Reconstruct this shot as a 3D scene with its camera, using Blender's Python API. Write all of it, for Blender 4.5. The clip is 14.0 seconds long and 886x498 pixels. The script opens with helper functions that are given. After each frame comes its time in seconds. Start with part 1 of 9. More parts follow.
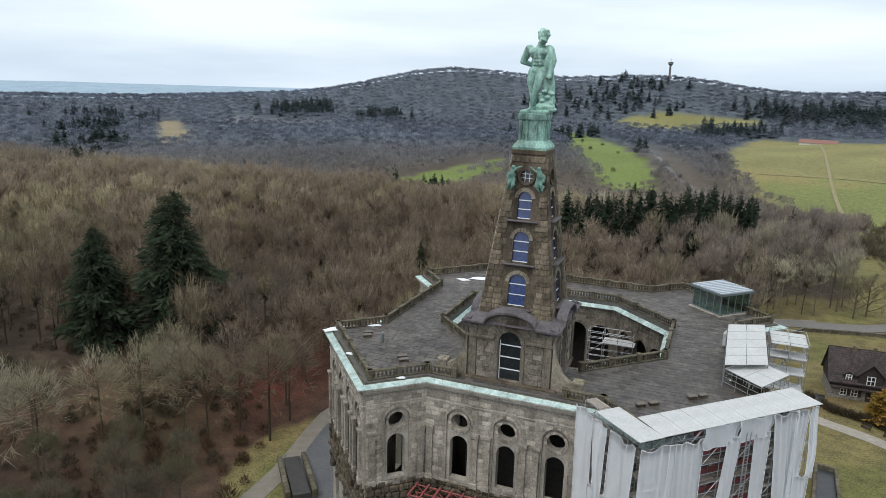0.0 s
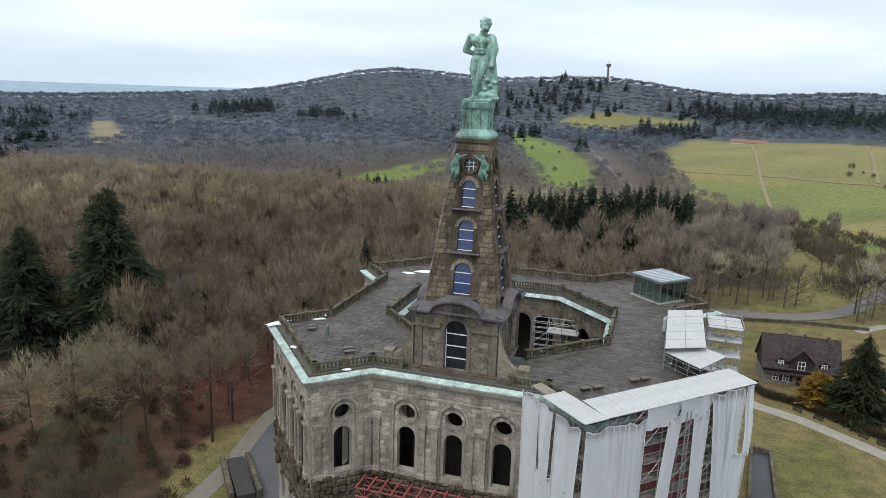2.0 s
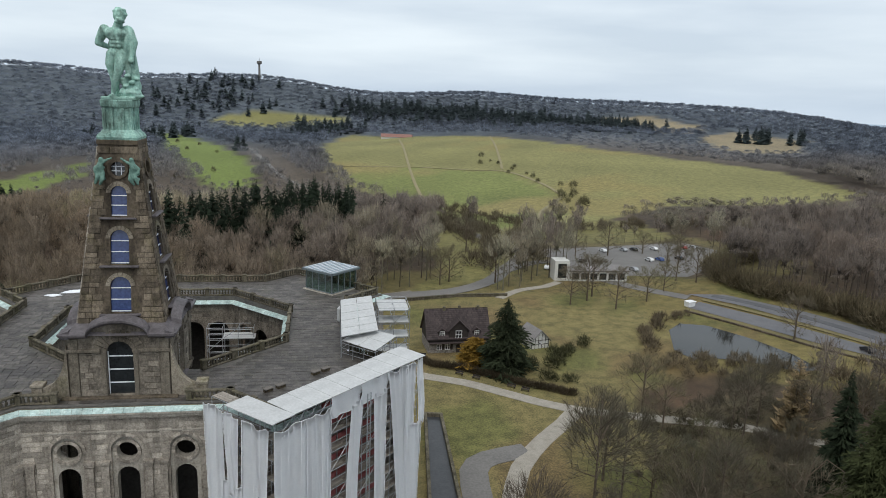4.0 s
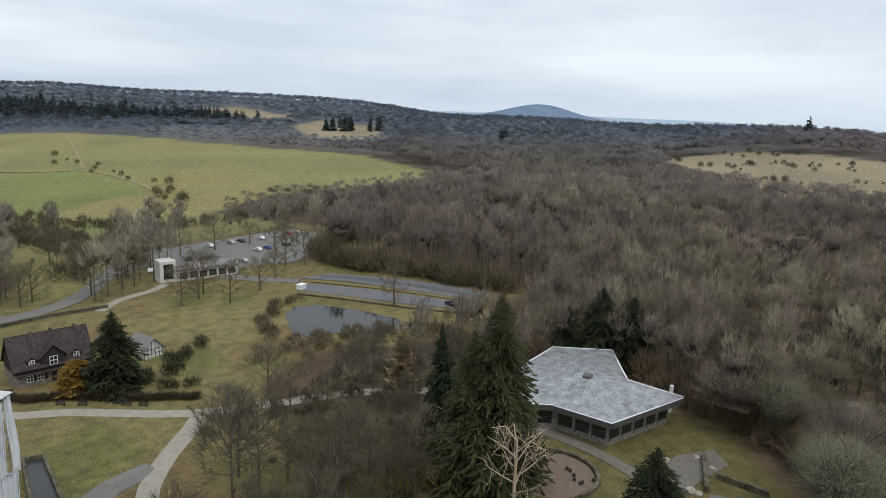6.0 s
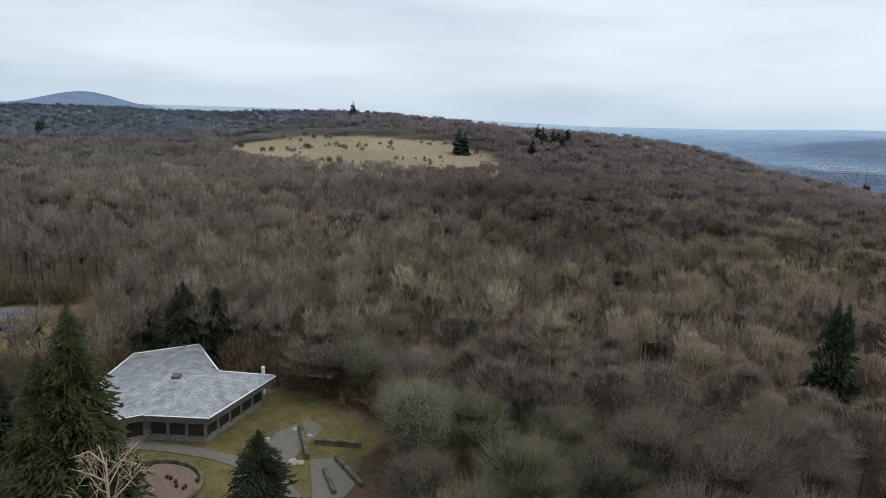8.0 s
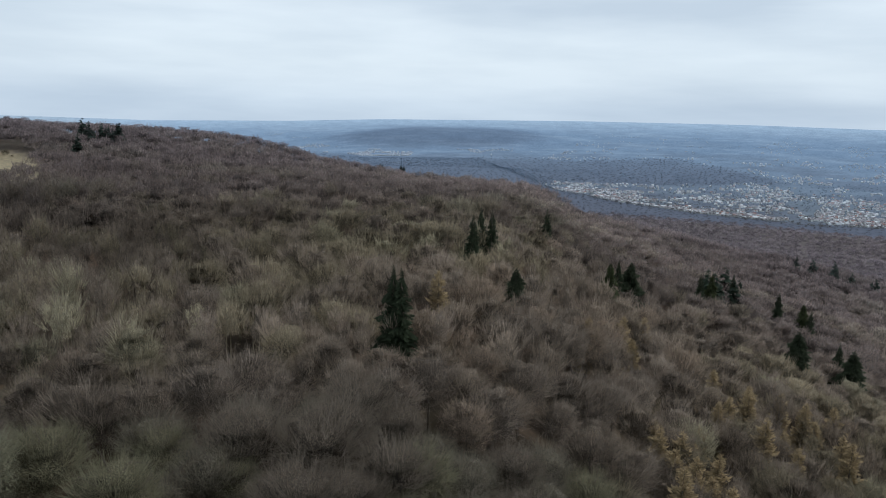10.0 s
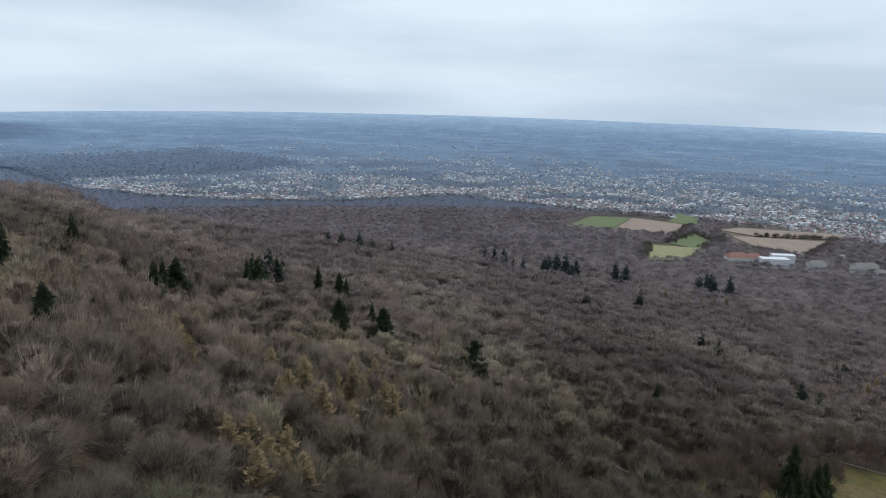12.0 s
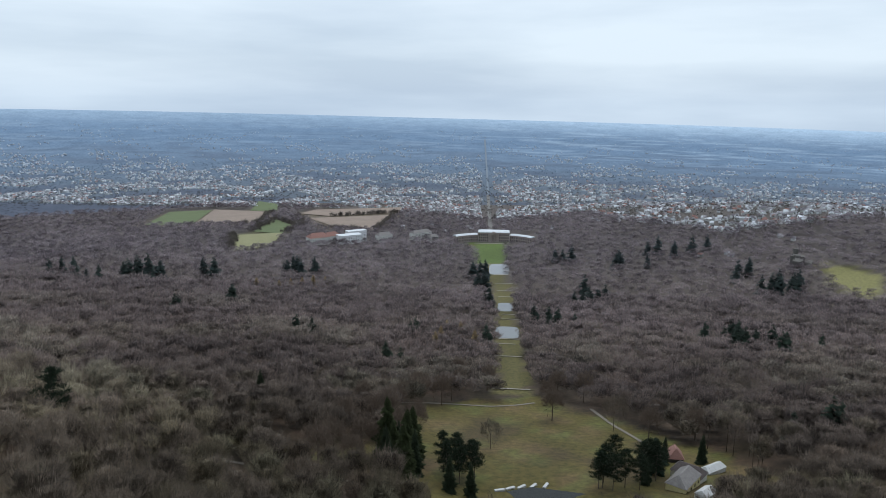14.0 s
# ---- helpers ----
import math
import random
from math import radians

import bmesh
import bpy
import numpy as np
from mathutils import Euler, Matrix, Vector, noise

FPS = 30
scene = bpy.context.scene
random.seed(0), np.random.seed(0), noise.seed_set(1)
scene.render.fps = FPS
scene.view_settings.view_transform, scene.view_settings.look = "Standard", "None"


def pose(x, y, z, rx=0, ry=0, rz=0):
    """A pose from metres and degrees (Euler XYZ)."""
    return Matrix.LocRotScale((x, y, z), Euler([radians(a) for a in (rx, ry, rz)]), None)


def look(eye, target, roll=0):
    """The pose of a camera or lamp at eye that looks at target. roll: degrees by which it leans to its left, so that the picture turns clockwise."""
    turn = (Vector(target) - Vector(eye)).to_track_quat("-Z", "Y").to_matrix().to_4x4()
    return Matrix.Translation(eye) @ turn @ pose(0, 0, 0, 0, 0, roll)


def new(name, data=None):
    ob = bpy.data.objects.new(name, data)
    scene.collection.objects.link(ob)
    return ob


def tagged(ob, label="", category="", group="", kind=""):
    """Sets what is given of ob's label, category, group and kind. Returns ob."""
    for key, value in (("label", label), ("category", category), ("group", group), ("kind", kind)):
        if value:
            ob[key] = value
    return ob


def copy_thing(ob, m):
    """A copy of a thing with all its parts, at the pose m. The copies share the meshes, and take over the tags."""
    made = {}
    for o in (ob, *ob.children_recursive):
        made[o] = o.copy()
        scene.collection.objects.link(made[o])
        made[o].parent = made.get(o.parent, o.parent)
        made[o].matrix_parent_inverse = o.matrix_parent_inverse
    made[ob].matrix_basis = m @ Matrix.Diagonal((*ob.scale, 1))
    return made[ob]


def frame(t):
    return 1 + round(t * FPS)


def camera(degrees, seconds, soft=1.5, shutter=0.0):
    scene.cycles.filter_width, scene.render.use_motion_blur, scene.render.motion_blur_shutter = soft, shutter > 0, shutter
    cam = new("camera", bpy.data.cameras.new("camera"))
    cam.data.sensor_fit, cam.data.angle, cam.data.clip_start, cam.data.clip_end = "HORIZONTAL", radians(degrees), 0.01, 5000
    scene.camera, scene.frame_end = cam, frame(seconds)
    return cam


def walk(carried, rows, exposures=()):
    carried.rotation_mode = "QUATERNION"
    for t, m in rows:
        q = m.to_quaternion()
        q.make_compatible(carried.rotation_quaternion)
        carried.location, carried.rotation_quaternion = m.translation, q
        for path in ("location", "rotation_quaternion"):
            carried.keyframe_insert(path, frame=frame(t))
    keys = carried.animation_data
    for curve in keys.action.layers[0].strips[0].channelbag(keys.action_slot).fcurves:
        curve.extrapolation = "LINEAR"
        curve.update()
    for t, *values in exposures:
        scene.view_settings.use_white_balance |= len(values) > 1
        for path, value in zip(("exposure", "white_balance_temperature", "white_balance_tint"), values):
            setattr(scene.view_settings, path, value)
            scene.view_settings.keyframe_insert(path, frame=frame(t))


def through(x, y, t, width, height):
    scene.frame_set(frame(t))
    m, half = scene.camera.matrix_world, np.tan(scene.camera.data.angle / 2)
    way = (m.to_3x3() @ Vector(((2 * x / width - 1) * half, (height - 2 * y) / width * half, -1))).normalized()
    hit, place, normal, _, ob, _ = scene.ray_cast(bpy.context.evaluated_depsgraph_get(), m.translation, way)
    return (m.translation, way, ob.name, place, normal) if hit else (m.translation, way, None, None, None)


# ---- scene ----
cam = camera(64.0, 14.0, soft=0.4)
PATH = [
    (0.0, pose(0, 0, 65.3, 76.55, -1.69, -0.52)),
    (0.5, pose(0, 0, 64.55, 76.60, -1.72, -0.52)),
    (1.0, pose(0, 0, 64, 76.66, -1.75, -0.57)),
    (1.5, pose(0, 0, 64, 76.63, -1.83, -1.09)),
    (2.0, pose(0, 0, 64, 76.76, -1.99, -5.05)),
    (4.5, pose(0, 0, 64, 77.75, -2.29, -39.58)),
    (5.0, pose(0, 0, 64, 77.86, -2.2, -47.37)),
    (5.5, pose(0, 0, 64, 77.98, -2.06, -55.35)),
    (6.0, pose(0, 0, 64, 78.07, -1.97, -63.61)),
    (6.5, pose(0, 0, 64, 78.12, -1.9, -72.2)),
    (7.0, pose(0, 0, 64, 78.18, -1.76, -80.94)),
    (9.5, pose(0, 0, 64, 78.46, -1.85, -122.94)),
    (10.0, pose(0, 0, 64, 78.62, -1.67, -131.92)),
    (10.5, pose(0, 0, 64, 78.56, -1.54, -140.98)),
    (11.0, pose(0, 0, 64, 78.59, -1.35, -150.09)),
    (11.5, pose(0, 0, 64, 78.65, -1.17, -159.26)),
    (12.0, pose(0, 0, 64, 78.57, -1.05, -168.43)),
    (12.5, pose(0, 0, 64, 78.45, -0.87, -177.52)),
    (13.0, pose(0, 0, 64, 78.40, -0.7, -186.79)),
    (13.5, pose(0, 0, 64, 78.26, -0.59, -195.63)),
    (14.0, pose(0, 0, 64, 78.24, -0.52, -201.71)),
]
walk(cam, PATH, [(0.0, 0.1, 6350, 9), (2.0, 0.1, 6350, 9), (4.5, -0.12, 6380, 9), (5.5, -0.08, 6400, 9), (7.0, -0.1, 6350, 9), (9.5, -0.22, 6150, 8), (12.0, -0.22, 6050, 8), (14.0, -0.2, 6000, 8)])

# ---- lie of the land ----
EAST = (-0.438, -0.899)     # towards the town
NORTH = (0.899, -0.438)     # along the ridge


def smooth(a, b, v):
    v = np.clip((v - a) / (b - a), 0, 1)
    return v * v * (3 - 2 * v)


HILLS = [  # x, y, spread x, spread y, height
    (40, 2230, 360, 330, 122), (640, 2030, 400, 300, 116), (-1080, 1850, 420, 330, 30), (1180, 1760, 360, 330, 56),
    (1680, 1150, 420, 330, 60), (1000, -60, 260, 190, 20), (900, -400, 200, 160, 8), (-1350, -1150, 420, 520, 78),
    (330, 1000, 420, 330, 16), (1380, 10, 260, 330, 30), (900, -280, 170, 170, 8), (1520, 560, 300, 300, 30), (-540, 2080, 330, 300, 34),
    (1480, 1440, 260, 260, 34), (560, -540, 260, 220, -24), (-128, -222, 34, 26, -7),
]

FAR_HILLS = [(3440, -2410, 230, 230, 12), (3256, -2732, 250, 250, 24), (3000, -2990, 250, 250, 20), (2780, -3190, 230, 230, 8), (4060, 1350, 300, 220, 70), (3900, 1500, 380, 280, 26), (3640, 2500, 90, 80, 30), (3790, 1980, 200, 170, 14), (-2150, 4000, 700, 400, 34), (-1300, 4300, 600, 300, 16)]
RIM_AZ = [-45, -30, -12, 10, 45, 60, 85, 97, 110, 120, 127, 135, 143, 155, 170, 180, 201, 234, 250]
RIM_DROP = [60, 58, 38, 20, 4, 32, 36, 72, 92, 76, 50, 37, 23, 12, 16, 30, 64, 105, 110]      # how far the plain sinks at the horizon


def land(x, y):
    """The height of the ground."""
    x, y = np.asarray(x, float), np.asarray(y, float)
    r = np.hypot(x, y)
    s = x * EAST[0] + y * EAST[1]
    lat = x * NORTH[0] + y * NORTH[1]
    s2 = s - 0.45 * np.clip(lat, 0, 650) + 0.9 * np.maximum(lat - 650, 0) - 0.5 * np.maximum(-lat - 120, 0)
    fall = np.maximum(s2 + 45, 0)
    z = -285 * (1 - np.exp(-fall / 760)) * smooth(0, 90, fall)
    west = smooth(230, 620, -s) * smooth(420, -120, lat)
    z = z - 42 * west
    for hx, hy, sx, sy, hh in HILLS:
        z = z + hh * np.exp(-((x - hx) / sx) ** 2 - ((y - hy) / sy) ** 2)
    z = z - 30 * smooth(900, 2600, r) * smooth(-200, 300, -s2) * smooth(300, 900, lat)
    # the plain draws together towards the horizon, so that it ends within reach of the lens
    q = np.clip((r - 2300) / 2550, 0, 0.985)
    rho = np.where(r > 2300, 2300 + 2550 * q / (1 - q) ** 1.25, r)
    z = 64 + (z - 64) * np.where(r > 2300, r / np.maximum(rho, 1), 1.0) - 0.009 * r * smooth(2300, 4700, r)
    az = np.degrees(np.arctan2(x, y))
    z = z - smooth(2500, 4200, r) * np.interp(np.where(az < -60, az + 360, az), RIM_AZ, RIM_DROP)
    for hx, hy, sx, sy, hh in FAR_HILLS:
        z = z + hh * np.exp(-((x - hx) / sx) ** 2 - ((y - hy) / sy) ** 2)
    return z

# ---- sky, sun ----
world = bpy.data.worlds.new("world")
scene.world = world
world.use_nodes = True
wn, wl = world.node_tree.nodes, world.node_tree.links
wn.clear()
sky = wn.new("ShaderNodeTexSky")
sky.sky_type, sky.sun_disc, sky.sun_elevation, sky.sun_rotation = "NISHITA", False, radians(61), radians(216)
sky.altitude, sky.air_density, sky.dust_density = 550, 1.2, 3.0
coord = wn.new("ShaderNodeTexCoord")
split = wn.new("ShaderNodeSeparateXYZ")
wl.new(coord.outputs["Generated"], split.inputs[0])
# an overcast deck: long soft banks of cloud, flattened towards the horizon
stretch = wn.new("ShaderNodeMapping")
stretch.inputs["Scale"].default_value = (1.0, 1.0, 6.5)
wl.new(coord.outputs["Generated"], stretch.inputs[0])
bank = wn.new("ShaderNodeTexNoise")
bank.inputs["Scale"].default_value, bank.inputs["Detail"].default_value, bank.inputs["Roughness"].default_value = 1.9, 5.0, 0.5
wl.new(stretch.outputs[0], bank.inputs["Vector"])
deck = wn.new("ShaderNodeValToRGB")
deck.color_ramp.elements[0].position, deck.color_ramp.elements[0].color = 0.34, (0.64, 0.7, 0.77, 1)
deck.color_ramp.elements[1].position, deck.color_ramp.elements[1].color = 0.64, (0.88, 0.92, 0.95, 1)
wl.new(bank.outputs["Fac"], deck.inputs[0])
low = wn.new("ShaderNodeValToRGB")
low.color_ramp.elements[0].position, low.color_ramp.elements[0].color = 0.0, (0.85, 0.91, 0.97, 1)
low.color_ramp.elements[1].position, low.color_ramp.elements[1].color = 0.30, (1.0, 1.0, 1.0, 1)
middle = low.color_ramp.elements.new(0.055)
middle.color = (0.93, 0.97, 1.0, 1)
wl.new(split.outputs["Z"], low.inputs[0])
shade = wn.new("ShaderNodeMix")
shade.data_type, shade.blend_type = "RGBA", "MULTIPLY"
shade.inputs["Factor"].default_value = 1.0
wl.new(deck.outputs[0], shade.inputs["A"])
wl.new(low.outputs[0], shade.inputs["B"])
clear = wn.new("ShaderNodeMix")
clear.data_type, clear.blend_type = "RGBA", "MULTIPLY"
clear.inputs["Factor"].default_value = 1.0
clear.inputs["B"].default_value = (0.1, 0.1, 0.1, 1)
wl.new(sky.outputs[0], clear.inputs["A"])
veil = wn.new("ShaderNodeMix")
veil.data_type = "RGBA"
veil.inputs["Factor"].default_value = 0.9
wl.new(clear.outputs["Result"], veil.inputs["A"])
wl.new(shade.outputs["Result"], veil.inputs["B"])
back = wn.new("ShaderNodeBackground")
back.inputs["Strength"].default_value = 1.17
wl.new(veil.outputs["Result"], back.inputs[0])
wl.new(back.outputs[0], wn.new("ShaderNodeOutputWorld").inputs[0])

sun = new("sun", bpy.data.lights.new("sun", "SUN"))
sun.data.energy, sun.data.angle, sun.data.color = 1.6, radians(40), (1.0, 0.96, 0.9)
sun.matrix_world = look((0, 0, 300), (80, 110, 48))


# ---- materials ----
def material(name, colour, second=None, scale=1.0, rough=0.85, bump=0.0, metal=0.0, fine=6.0, mix=1.0, tint="", random_by="", vary=0.0, spec=0.3, grime=0.0, moss=0.0, through=0.0):
    """A surface of two colours broken up at two scales. tint: a colour attribute that multiplies it; random_by: 'object' or 'island'. grime: dark weather streaks; moss: olive patches; through: the share of light that passes thin twigs and needles."""
    m = bpy.data.materials.new(name)
    m.use_nodes = True
    nodes, links = m.node_tree.nodes, m.node_tree.links
    bsdf = nodes["Principled BSDF"]
    bsdf.inputs["Roughness"].default_value, bsdf.inputs["Metallic"].default_value = rough, metal
    bsdf.inputs["Specular IOR Level"].default_value = spec
    place = nodes.new("ShaderNodeTexCoord")
    large = nodes.new("ShaderNodeTexNoise")
    large.inputs["Scale"].default_value, large.inputs["Detail"].default_value = scale, 6.0
    large.inputs["Roughness"].default_value = 0.65
    small = nodes.new("ShaderNodeTexNoise")
    small.inputs["Scale"].default_value, small.inputs["Detail"].default_value = scale * fine, 4.0
    for n in (large, small):
        links.new(place.outputs["Object"], n.inputs["Vector"])
    blend = nodes.new("ShaderNodeMath")
    blend.operation = "MULTIPLY_ADD"
    links.new(small.outputs["Fac"], blend.inputs[0])
    blend.inputs[1].default_value = 0.5
    half = nodes.new("ShaderNodeMath")
    half.operation = "MULTIPLY"
    half.inputs[1].default_value = 0.5
    links.new(large.outputs["Fac"], half.inputs[0])
    links.new(half.outputs[0], blend.inputs[2])
    ramp = nodes.new("ShaderNodeValToRGB")
    ramp.color_ramp.elements[0].position, ramp.color_ramp.elements[1].position = 0.5 - 0.17 * mix, 0.5 + 0.17 * mix
    ramp.color_ramp.elements[0].color = (*colour, 1)
    ramp.color_ramp.elements[1].color = (*(second or [min(1, c * 1.5) for c in colour]), 1)
    links.new(blend.outputs[0], ramp.inputs[0])
    out = ramp.outputs[0]
    if tint:
        att = nodes.new("ShaderNodeAttribute")
        att.attribute_name = tint
        mul = nodes.new("ShaderNodeMix")
        mul.data_type, mul.blend_type = "RGBA", "MULTIPLY"
        mul.inputs["Factor"].default_value = 1.0
        links.new(out, mul.inputs["A"])
        links.new(att.outputs["Color"], mul.inputs["B"])
        out = mul.outputs["Result"]
    if random_by:
        src = nodes.new("ShaderNodeObjectInfo").outputs["Random"] if random_by == "object" else nodes.new("ShaderNodeNewGeometry").outputs["Random Per Island"]
        span = nodes.new("ShaderNodeMapRange")
        span.inputs["To Min"].default_value, span.inputs["To Max"].default_value = 1 - vary, 1 + vary
        links.new(src, span.inputs["Value"])
        sc = nodes.new("ShaderNodeVectorMath")
        sc.operation = "SCALE"
        links.new(out, sc.inputs[0])
        links.new(span.outputs[0], sc.inputs["Scale"])
        out = sc.outputs[0]
    for amount, size, low, high, shade in ((grime, (0.5, 0.5, 0.11), 0.46, 0.66, (0.2, 0.19, 0.18)), (grime, (1.9, 1.9, 1.3), 0.5, 0.72, (0.32, 0.3, 0.27)), (moss, (0.4, 0.4, 0.4), 0.5, 0.64, (0.55, 0.6, 0.3))):
        if not amount:
            continue
        run = nodes.new("ShaderNodeMapping")
        run.inputs["Scale"].default_value = size
        links.new(nodes.new("ShaderNodeNewGeometry").outputs["Position"], run.inputs["Vector"])
        stain = nodes.new("ShaderNodeTexNoise")
        stain.inputs["Scale"].default_value, stain.inputs["Detail"].default_value, stain.inputs["Roughness"].default_value = 1.0, 8.0, 0.72
        links.new(run.outputs[0], stain.inputs["Vector"])
        edge = nodes.new("ShaderNodeMapRange")
        edge.inputs["From Min"].default_value, edge.inputs["From Max"].default_value, edge.inputs["To Max"].default_value = low, high, amount
        links.new(stain.outputs["Fac"], edge.inputs["Value"])
        mul = nodes.new("ShaderNodeMix")
        mul.data_type, mul.blend_type = "RGBA", "MULTIPLY"
        mul.inputs["B"].default_value = (*shade, 1)
        links.new(edge.outputs[0], mul.inputs["Factor"])
        links.new(out, mul.inputs["A"])
        out = mul.outputs["Result"]
    links.new(out, bsdf.inputs["Base Color"])
    if through:
        thin = nodes.new("ShaderNodeBsdfTranslucent")
        links.new(out, thin.inputs["Color"])
        both = nodes.new("ShaderNodeMixShader")
        both.inputs[0].default_value = through
        links.new(bsdf.outputs[0], both.inputs[1])
        links.new(thin.outputs[0], both.inputs[2])
        links.new(both.outputs[0], nodes["Material Output"].inputs["Surface"])
    if bump:
        b = nodes.new("ShaderNodeBump")
        b.inputs["Strength"].default_value, b.inputs["Distance"].default_value = bump, 0.05
        links.new(blend.outputs[0], b.inputs["Height"])
        links.new(b.outputs[0], bsdf.inputs["Normal"])
    return m


GROUND = material("ground", (0.6, 0.62, 0.58), (1.5, 1.42, 1.32), 0.3, 0.95, 0.3, fine=9, tint="cover", mix=0.6)
PLAIN = material("hazy_plain", (0.8, 0.82, 0.85), (1.2, 1.2, 1.2), 0.012, 1.0, 0.0, fine=8, tint="cover", spec=0.0)
BARK = material("bark", (0.07, 0.055, 0.042), (0.15, 0.125, 0.1), 0.8, 0.95, tint="tint")
TWIG = material("twigs", (0.75, 0.75, 0.75), (1.28, 1.28, 1.28), 0.5, 0.95, tint="tint", random_by="island", vary=0.2, spec=0.1, through=0.42)
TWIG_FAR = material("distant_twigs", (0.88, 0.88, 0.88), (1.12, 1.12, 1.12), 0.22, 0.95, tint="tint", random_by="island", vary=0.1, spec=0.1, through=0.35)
def laced(m, size, low, high):
    """Opens a material up like close-grown twigs: gaps of about 1 / size metres, drawn out upwards."""
    nodes, links = m.node_tree.nodes, m.node_tree.links
    run = nodes.new("ShaderNodeMapping")
    run.inputs["Scale"].default_value = (1.0, 1.0, 0.45)
    links.new(nodes.new("ShaderNodeTexCoord").outputs["Object"], run.inputs["Vector"])
    mesh = nodes.new("ShaderNodeTexNoise")
    mesh.inputs["Scale"].default_value, mesh.inputs["Detail"].default_value, mesh.inputs["Roughness"].default_value = size, 3.0, 0.6
    links.new(run.outputs[0], mesh.inputs["Vector"])
    span = nodes.new("ShaderNodeMapRange")
    span.inputs["From Min"].default_value, span.inputs["From Max"].default_value = low, high
    links.new(mesh.outputs["Fac"], span.inputs["Value"])
    gaps, both = nodes.new("ShaderNodeBsdfTransparent"), nodes.new("ShaderNodeMixShader")
    links.new(span.outputs[0], both.inputs[0])
    links.new(gaps.outputs[0], both.inputs[1])
    links.new(nodes["Material Output"].inputs["Surface"].links[0].from_socket, both.inputs[2])
    links.new(both.outputs[0], nodes["Material Output"].inputs["Surface"])
    return m


LACE = laced(material("close_twigs", (0.72, 0.72, 0.72), (1.3, 1.3, 1.3), 0.5, 0.95, tint="tint", random_by="island", vary=0.12, spec=0.05, through=0.5), 5.5, 0.42, 0.62)
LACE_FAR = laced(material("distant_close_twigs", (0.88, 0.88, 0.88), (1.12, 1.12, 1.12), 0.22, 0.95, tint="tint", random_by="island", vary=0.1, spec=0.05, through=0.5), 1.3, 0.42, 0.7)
NEEDLE = material("needles", (0.7, 0.7, 0.7), (1.35, 1.35, 1.35), 0.5, 0.9, tint="tint", random_by="island", vary=0.35, spec=0.15, through=0.25)
STONE = material("tuff_stone", (0.17, 0.145, 0.11), (0.36, 0.315, 0.25), 0.7, 0.95, 0.6, fine=9, grime=0.8, moss=0.5)
PALE = material("pale_stone", (0.26, 0.235, 0.195), (0.47, 0.435, 0.375), 0.6, 0.92, 0.5, fine=9, grime=0.6)
COPPER = material("verdigris_copper", (0.17, 0.33, 0.28), (0.42, 0.64, 0.55), 1.0, 0.75, 0.2, fine=6, grime=0.9)
SLATE = material("roof_paving", (0.07, 0.068, 0.066), (0.15, 0.14, 0.125), 0.3, 0.7, 0.2, fine=8)
SHEET = material("white_sheet", (0.4, 0.405, 0.4), (0.54, 0.545, 0.54), 0.6, 0.6, 0.1)


# ---- mesh helpers ----
def mesh_of(name, verts, faces, mats, index=None, tint=None, attribute="tint", smooth_shade=False):
    """A mesh straight from arrays; tint: a colour for each vertex."""
    verts, faces = np.asarray(verts, np.float32), np.asarray(faces, np.int32)
    me = bpy.data.meshes.new(name)
    k = faces.shape[1]
    me.vertices.add(len(verts))
    me.vertices.foreach_set("co", verts.ravel())
    me.loops.add(faces.size)
    me.loops.foreach_set("vertex_index", faces.ravel())
    me.polygons.add(len(faces))
    me.polygons.foreach_set("loop_start", np.arange(0, faces.size, k, dtype=np.int32))
    if index is not None:
        me.polygons.foreach_set("material_index", np.asarray(index, np.int32))
    if smooth_shade:
        me.polygons.foreach_set("use_smooth", np.ones(len(faces), bool))
    for m in mats:
        me.materials.append(m)
    if tint is not None:
        att = me.color_attributes.new(attribute, "FLOAT_COLOR", "POINT")
        att.data.foreach_set("color", np.concatenate([tint, np.ones((len(tint), 1))], 1).astype(np.float32).ravel())
    me.update(calc_edges=True)
    return me


def part(name, bm, mat, parent=None, label="", smooth_shade=False):
    """Links a bmesh as one mesh object, under parent if one is given."""
    me = bpy.data.meshes.new(name)
    bm.normal_update()
    bm.to_mesh(me)
    bm.free()
    me.materials.append(mat)
    if smooth_shade:
        for p in me.polygons:
            p.use_smooth = True
    ob = new(name, me)
    if parent is not None:
        ob.parent = parent
    if label:
        tagged(ob, label)
    return ob


def thing(name, m, label, category, group="", kind=""):
    ob = new(name)
    ob.matrix_world = m
    return tagged(ob, label, category, group, kind)


def box(bm, lo, hi, bevel=0.0, m=None):
    """Adds a box between two corners, its edges bevelled."""
    c = [(a + b) / 2 for a, b in zip(lo, hi)]
    d = [max(abs(b - a), 1e-4) for a, b in zip(lo, hi)]
    made = bmesh.ops.create_cube(bm, size=1, matrix=(m or Matrix()) @ Matrix.Translation(c) @ Matrix.Diagonal((*d, 1)))["verts"]
    if bevel:
        edges = list({e for v in made for e in v.link_edges})
        bmesh.ops.bevel(bm, geom=edges, offset=bevel, segments=1, affect="EDGES", profile=0.5)
    return bm


def beam(bm, a, b, r, r2=None, sides=6, caps=True):
    """A round bar from a to b."""
    a, b = Vector(a), Vector(b)
    d = b - a
    m = Matrix.Translation((a + b) / 2) @ d.to_track_quat("Z", "Y").to_matrix().to_4x4()
    bmesh.ops.create_cone(bm, cap_ends=caps, segments=sides, radius1=r, radius2=r if r2 is None else r2, depth=d.length, matrix=m)
    return bm


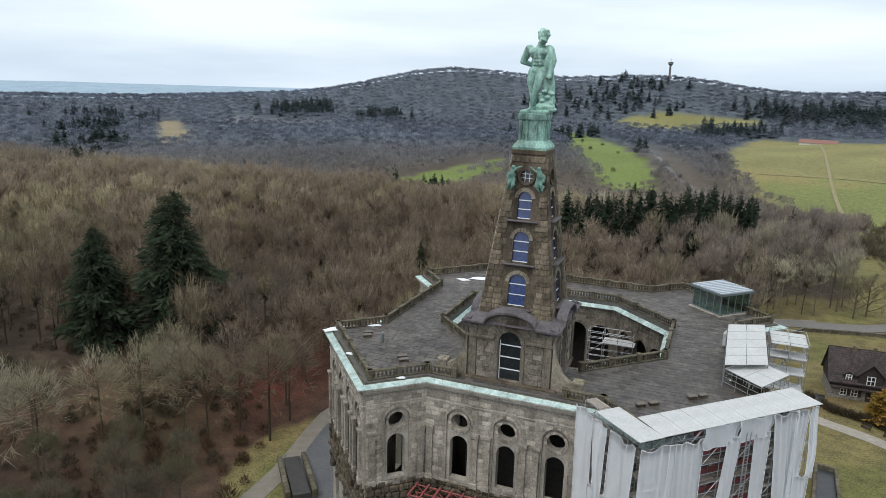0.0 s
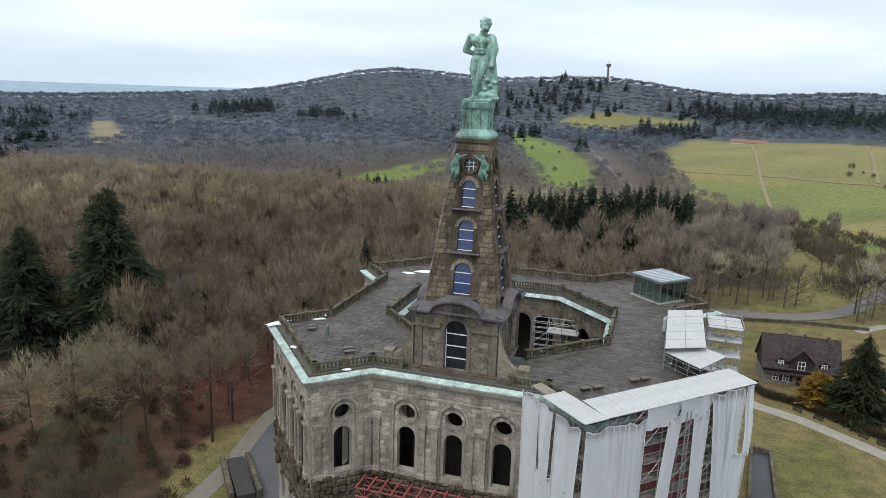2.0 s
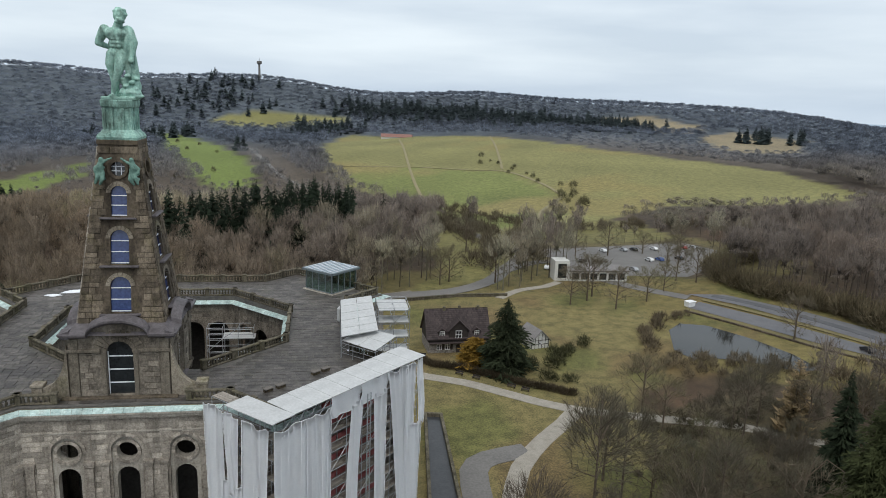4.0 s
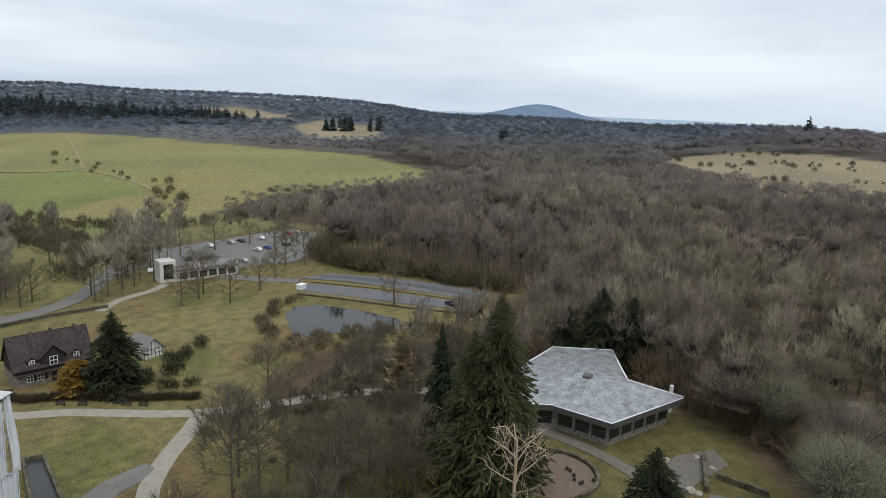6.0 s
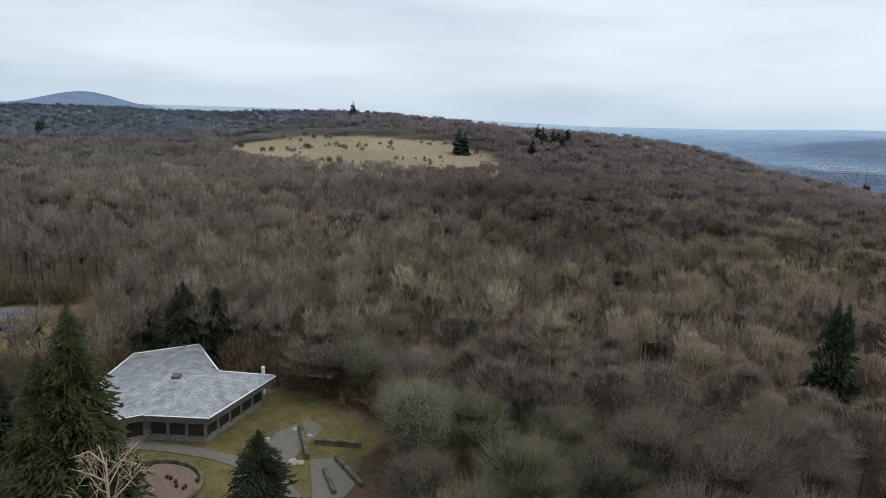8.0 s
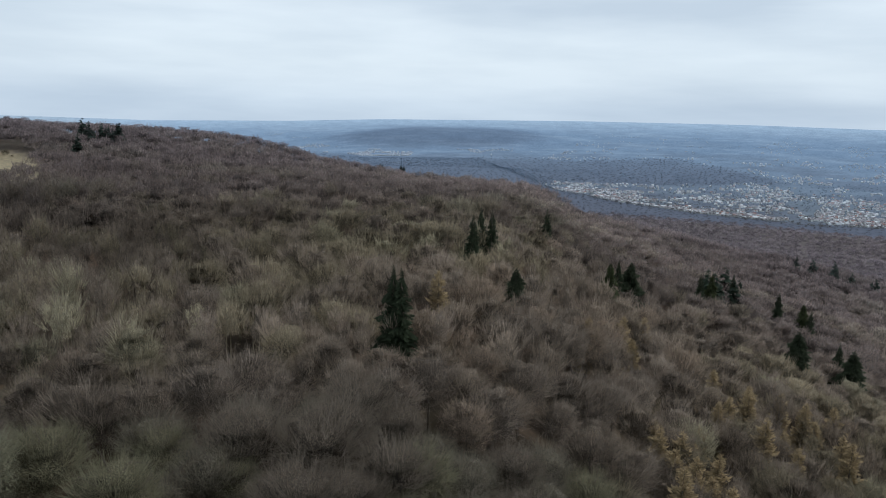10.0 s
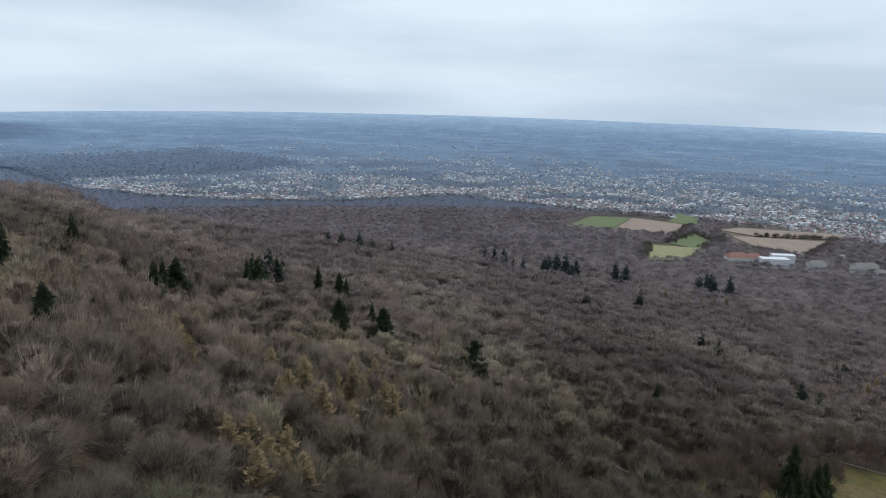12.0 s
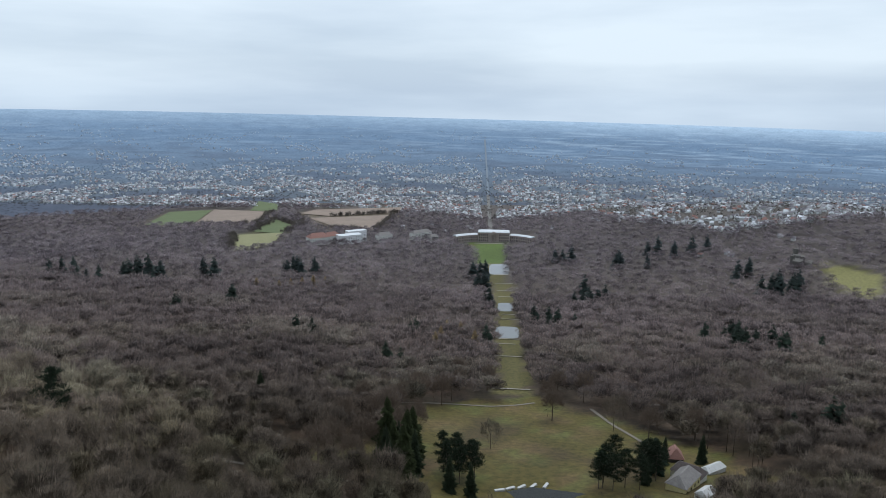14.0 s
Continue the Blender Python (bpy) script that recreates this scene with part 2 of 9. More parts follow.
def loft(bm, rings, closed=True, caps=True):
    """Skins a row of rings of points, all of one length."""
    rows = [[bm.verts.new(p) for p in ring] for ring in rings]
    n = len(rows[0])
    for a, b in zip(rows, rows[1:]):
        for i in range(n if closed else n - 1):
            j = (i + 1) % n
            bm.faces.new((a[i], a[j], b[j], b[i]))
    if caps and closed:
        bm.faces.new(list(reversed(rows[0])))
        bm.faces.new(rows[-1])
    return bm


def plate(bm, outline, holes, thick, m=None):
    """A slab in the xz plane with holes through it, its front at y = 0 and its back at y = thick."""
    flat = bmesh.new()
    edges = []
    for loop in [outline, *holes]:
        vs = [flat.verts.new((p[0], 0, p[1])) for p in loop]
        edges += [flat.edges.new((vs[i], vs[(i + 1) % len(vs)])) for i in range(len(vs))]
    bmesh.ops.triangle_fill(flat, edges=edges, use_beauty=True, use_dissolve=False)
    got = bmesh.ops.extrude_face_region(flat, geom=flat.faces[:])
    bmesh.ops.translate(flat, vec=(0, thick, 0), verts=[g for g in got["geom"] if isinstance(g, bmesh.types.BMVert)])
    bmesh.ops.recalc_face_normals(flat, faces=flat.faces[:])
    if m is not None:
        bmesh.ops.transform(flat, matrix=m, verts=flat.verts[:])
    me = bpy.data.meshes.new("t")
    flat.to_mesh(me)
    flat.free()
    bm.from_mesh(me)
    bpy.data.meshes.remove(me)
    return bm


def arch(cx, z0, w, h, n=8):
    """The outline of a round-headed opening: its foot at z0, its whole height h."""
    r = w / 2
    return [(cx - r, z0), (cx + r, z0)] + [(cx + r * math.cos(a), z0 + h - r + r * math.sin(a)) for a in np.linspace(0, math.pi, n + 1)]


def disc(cx, cz, r, n=14, sy=1.0):
    return [(cx + r * math.cos(a), cz + sy * r * math.sin(a)) for a in np.linspace(0, 2 * math.pi, n, endpoint=False)]


def ramp_on(points, width, step=4.0):
    """A smooth strip of the given width along a line of plan points: left and right edges."""
    pts = [Vector((*p, 0)) for p in points]
    line = []
    for i in range(len(pts) - 1):
        p0, p1, p2, p3 = pts[max(i - 1, 0)], pts[i], pts[i + 1], pts[min(i + 2, len(pts) - 1)]
        k = max(2, int((p2 - p1).length / step))
        for j in range(k):
            t = j / k
            line.append(0.5 * (2 * p1 + (p2 - p0) * t + (2 * p0 - 5 * p1 + 4 * p2 - p3) * t * t + (3 * p1 - p0 - 3 * p2 + p3) * t ** 3))
    line.append(pts[-1])
    rows = []
    for i, p in enumerate(line):
        d = (line[min(i + 1, len(line) - 1)] - line[max(i - 1, 0)]).normalized()
        side = Vector((-d.y, d.x, 0)) * (width / 2)
        rows.append((p + side, p - side))
    return rows


# ---- ground ----
def inside(poly, x, y):
    """Which of the points lie in a plan polygon."""
    hit = np.zeros(np.shape(x), bool)
    px, py = np.array(poly, float).T
    for i in range(len(poly)):
        x0, y0, x1, y1 = px[i - 1], py[i - 1], px[i], py[i]
        cross = ((y0 > y) != (y1 > y)) & (x < (x1 - x0) * (y - y0) / ((y1 - y0) or 1e-9) + x0)
        hit ^= cross
    return hit


MEADOW = [(412, 1012), (652, 1445), (742, 1065), (678, 625), (668, 429), (575, 292), (496, 280), (406, 343), (338, 330), (256, 303), (243, 338), (278, 532), (324, 756)]
STRIP_A = [(-58, 714), (-17, 781), (89, 919), (86, 822), (19, 732), (-40, 643)]
STRIP_B = [(259, 1523), (326, 1473), (260, 831), (217, 704), (176, 699), (179, 823), (206, 1080)]
HIGH_FIELD = [(424, 1686), (560, 1743), (757, 1658), (718, 1596), (453, 1594)]
CLEARING = [(-583, 1512), (-555, 1557), (-437, 1300), (-382, 1116), (-406, 1051)]
HEATH = [(836, 150), (929, 59), (841, -124), (723, -164), (565, -116), (552, -8), (643, 89)]
HEATH_FAR = [(1231, 1251), (1316, 1179), (1298, 1029), (1248, 988), (1179, 934), (1081, 968), (1110, 1127)]
HEATH_LOW = [(1149, 902), (1270, 923), (1228, 736), (960, 585), (870, 600), (900, 690)]
FELLED = [(-480, 1590), (-250, 1600), (-230, 1660), (-470, 1680)]
MEADOW_EDGE = [(250, 295), (340, 335), (406, 345), (496, 282), (565, 290), (530, 220), (400, 220), (300, 212), (240, 238)]      # low growth before the meadow
POND_BANK = [(112, 98), (116, 122), (150, 146), (190, 148), (204, 84), (180, 64), (146, 82), (128, 92)]
COPSE = [(60, 40), (68, 58), (84, 72), (108, 92), (142, 88), (142, 52), (120, 47), (98, 42)]
LAWN = [(60, 150), (102, 190), (140, 182), (165, 177), (165, 127), (143, 100), (118, 106), (104, 82), (90, 60), (67, 74), (50, 60), (40, 50), (-20, 50), (-34, 84), (-28, 108), (-23, 128), (-5, 150), (30, 150)]
CAR_PARK = [(196, 244), (285, 228), (278, 184), (216, 166), (180, 182)]
TERRACES = [(196, 160), (218, 148), (218, 84), (199, 80), (182, 95), (184, 143)]
PARK = [(-149, -403), (-242, -419), (-255, -321), (-262, -255), (-245, -205), (-190, -192), (-150, -178), (-92, -186), (-84, -230), (-30, -300), (-18, -325), (-60, -300), (-94, -320)]
AXIS = [(x + NORTH[0] * w, y + NORTH[1] * w) for x, y, w in [(-655, -1395, 34), (-640, -1330, 34), (-580, -1200, 26), (-541, -1110, 20), (-478, -950, 17), (-424, -840, 15), (-374, -730, 14), (-331, -638, 13), (-226, -424, 13)]]
AXIS += [(x - NORTH[0] * w, y - NORTH[1] * w) for x, y, w in [(-226, -424, 13), (-331, -638, 13), (-374, -730, 14), (-424, -840, 15), (-478, -950, 17), (-541, -1110, 20), (-580, -1200, 26), (-640, -1330, 34), (-655, -1395, 34)]]
FIELD_A = [(60, -1950), (-15, -2245), (-150, -2250), (-310, -2100), (-220, -1790), (-60, -1870)]
FIELD_B = [(-355, -2030), (-433, -2130), (-720, -2125), (-640, -1950), (-489, -1660), (-360, -1715)]
FIELD_C = [(-110, -1360), (-140, -1630), (-200, -1690), (-281, -1925), (-312, -1763), (-258, -1625), (-205, -1440)]
FIELD_D = [(-236, -2147), (-299, -2410), (-350, -2294), (-314, -2080)]
PALACE_COURT = [(-590, -1385), (-735, -1315), (-830, -1470), (-655, -1560)]
VILLA_LAWN = [(-995, -825), (-967, -688), (-820, -579), (-844, -668)]
INN = [(98, 42), (120, 47), (138, 54), (160, 50), (168, 34), (152, 22), (148, 8), (128, -8), (104, 2), (96, 20)]
ROADSIDE = [(104, 192), (130, 206), (160, 262), (205, 335), (243, 345), (256, 300), (330, 335), (318, 280), (290, 235), (230, 250), (196, 246), (170, 205), (130, 190)]
POND_SIDE = [(124, 104), (143, 100), (152, 90), (176, 76), (224, 76), (224, 160), (190, 204), (165, 180), (165, 127)]
FIR_GAP = [(-58, 118), (-92, 128), (-100, 156), (-80, 162), (-64, 162), (-52, 150)]
INN_FRONT = [(66, 34), (96, 44), (124, 34), (128, 2), (118, -9), (86, -6), (66, 8)]
LANE_SCRUB = [(148, 66), (150, 94), (185, 100), (222, 92), (222, 64), (190, 58)]
ROAD_CUT = [(246, 640), (256, 757), (274, 900), (304, 1075), (334, 1075), (308, 900), (284, 757), (280, 640)]
OPEN = [POND_BANK, HEATH_LOW, FELLED, COPSE, FIR_GAP, INN_FRONT, LANE_SCRUB, ROAD_CUT, ROADSIDE, MEADOW, STRIP_A, STRIP_B, HIGH_FIELD, CLEARING, HEATH, HEATH_FAR, LAWN, CAR_PARK, TERRACES, PARK, AXIS, POND_SIDE, FIELD_A, FIELD_B, FIELD_C, FIELD_D, PALACE_COURT, VILLA_LAWN, INN]

GRASS, PASTURE, BRIGHT, DRY = (0.15, 0.13, 0.057), (0.178, 0.172, 0.07), (0.13, 0.17, 0.045), (0.215, 0.183, 0.122)
LITTER, SOIL, PLOUGH = (0.056, 0.041, 0.029), (0.075, 0.06, 0.042), (0.19, 0.145, 0.105)
COVERS = [([(60, 150), (84, 205), (150, 232), (190, 270), (300, 250), (292, 165), (226, 150), (165, 120)], (0.115, 0.098, 0.042)), (ROADSIDE, (0.15, 0.14, 0.055)), (MEADOW, PASTURE), (STRIP_A, BRIGHT), (STRIP_B, BRIGHT), (HIGH_FIELD, PASTURE), (CLEARING, DRY), (HEATH, DRY), (HEATH_FAR, DRY), (HEATH_LOW, DRY), (FELLED, (0.19, 0.185, 0.185)), ([(150, 60), (186, 62), (188, -28), (128, -28), (124, -10), (148, 8), (152, 22), (168, 34), (160, 50)], (0.125, 0.092, 0.06)), (COPSE, (0.078, 0.064, 0.037)), (LAWN, GRASS),
          (CAR_PARK, SOIL), (TERRACES, SOIL), (PARK, (0.082, 0.07, 0.021)), (AXIS, (0.1, 0.092, 0.036)), ([(-700, -1400), (-640, -1440), (-545, -1190), (-590, -1170)], (0.085, 0.125, 0.034)), (FIELD_A, (0.12, 0.1, 0.075)), (FIELD_B, (0.12, 0.1, 0.075)), (FIELD_C, (0.09, 0.085, 0.05)), (VILLA_LAWN, PASTURE), (INN, (0.105, 0.092, 0.036)), (POND_SIDE, (0.135, 0.114, 0.046))]


def wobble(x, y, scale, seed=0.0):
    """Soft pseudo-noise between -1 and 1, for whole arrays."""
    v = 0
    for k, (a, b, c) in enumerate([(1.0, 0.3, 0.1), (-0.6, 1.1, 1.7), (0.4, -1.3, 2.9), (1.7, 0.9, 4.2), (-1.9, 1.6, 0.7)]):
        v = v + np.sin((a * x + b * y) / scale + c + seed * (k + 1.3)) / (1 + 0.3 * k)
    return v / 2.6


TURNS = 420
angles = np.linspace(0, 2 * math.pi, TURNS, endpoint=False)


def sheet(radii, colour_of):
    """A ring-shaped piece of the ground with its colours, as arrays."""
    a, r = np.meshgrid(angles, radii)
    x, y = (r * np.sin(a)).ravel(), (r * np.cos(a)).ravel()
    v = np.stack([x, y, land(x, y)], 1)
    i = np.arange(len(radii) - 1)[:, None] * TURNS + np.arange(TURNS)[None]
    j = np.arange(len(radii) - 1)[:, None] * TURNS + (np.arange(TURNS)[None] + 1) % TURNS
    f = np.stack([i, i + TURNS, j + TURNS, j], -1).reshape(-1, 4)
    return v, f, colour_of(x, y)


def near_colours(x, y):
    n = wobble(x, y, 40.0)
    c = np.array(LITTER)[None] * (1 + 0.25 * n)[:, None] + np.array([0.02, 0.004, 0.0])[None] * np.clip(wobble(x, y, 23.0, 2), 0, 1)[:, None]
    c = c * (1 + 0.35 * wobble(x, y, 3.1, 12) + 0.25 * wobble(x, y, 7.7, 5))[:, None]
    green = np.clip(wobble(x, y, 13.0, 21), 0, 1)[:, None] * 0.5
    c = c * (1 - green) + np.array([0.06, 0.056, 0.026]) * green
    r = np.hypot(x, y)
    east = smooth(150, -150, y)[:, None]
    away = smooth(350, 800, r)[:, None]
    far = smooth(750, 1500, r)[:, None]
    # haze is put into the floor of the far woods, bluer to the west
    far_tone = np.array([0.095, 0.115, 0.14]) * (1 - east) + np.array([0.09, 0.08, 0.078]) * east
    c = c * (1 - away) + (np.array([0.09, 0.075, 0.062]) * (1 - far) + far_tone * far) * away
    wx, wy = x + 5 * wobble(x, y, 9.0, 1), y + 5 * wobble(x, y, 9.0, 3)
    for poly, col in COVERS:
        hit = inside(poly, wx, wy)
        c[hit] = np.array(col) * (1 + 0.16 * wobble(x, y, 30.0, 5))[hit, None]
    red = np.exp(-((x + 33) / 12) ** 2 - ((y - 150) / 22) ** 2)[:, None]
    c = c * (1 - red) + np.array([0.1, 0.028, 0.02]) * red
    lawn = inside(LAWN, x, y) | inside(PARK, x, y) | inside(POND_SIDE, x, y)
    brown = (smooth(0.0, 0.8, wobble(x, y, 11.0, 4) + 0.6 * wobble(x, y, 4.3, 6)) * lawn)[:, None] * 0.7
    c = c * (1 - brown) + np.array([0.125, 0.088, 0.045]) * brown
    fresh = (smooth(0.15, 0.7, wobble(x, y, 8.0, 15) + 0.5 * wobble(x, y, 3.4, 19)) * lawn)[:, None] * 0.6
    c = c * (1 - fresh) + np.array([0.085, 0.1, 0.03]) * fresh
    litter = (smooth(0.1, 0.6, wobble(x, y, 17.0, 23) + 0.5 * wobble(x, y, 7.0, 27)) * inside(PARK, x, y))[:, None] * 0.75
    c = c * (1 - litter) + np.array([0.055, 0.04, 0.022]) * litter
    meadow = inside(MEADOW, x, y)
    low_field = inside([(240, 320), (290, 560), (349, 802), (417, 737), (470, 617), (405, 451), (340, 370)], x, y)
    c[low_field] = c[low_field] * np.array([0.8, 0.95, 0.75])
    worn = smooth(0.25, 0.7, wobble(x, y, 62.0, 9) + 0.4 * wobble(x, y, 21.0, 8))[:, None] * meadow[:, None]
    return c * (1 - worn) + np.array([0.2, 0.175, 0.07]) * worn


TOWN_AZ = [118, 126, 135, 141, 146, 152, 160, 169, 182, 190, 199, 206, 213, 218, 224, 234, 245]
TOWN_R = [4050, 3750, 3750, 2950, 2720, 2570, 2520, 2700, 2364, 2250, 2150, 1950, 2050, 1700, 1500, 1650, 1750]



BLOCK_AZ = [127, 136, 142, 150, 157]      # the great wood beyond the first houses: its near and far edge
BLOCK_NEAR = [3500, 2900, 3130, 3150, 3330]
BLOCK_FAR = [3560, 3750, 3720, 3840, 3480]


def far_wood(x, y):
    """Where the plain carries woods: the great wood, and long strips across the view."""
    a, r = np.arctan2(x, y) * 2200, np.hypot(x, y)
    az = np.degrees(np.arctan2(x, y)) % 360
    edge = 40 * wobble(a, r, 30.0, 9)
    block = smooth(0, 60, r - np.interp(az, BLOCK_AZ, BLOCK_NEAR, left=9000, right=9000) + edge) * smooth(0, 60, np.interp(az, BLOCK_AZ, BLOCK_FAR, left=0, right=0) - r + edge)
    return np.maximum(block, 0.8 * smooth(0.15, 0.6, wobble(a, 2.3 * r, 120.0, 4) + 0.6 * wobble(a, 1.7 * r, 41.0, 6) + 0.35 * wobble(a, 2.0 * r, 13.0, 1)))


def far_colours(x, y):
    r = np.hypot(x, y)
    s = x * EAST[0] + y * EAST[1]
    az = np.degrees(np.arctan2(x, y)) % 360
    edge = np.interp(az, TOWN_AZ, TOWN_R, left=2000, right=2000)
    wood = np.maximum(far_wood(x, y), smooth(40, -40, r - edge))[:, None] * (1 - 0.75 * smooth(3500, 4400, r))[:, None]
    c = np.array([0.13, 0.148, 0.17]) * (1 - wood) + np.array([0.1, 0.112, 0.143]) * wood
    # distance haze is blended into the plain's colours, bluer with radius
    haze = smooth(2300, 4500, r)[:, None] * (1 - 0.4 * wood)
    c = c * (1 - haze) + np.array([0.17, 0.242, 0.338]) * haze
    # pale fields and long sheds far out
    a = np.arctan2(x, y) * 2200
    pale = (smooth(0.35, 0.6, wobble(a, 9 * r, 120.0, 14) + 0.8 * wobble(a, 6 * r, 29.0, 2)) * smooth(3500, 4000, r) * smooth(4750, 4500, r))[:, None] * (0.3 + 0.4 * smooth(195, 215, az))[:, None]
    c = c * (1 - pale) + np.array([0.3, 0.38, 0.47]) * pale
    # horizon haze, put into the colour as a pale rim
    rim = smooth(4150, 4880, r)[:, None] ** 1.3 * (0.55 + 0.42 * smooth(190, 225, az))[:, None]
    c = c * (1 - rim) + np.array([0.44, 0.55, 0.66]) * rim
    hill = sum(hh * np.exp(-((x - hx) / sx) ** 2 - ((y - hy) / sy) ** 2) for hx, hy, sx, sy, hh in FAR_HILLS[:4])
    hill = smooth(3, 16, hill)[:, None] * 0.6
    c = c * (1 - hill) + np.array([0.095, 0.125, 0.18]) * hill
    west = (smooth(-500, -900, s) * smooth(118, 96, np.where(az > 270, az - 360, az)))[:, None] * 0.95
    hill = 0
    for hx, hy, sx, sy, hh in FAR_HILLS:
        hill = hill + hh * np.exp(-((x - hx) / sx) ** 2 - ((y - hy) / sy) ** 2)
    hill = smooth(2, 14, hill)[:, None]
    # western hills and plain carry their pale haze in the colour
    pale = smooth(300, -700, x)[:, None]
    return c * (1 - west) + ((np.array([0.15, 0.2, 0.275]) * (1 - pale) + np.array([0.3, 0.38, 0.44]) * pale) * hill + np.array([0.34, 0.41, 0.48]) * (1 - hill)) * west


radii = np.concatenate([[0.0, 12, 22], 30 * 1.021 ** np.arange(210)])
radii = radii[radii < 2330]
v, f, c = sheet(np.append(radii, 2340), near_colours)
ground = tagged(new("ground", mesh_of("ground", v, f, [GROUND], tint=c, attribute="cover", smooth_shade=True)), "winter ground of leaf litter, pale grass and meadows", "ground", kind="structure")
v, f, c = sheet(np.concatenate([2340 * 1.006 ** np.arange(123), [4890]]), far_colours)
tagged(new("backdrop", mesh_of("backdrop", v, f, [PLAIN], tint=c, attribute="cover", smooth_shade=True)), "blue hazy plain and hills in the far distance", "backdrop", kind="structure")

BLOCK = material("ashlar", (0.205, 0.18, 0.147), (0.475, 0.425, 0.36), 0.6, 0.95, 0.3, fine=8, random_by="island", vary=0.32, grime=0.6, moss=0)
BLOCK_ONE = material("tuff_block", (0.07, 0.056, 0.042), (0.235, 0.192, 0.14), 0.9, 0.95, 0.6, fine=7, random_by="object", vary=0.34, grime=0.9, moss=0.6)
FOOT_BLOCK = material("sooty_ashlar", (0.115, 0.098, 0.077), (0.31, 0.27, 0.22), 0.6, 0.95, 0.3, fine=8, random_by="island", vary=0.3, grime=0.8)
FOOT_STONE = material("sooty_dressed_stone", (0.1, 0.086, 0.066), (0.25, 0.217, 0.172), 0.8, 0.95, 0.5, fine=9, grime=0.8)
DARKSTONE = material("dark_tuff", (0.06, 0.048, 0.036), (0.16, 0.128, 0.092), 0.5, 0.95, 0.5, fine=8, grime=0.85, moss=0.6)
MOSSY = material("mossy_stone", (0.066, 0.06, 0.043), (0.2, 0.174, 0.128), 0.6, 0.95, 0.3, fine=6, grime=0.8, moss=0.6)
LEAD = material("lead_roofing", (0.08, 0.07, 0.075), (0.16, 0.145, 0.15), 0.7, 0.6, 0.15, grime=0.4, moss=0)
SLAB = material("paving_slab", (0.05, 0.044, 0.041), (0.142, 0.126, 0.112), 0.25, 0.6, 0.2, fine=9, random_by="island", vary=0.3, spec=0.5, grime=0.75, moss=0.35)
SLAB_ONE = material("paving_slab_single", (0.05, 0.044, 0.041), (0.142, 0.126, 0.112), 0.25, 0.6, 0.2, fine=9, random_by="object", vary=0.3, spec=0.5, grime=0.75, moss=0.35)
GREEN_ONE = material("copper_sheet", (0.3, 0.43, 0.41), (0.6, 0.7, 0.66), 0.9, 0.7, 0.15, fine=5, random_by="object", vary=0.1, grime=0.6, moss=0)
BLUE_GLASS = material("blue_pane", (0.02, 0.03, 0.09), (0.05, 0.075, 0.2), 0.6, 0.08, spec=0.6)
DARK_GLASS = material("dark_pane", (0.012, 0.014, 0.016), (0.03, 0.034, 0.036), 0.6, 0.08, spec=0.6)
WHITE_BAR = material("white_glazing_bar", (0.6, 0.62, 0.66), (0.75, 0.76, 0.8), 2.0, 0.5)
DARK_ROOM = material("dark_inner_plaster", (0.03, 0.027, 0.024), (0.06, 0.055, 0.05), 0.5, 1.0)
SNOW = material("old_snow", (0.7, 0.72, 0.75), (0.86, 0.88, 0.9), 1.5, 0.7, 0.3)
STEEL = material("galvanised_tube", (0.28, 0.29, 0.3), (0.45, 0.46, 0.47), 2.0, 0.45, metal=0.6)
RED_STEEL = material("red_primed_girder", (0.2, 0.05, 0.05), (0.34, 0.11, 0.1), 1.5, 0.6)


PALE_ONE = material("ashlar_single", (0.215, 0.19, 0.158), (0.505, 0.455, 0.385), 1.2, 0.95, 0.3, fine=5, random_by="object", vary=0.36, grime=0.6, moss=0)


# ---- the monument ----
CASTLE = (17.6, 92.0)
DECK = 33.0
CLEAR_LINES = []
CASTLE_POSE = pose(*CASTLE, 0, 0, 0, -22.5)
castle = thing("octagon_castle", CASTLE_POSE, "weathered tuff stone octagonal castle with copper-edged cornice", "castle")
OUTER = []
for k in range(4):
    c, s = math.cos(k * math.pi / 2), math.sin(k * math.pi / 2)
    for px, py in ((-9.6, -23.3), (9.6, -23.3), (14.8, -28.3)):
        OUTER.append((c * px - s * py, s * px + c * py))
    OUTER.append((c * 28.3 - s * -14.8, s * 28.3 + c * -14.8))
OUTER = [(x * 0.95 if x < -20 else x, y) for x, y in OUTER]      # the wing above the forecourt is a little shallower
COURT = [(15.5 * math.cos(a), 15.5 * math.sin(a)) for a in np.radians(22.5 + 45 * np.arange(8))]
rs = random.Random(3)


def along(p, q, z=0.0):
    """A frame at p with x towards q and y to the left of that."""
    return Matrix.Translation((p[0], p[1], z)) @ Matrix.Rotation(math.atan2(q[1] - p[1], q[0] - p[0]), 4, "Z")


def length(p, q):
    return math.hypot(q[0] - p[0], q[1] - p[1])


def offset(loop, d):
    """A plan loop drawn d metres inwards, counter-clockwise loops."""
    out = []
    for i in range(len(loop)):
        a, b, c = Vector(loop[i - 1]), Vector(loop[i]), Vector(loop[(i + 1) % len(loop)])
        n1 = Vector((-(b - a).y, (b - a).x)).normalized()
        n2 = Vector((-(c - b).y, (c - b).x)).normalized()
        m = (n1 + n2) / (1 + n1.dot(n2))
        out.append((b.x + m.x * d, b.y + m.y * d))
    return out


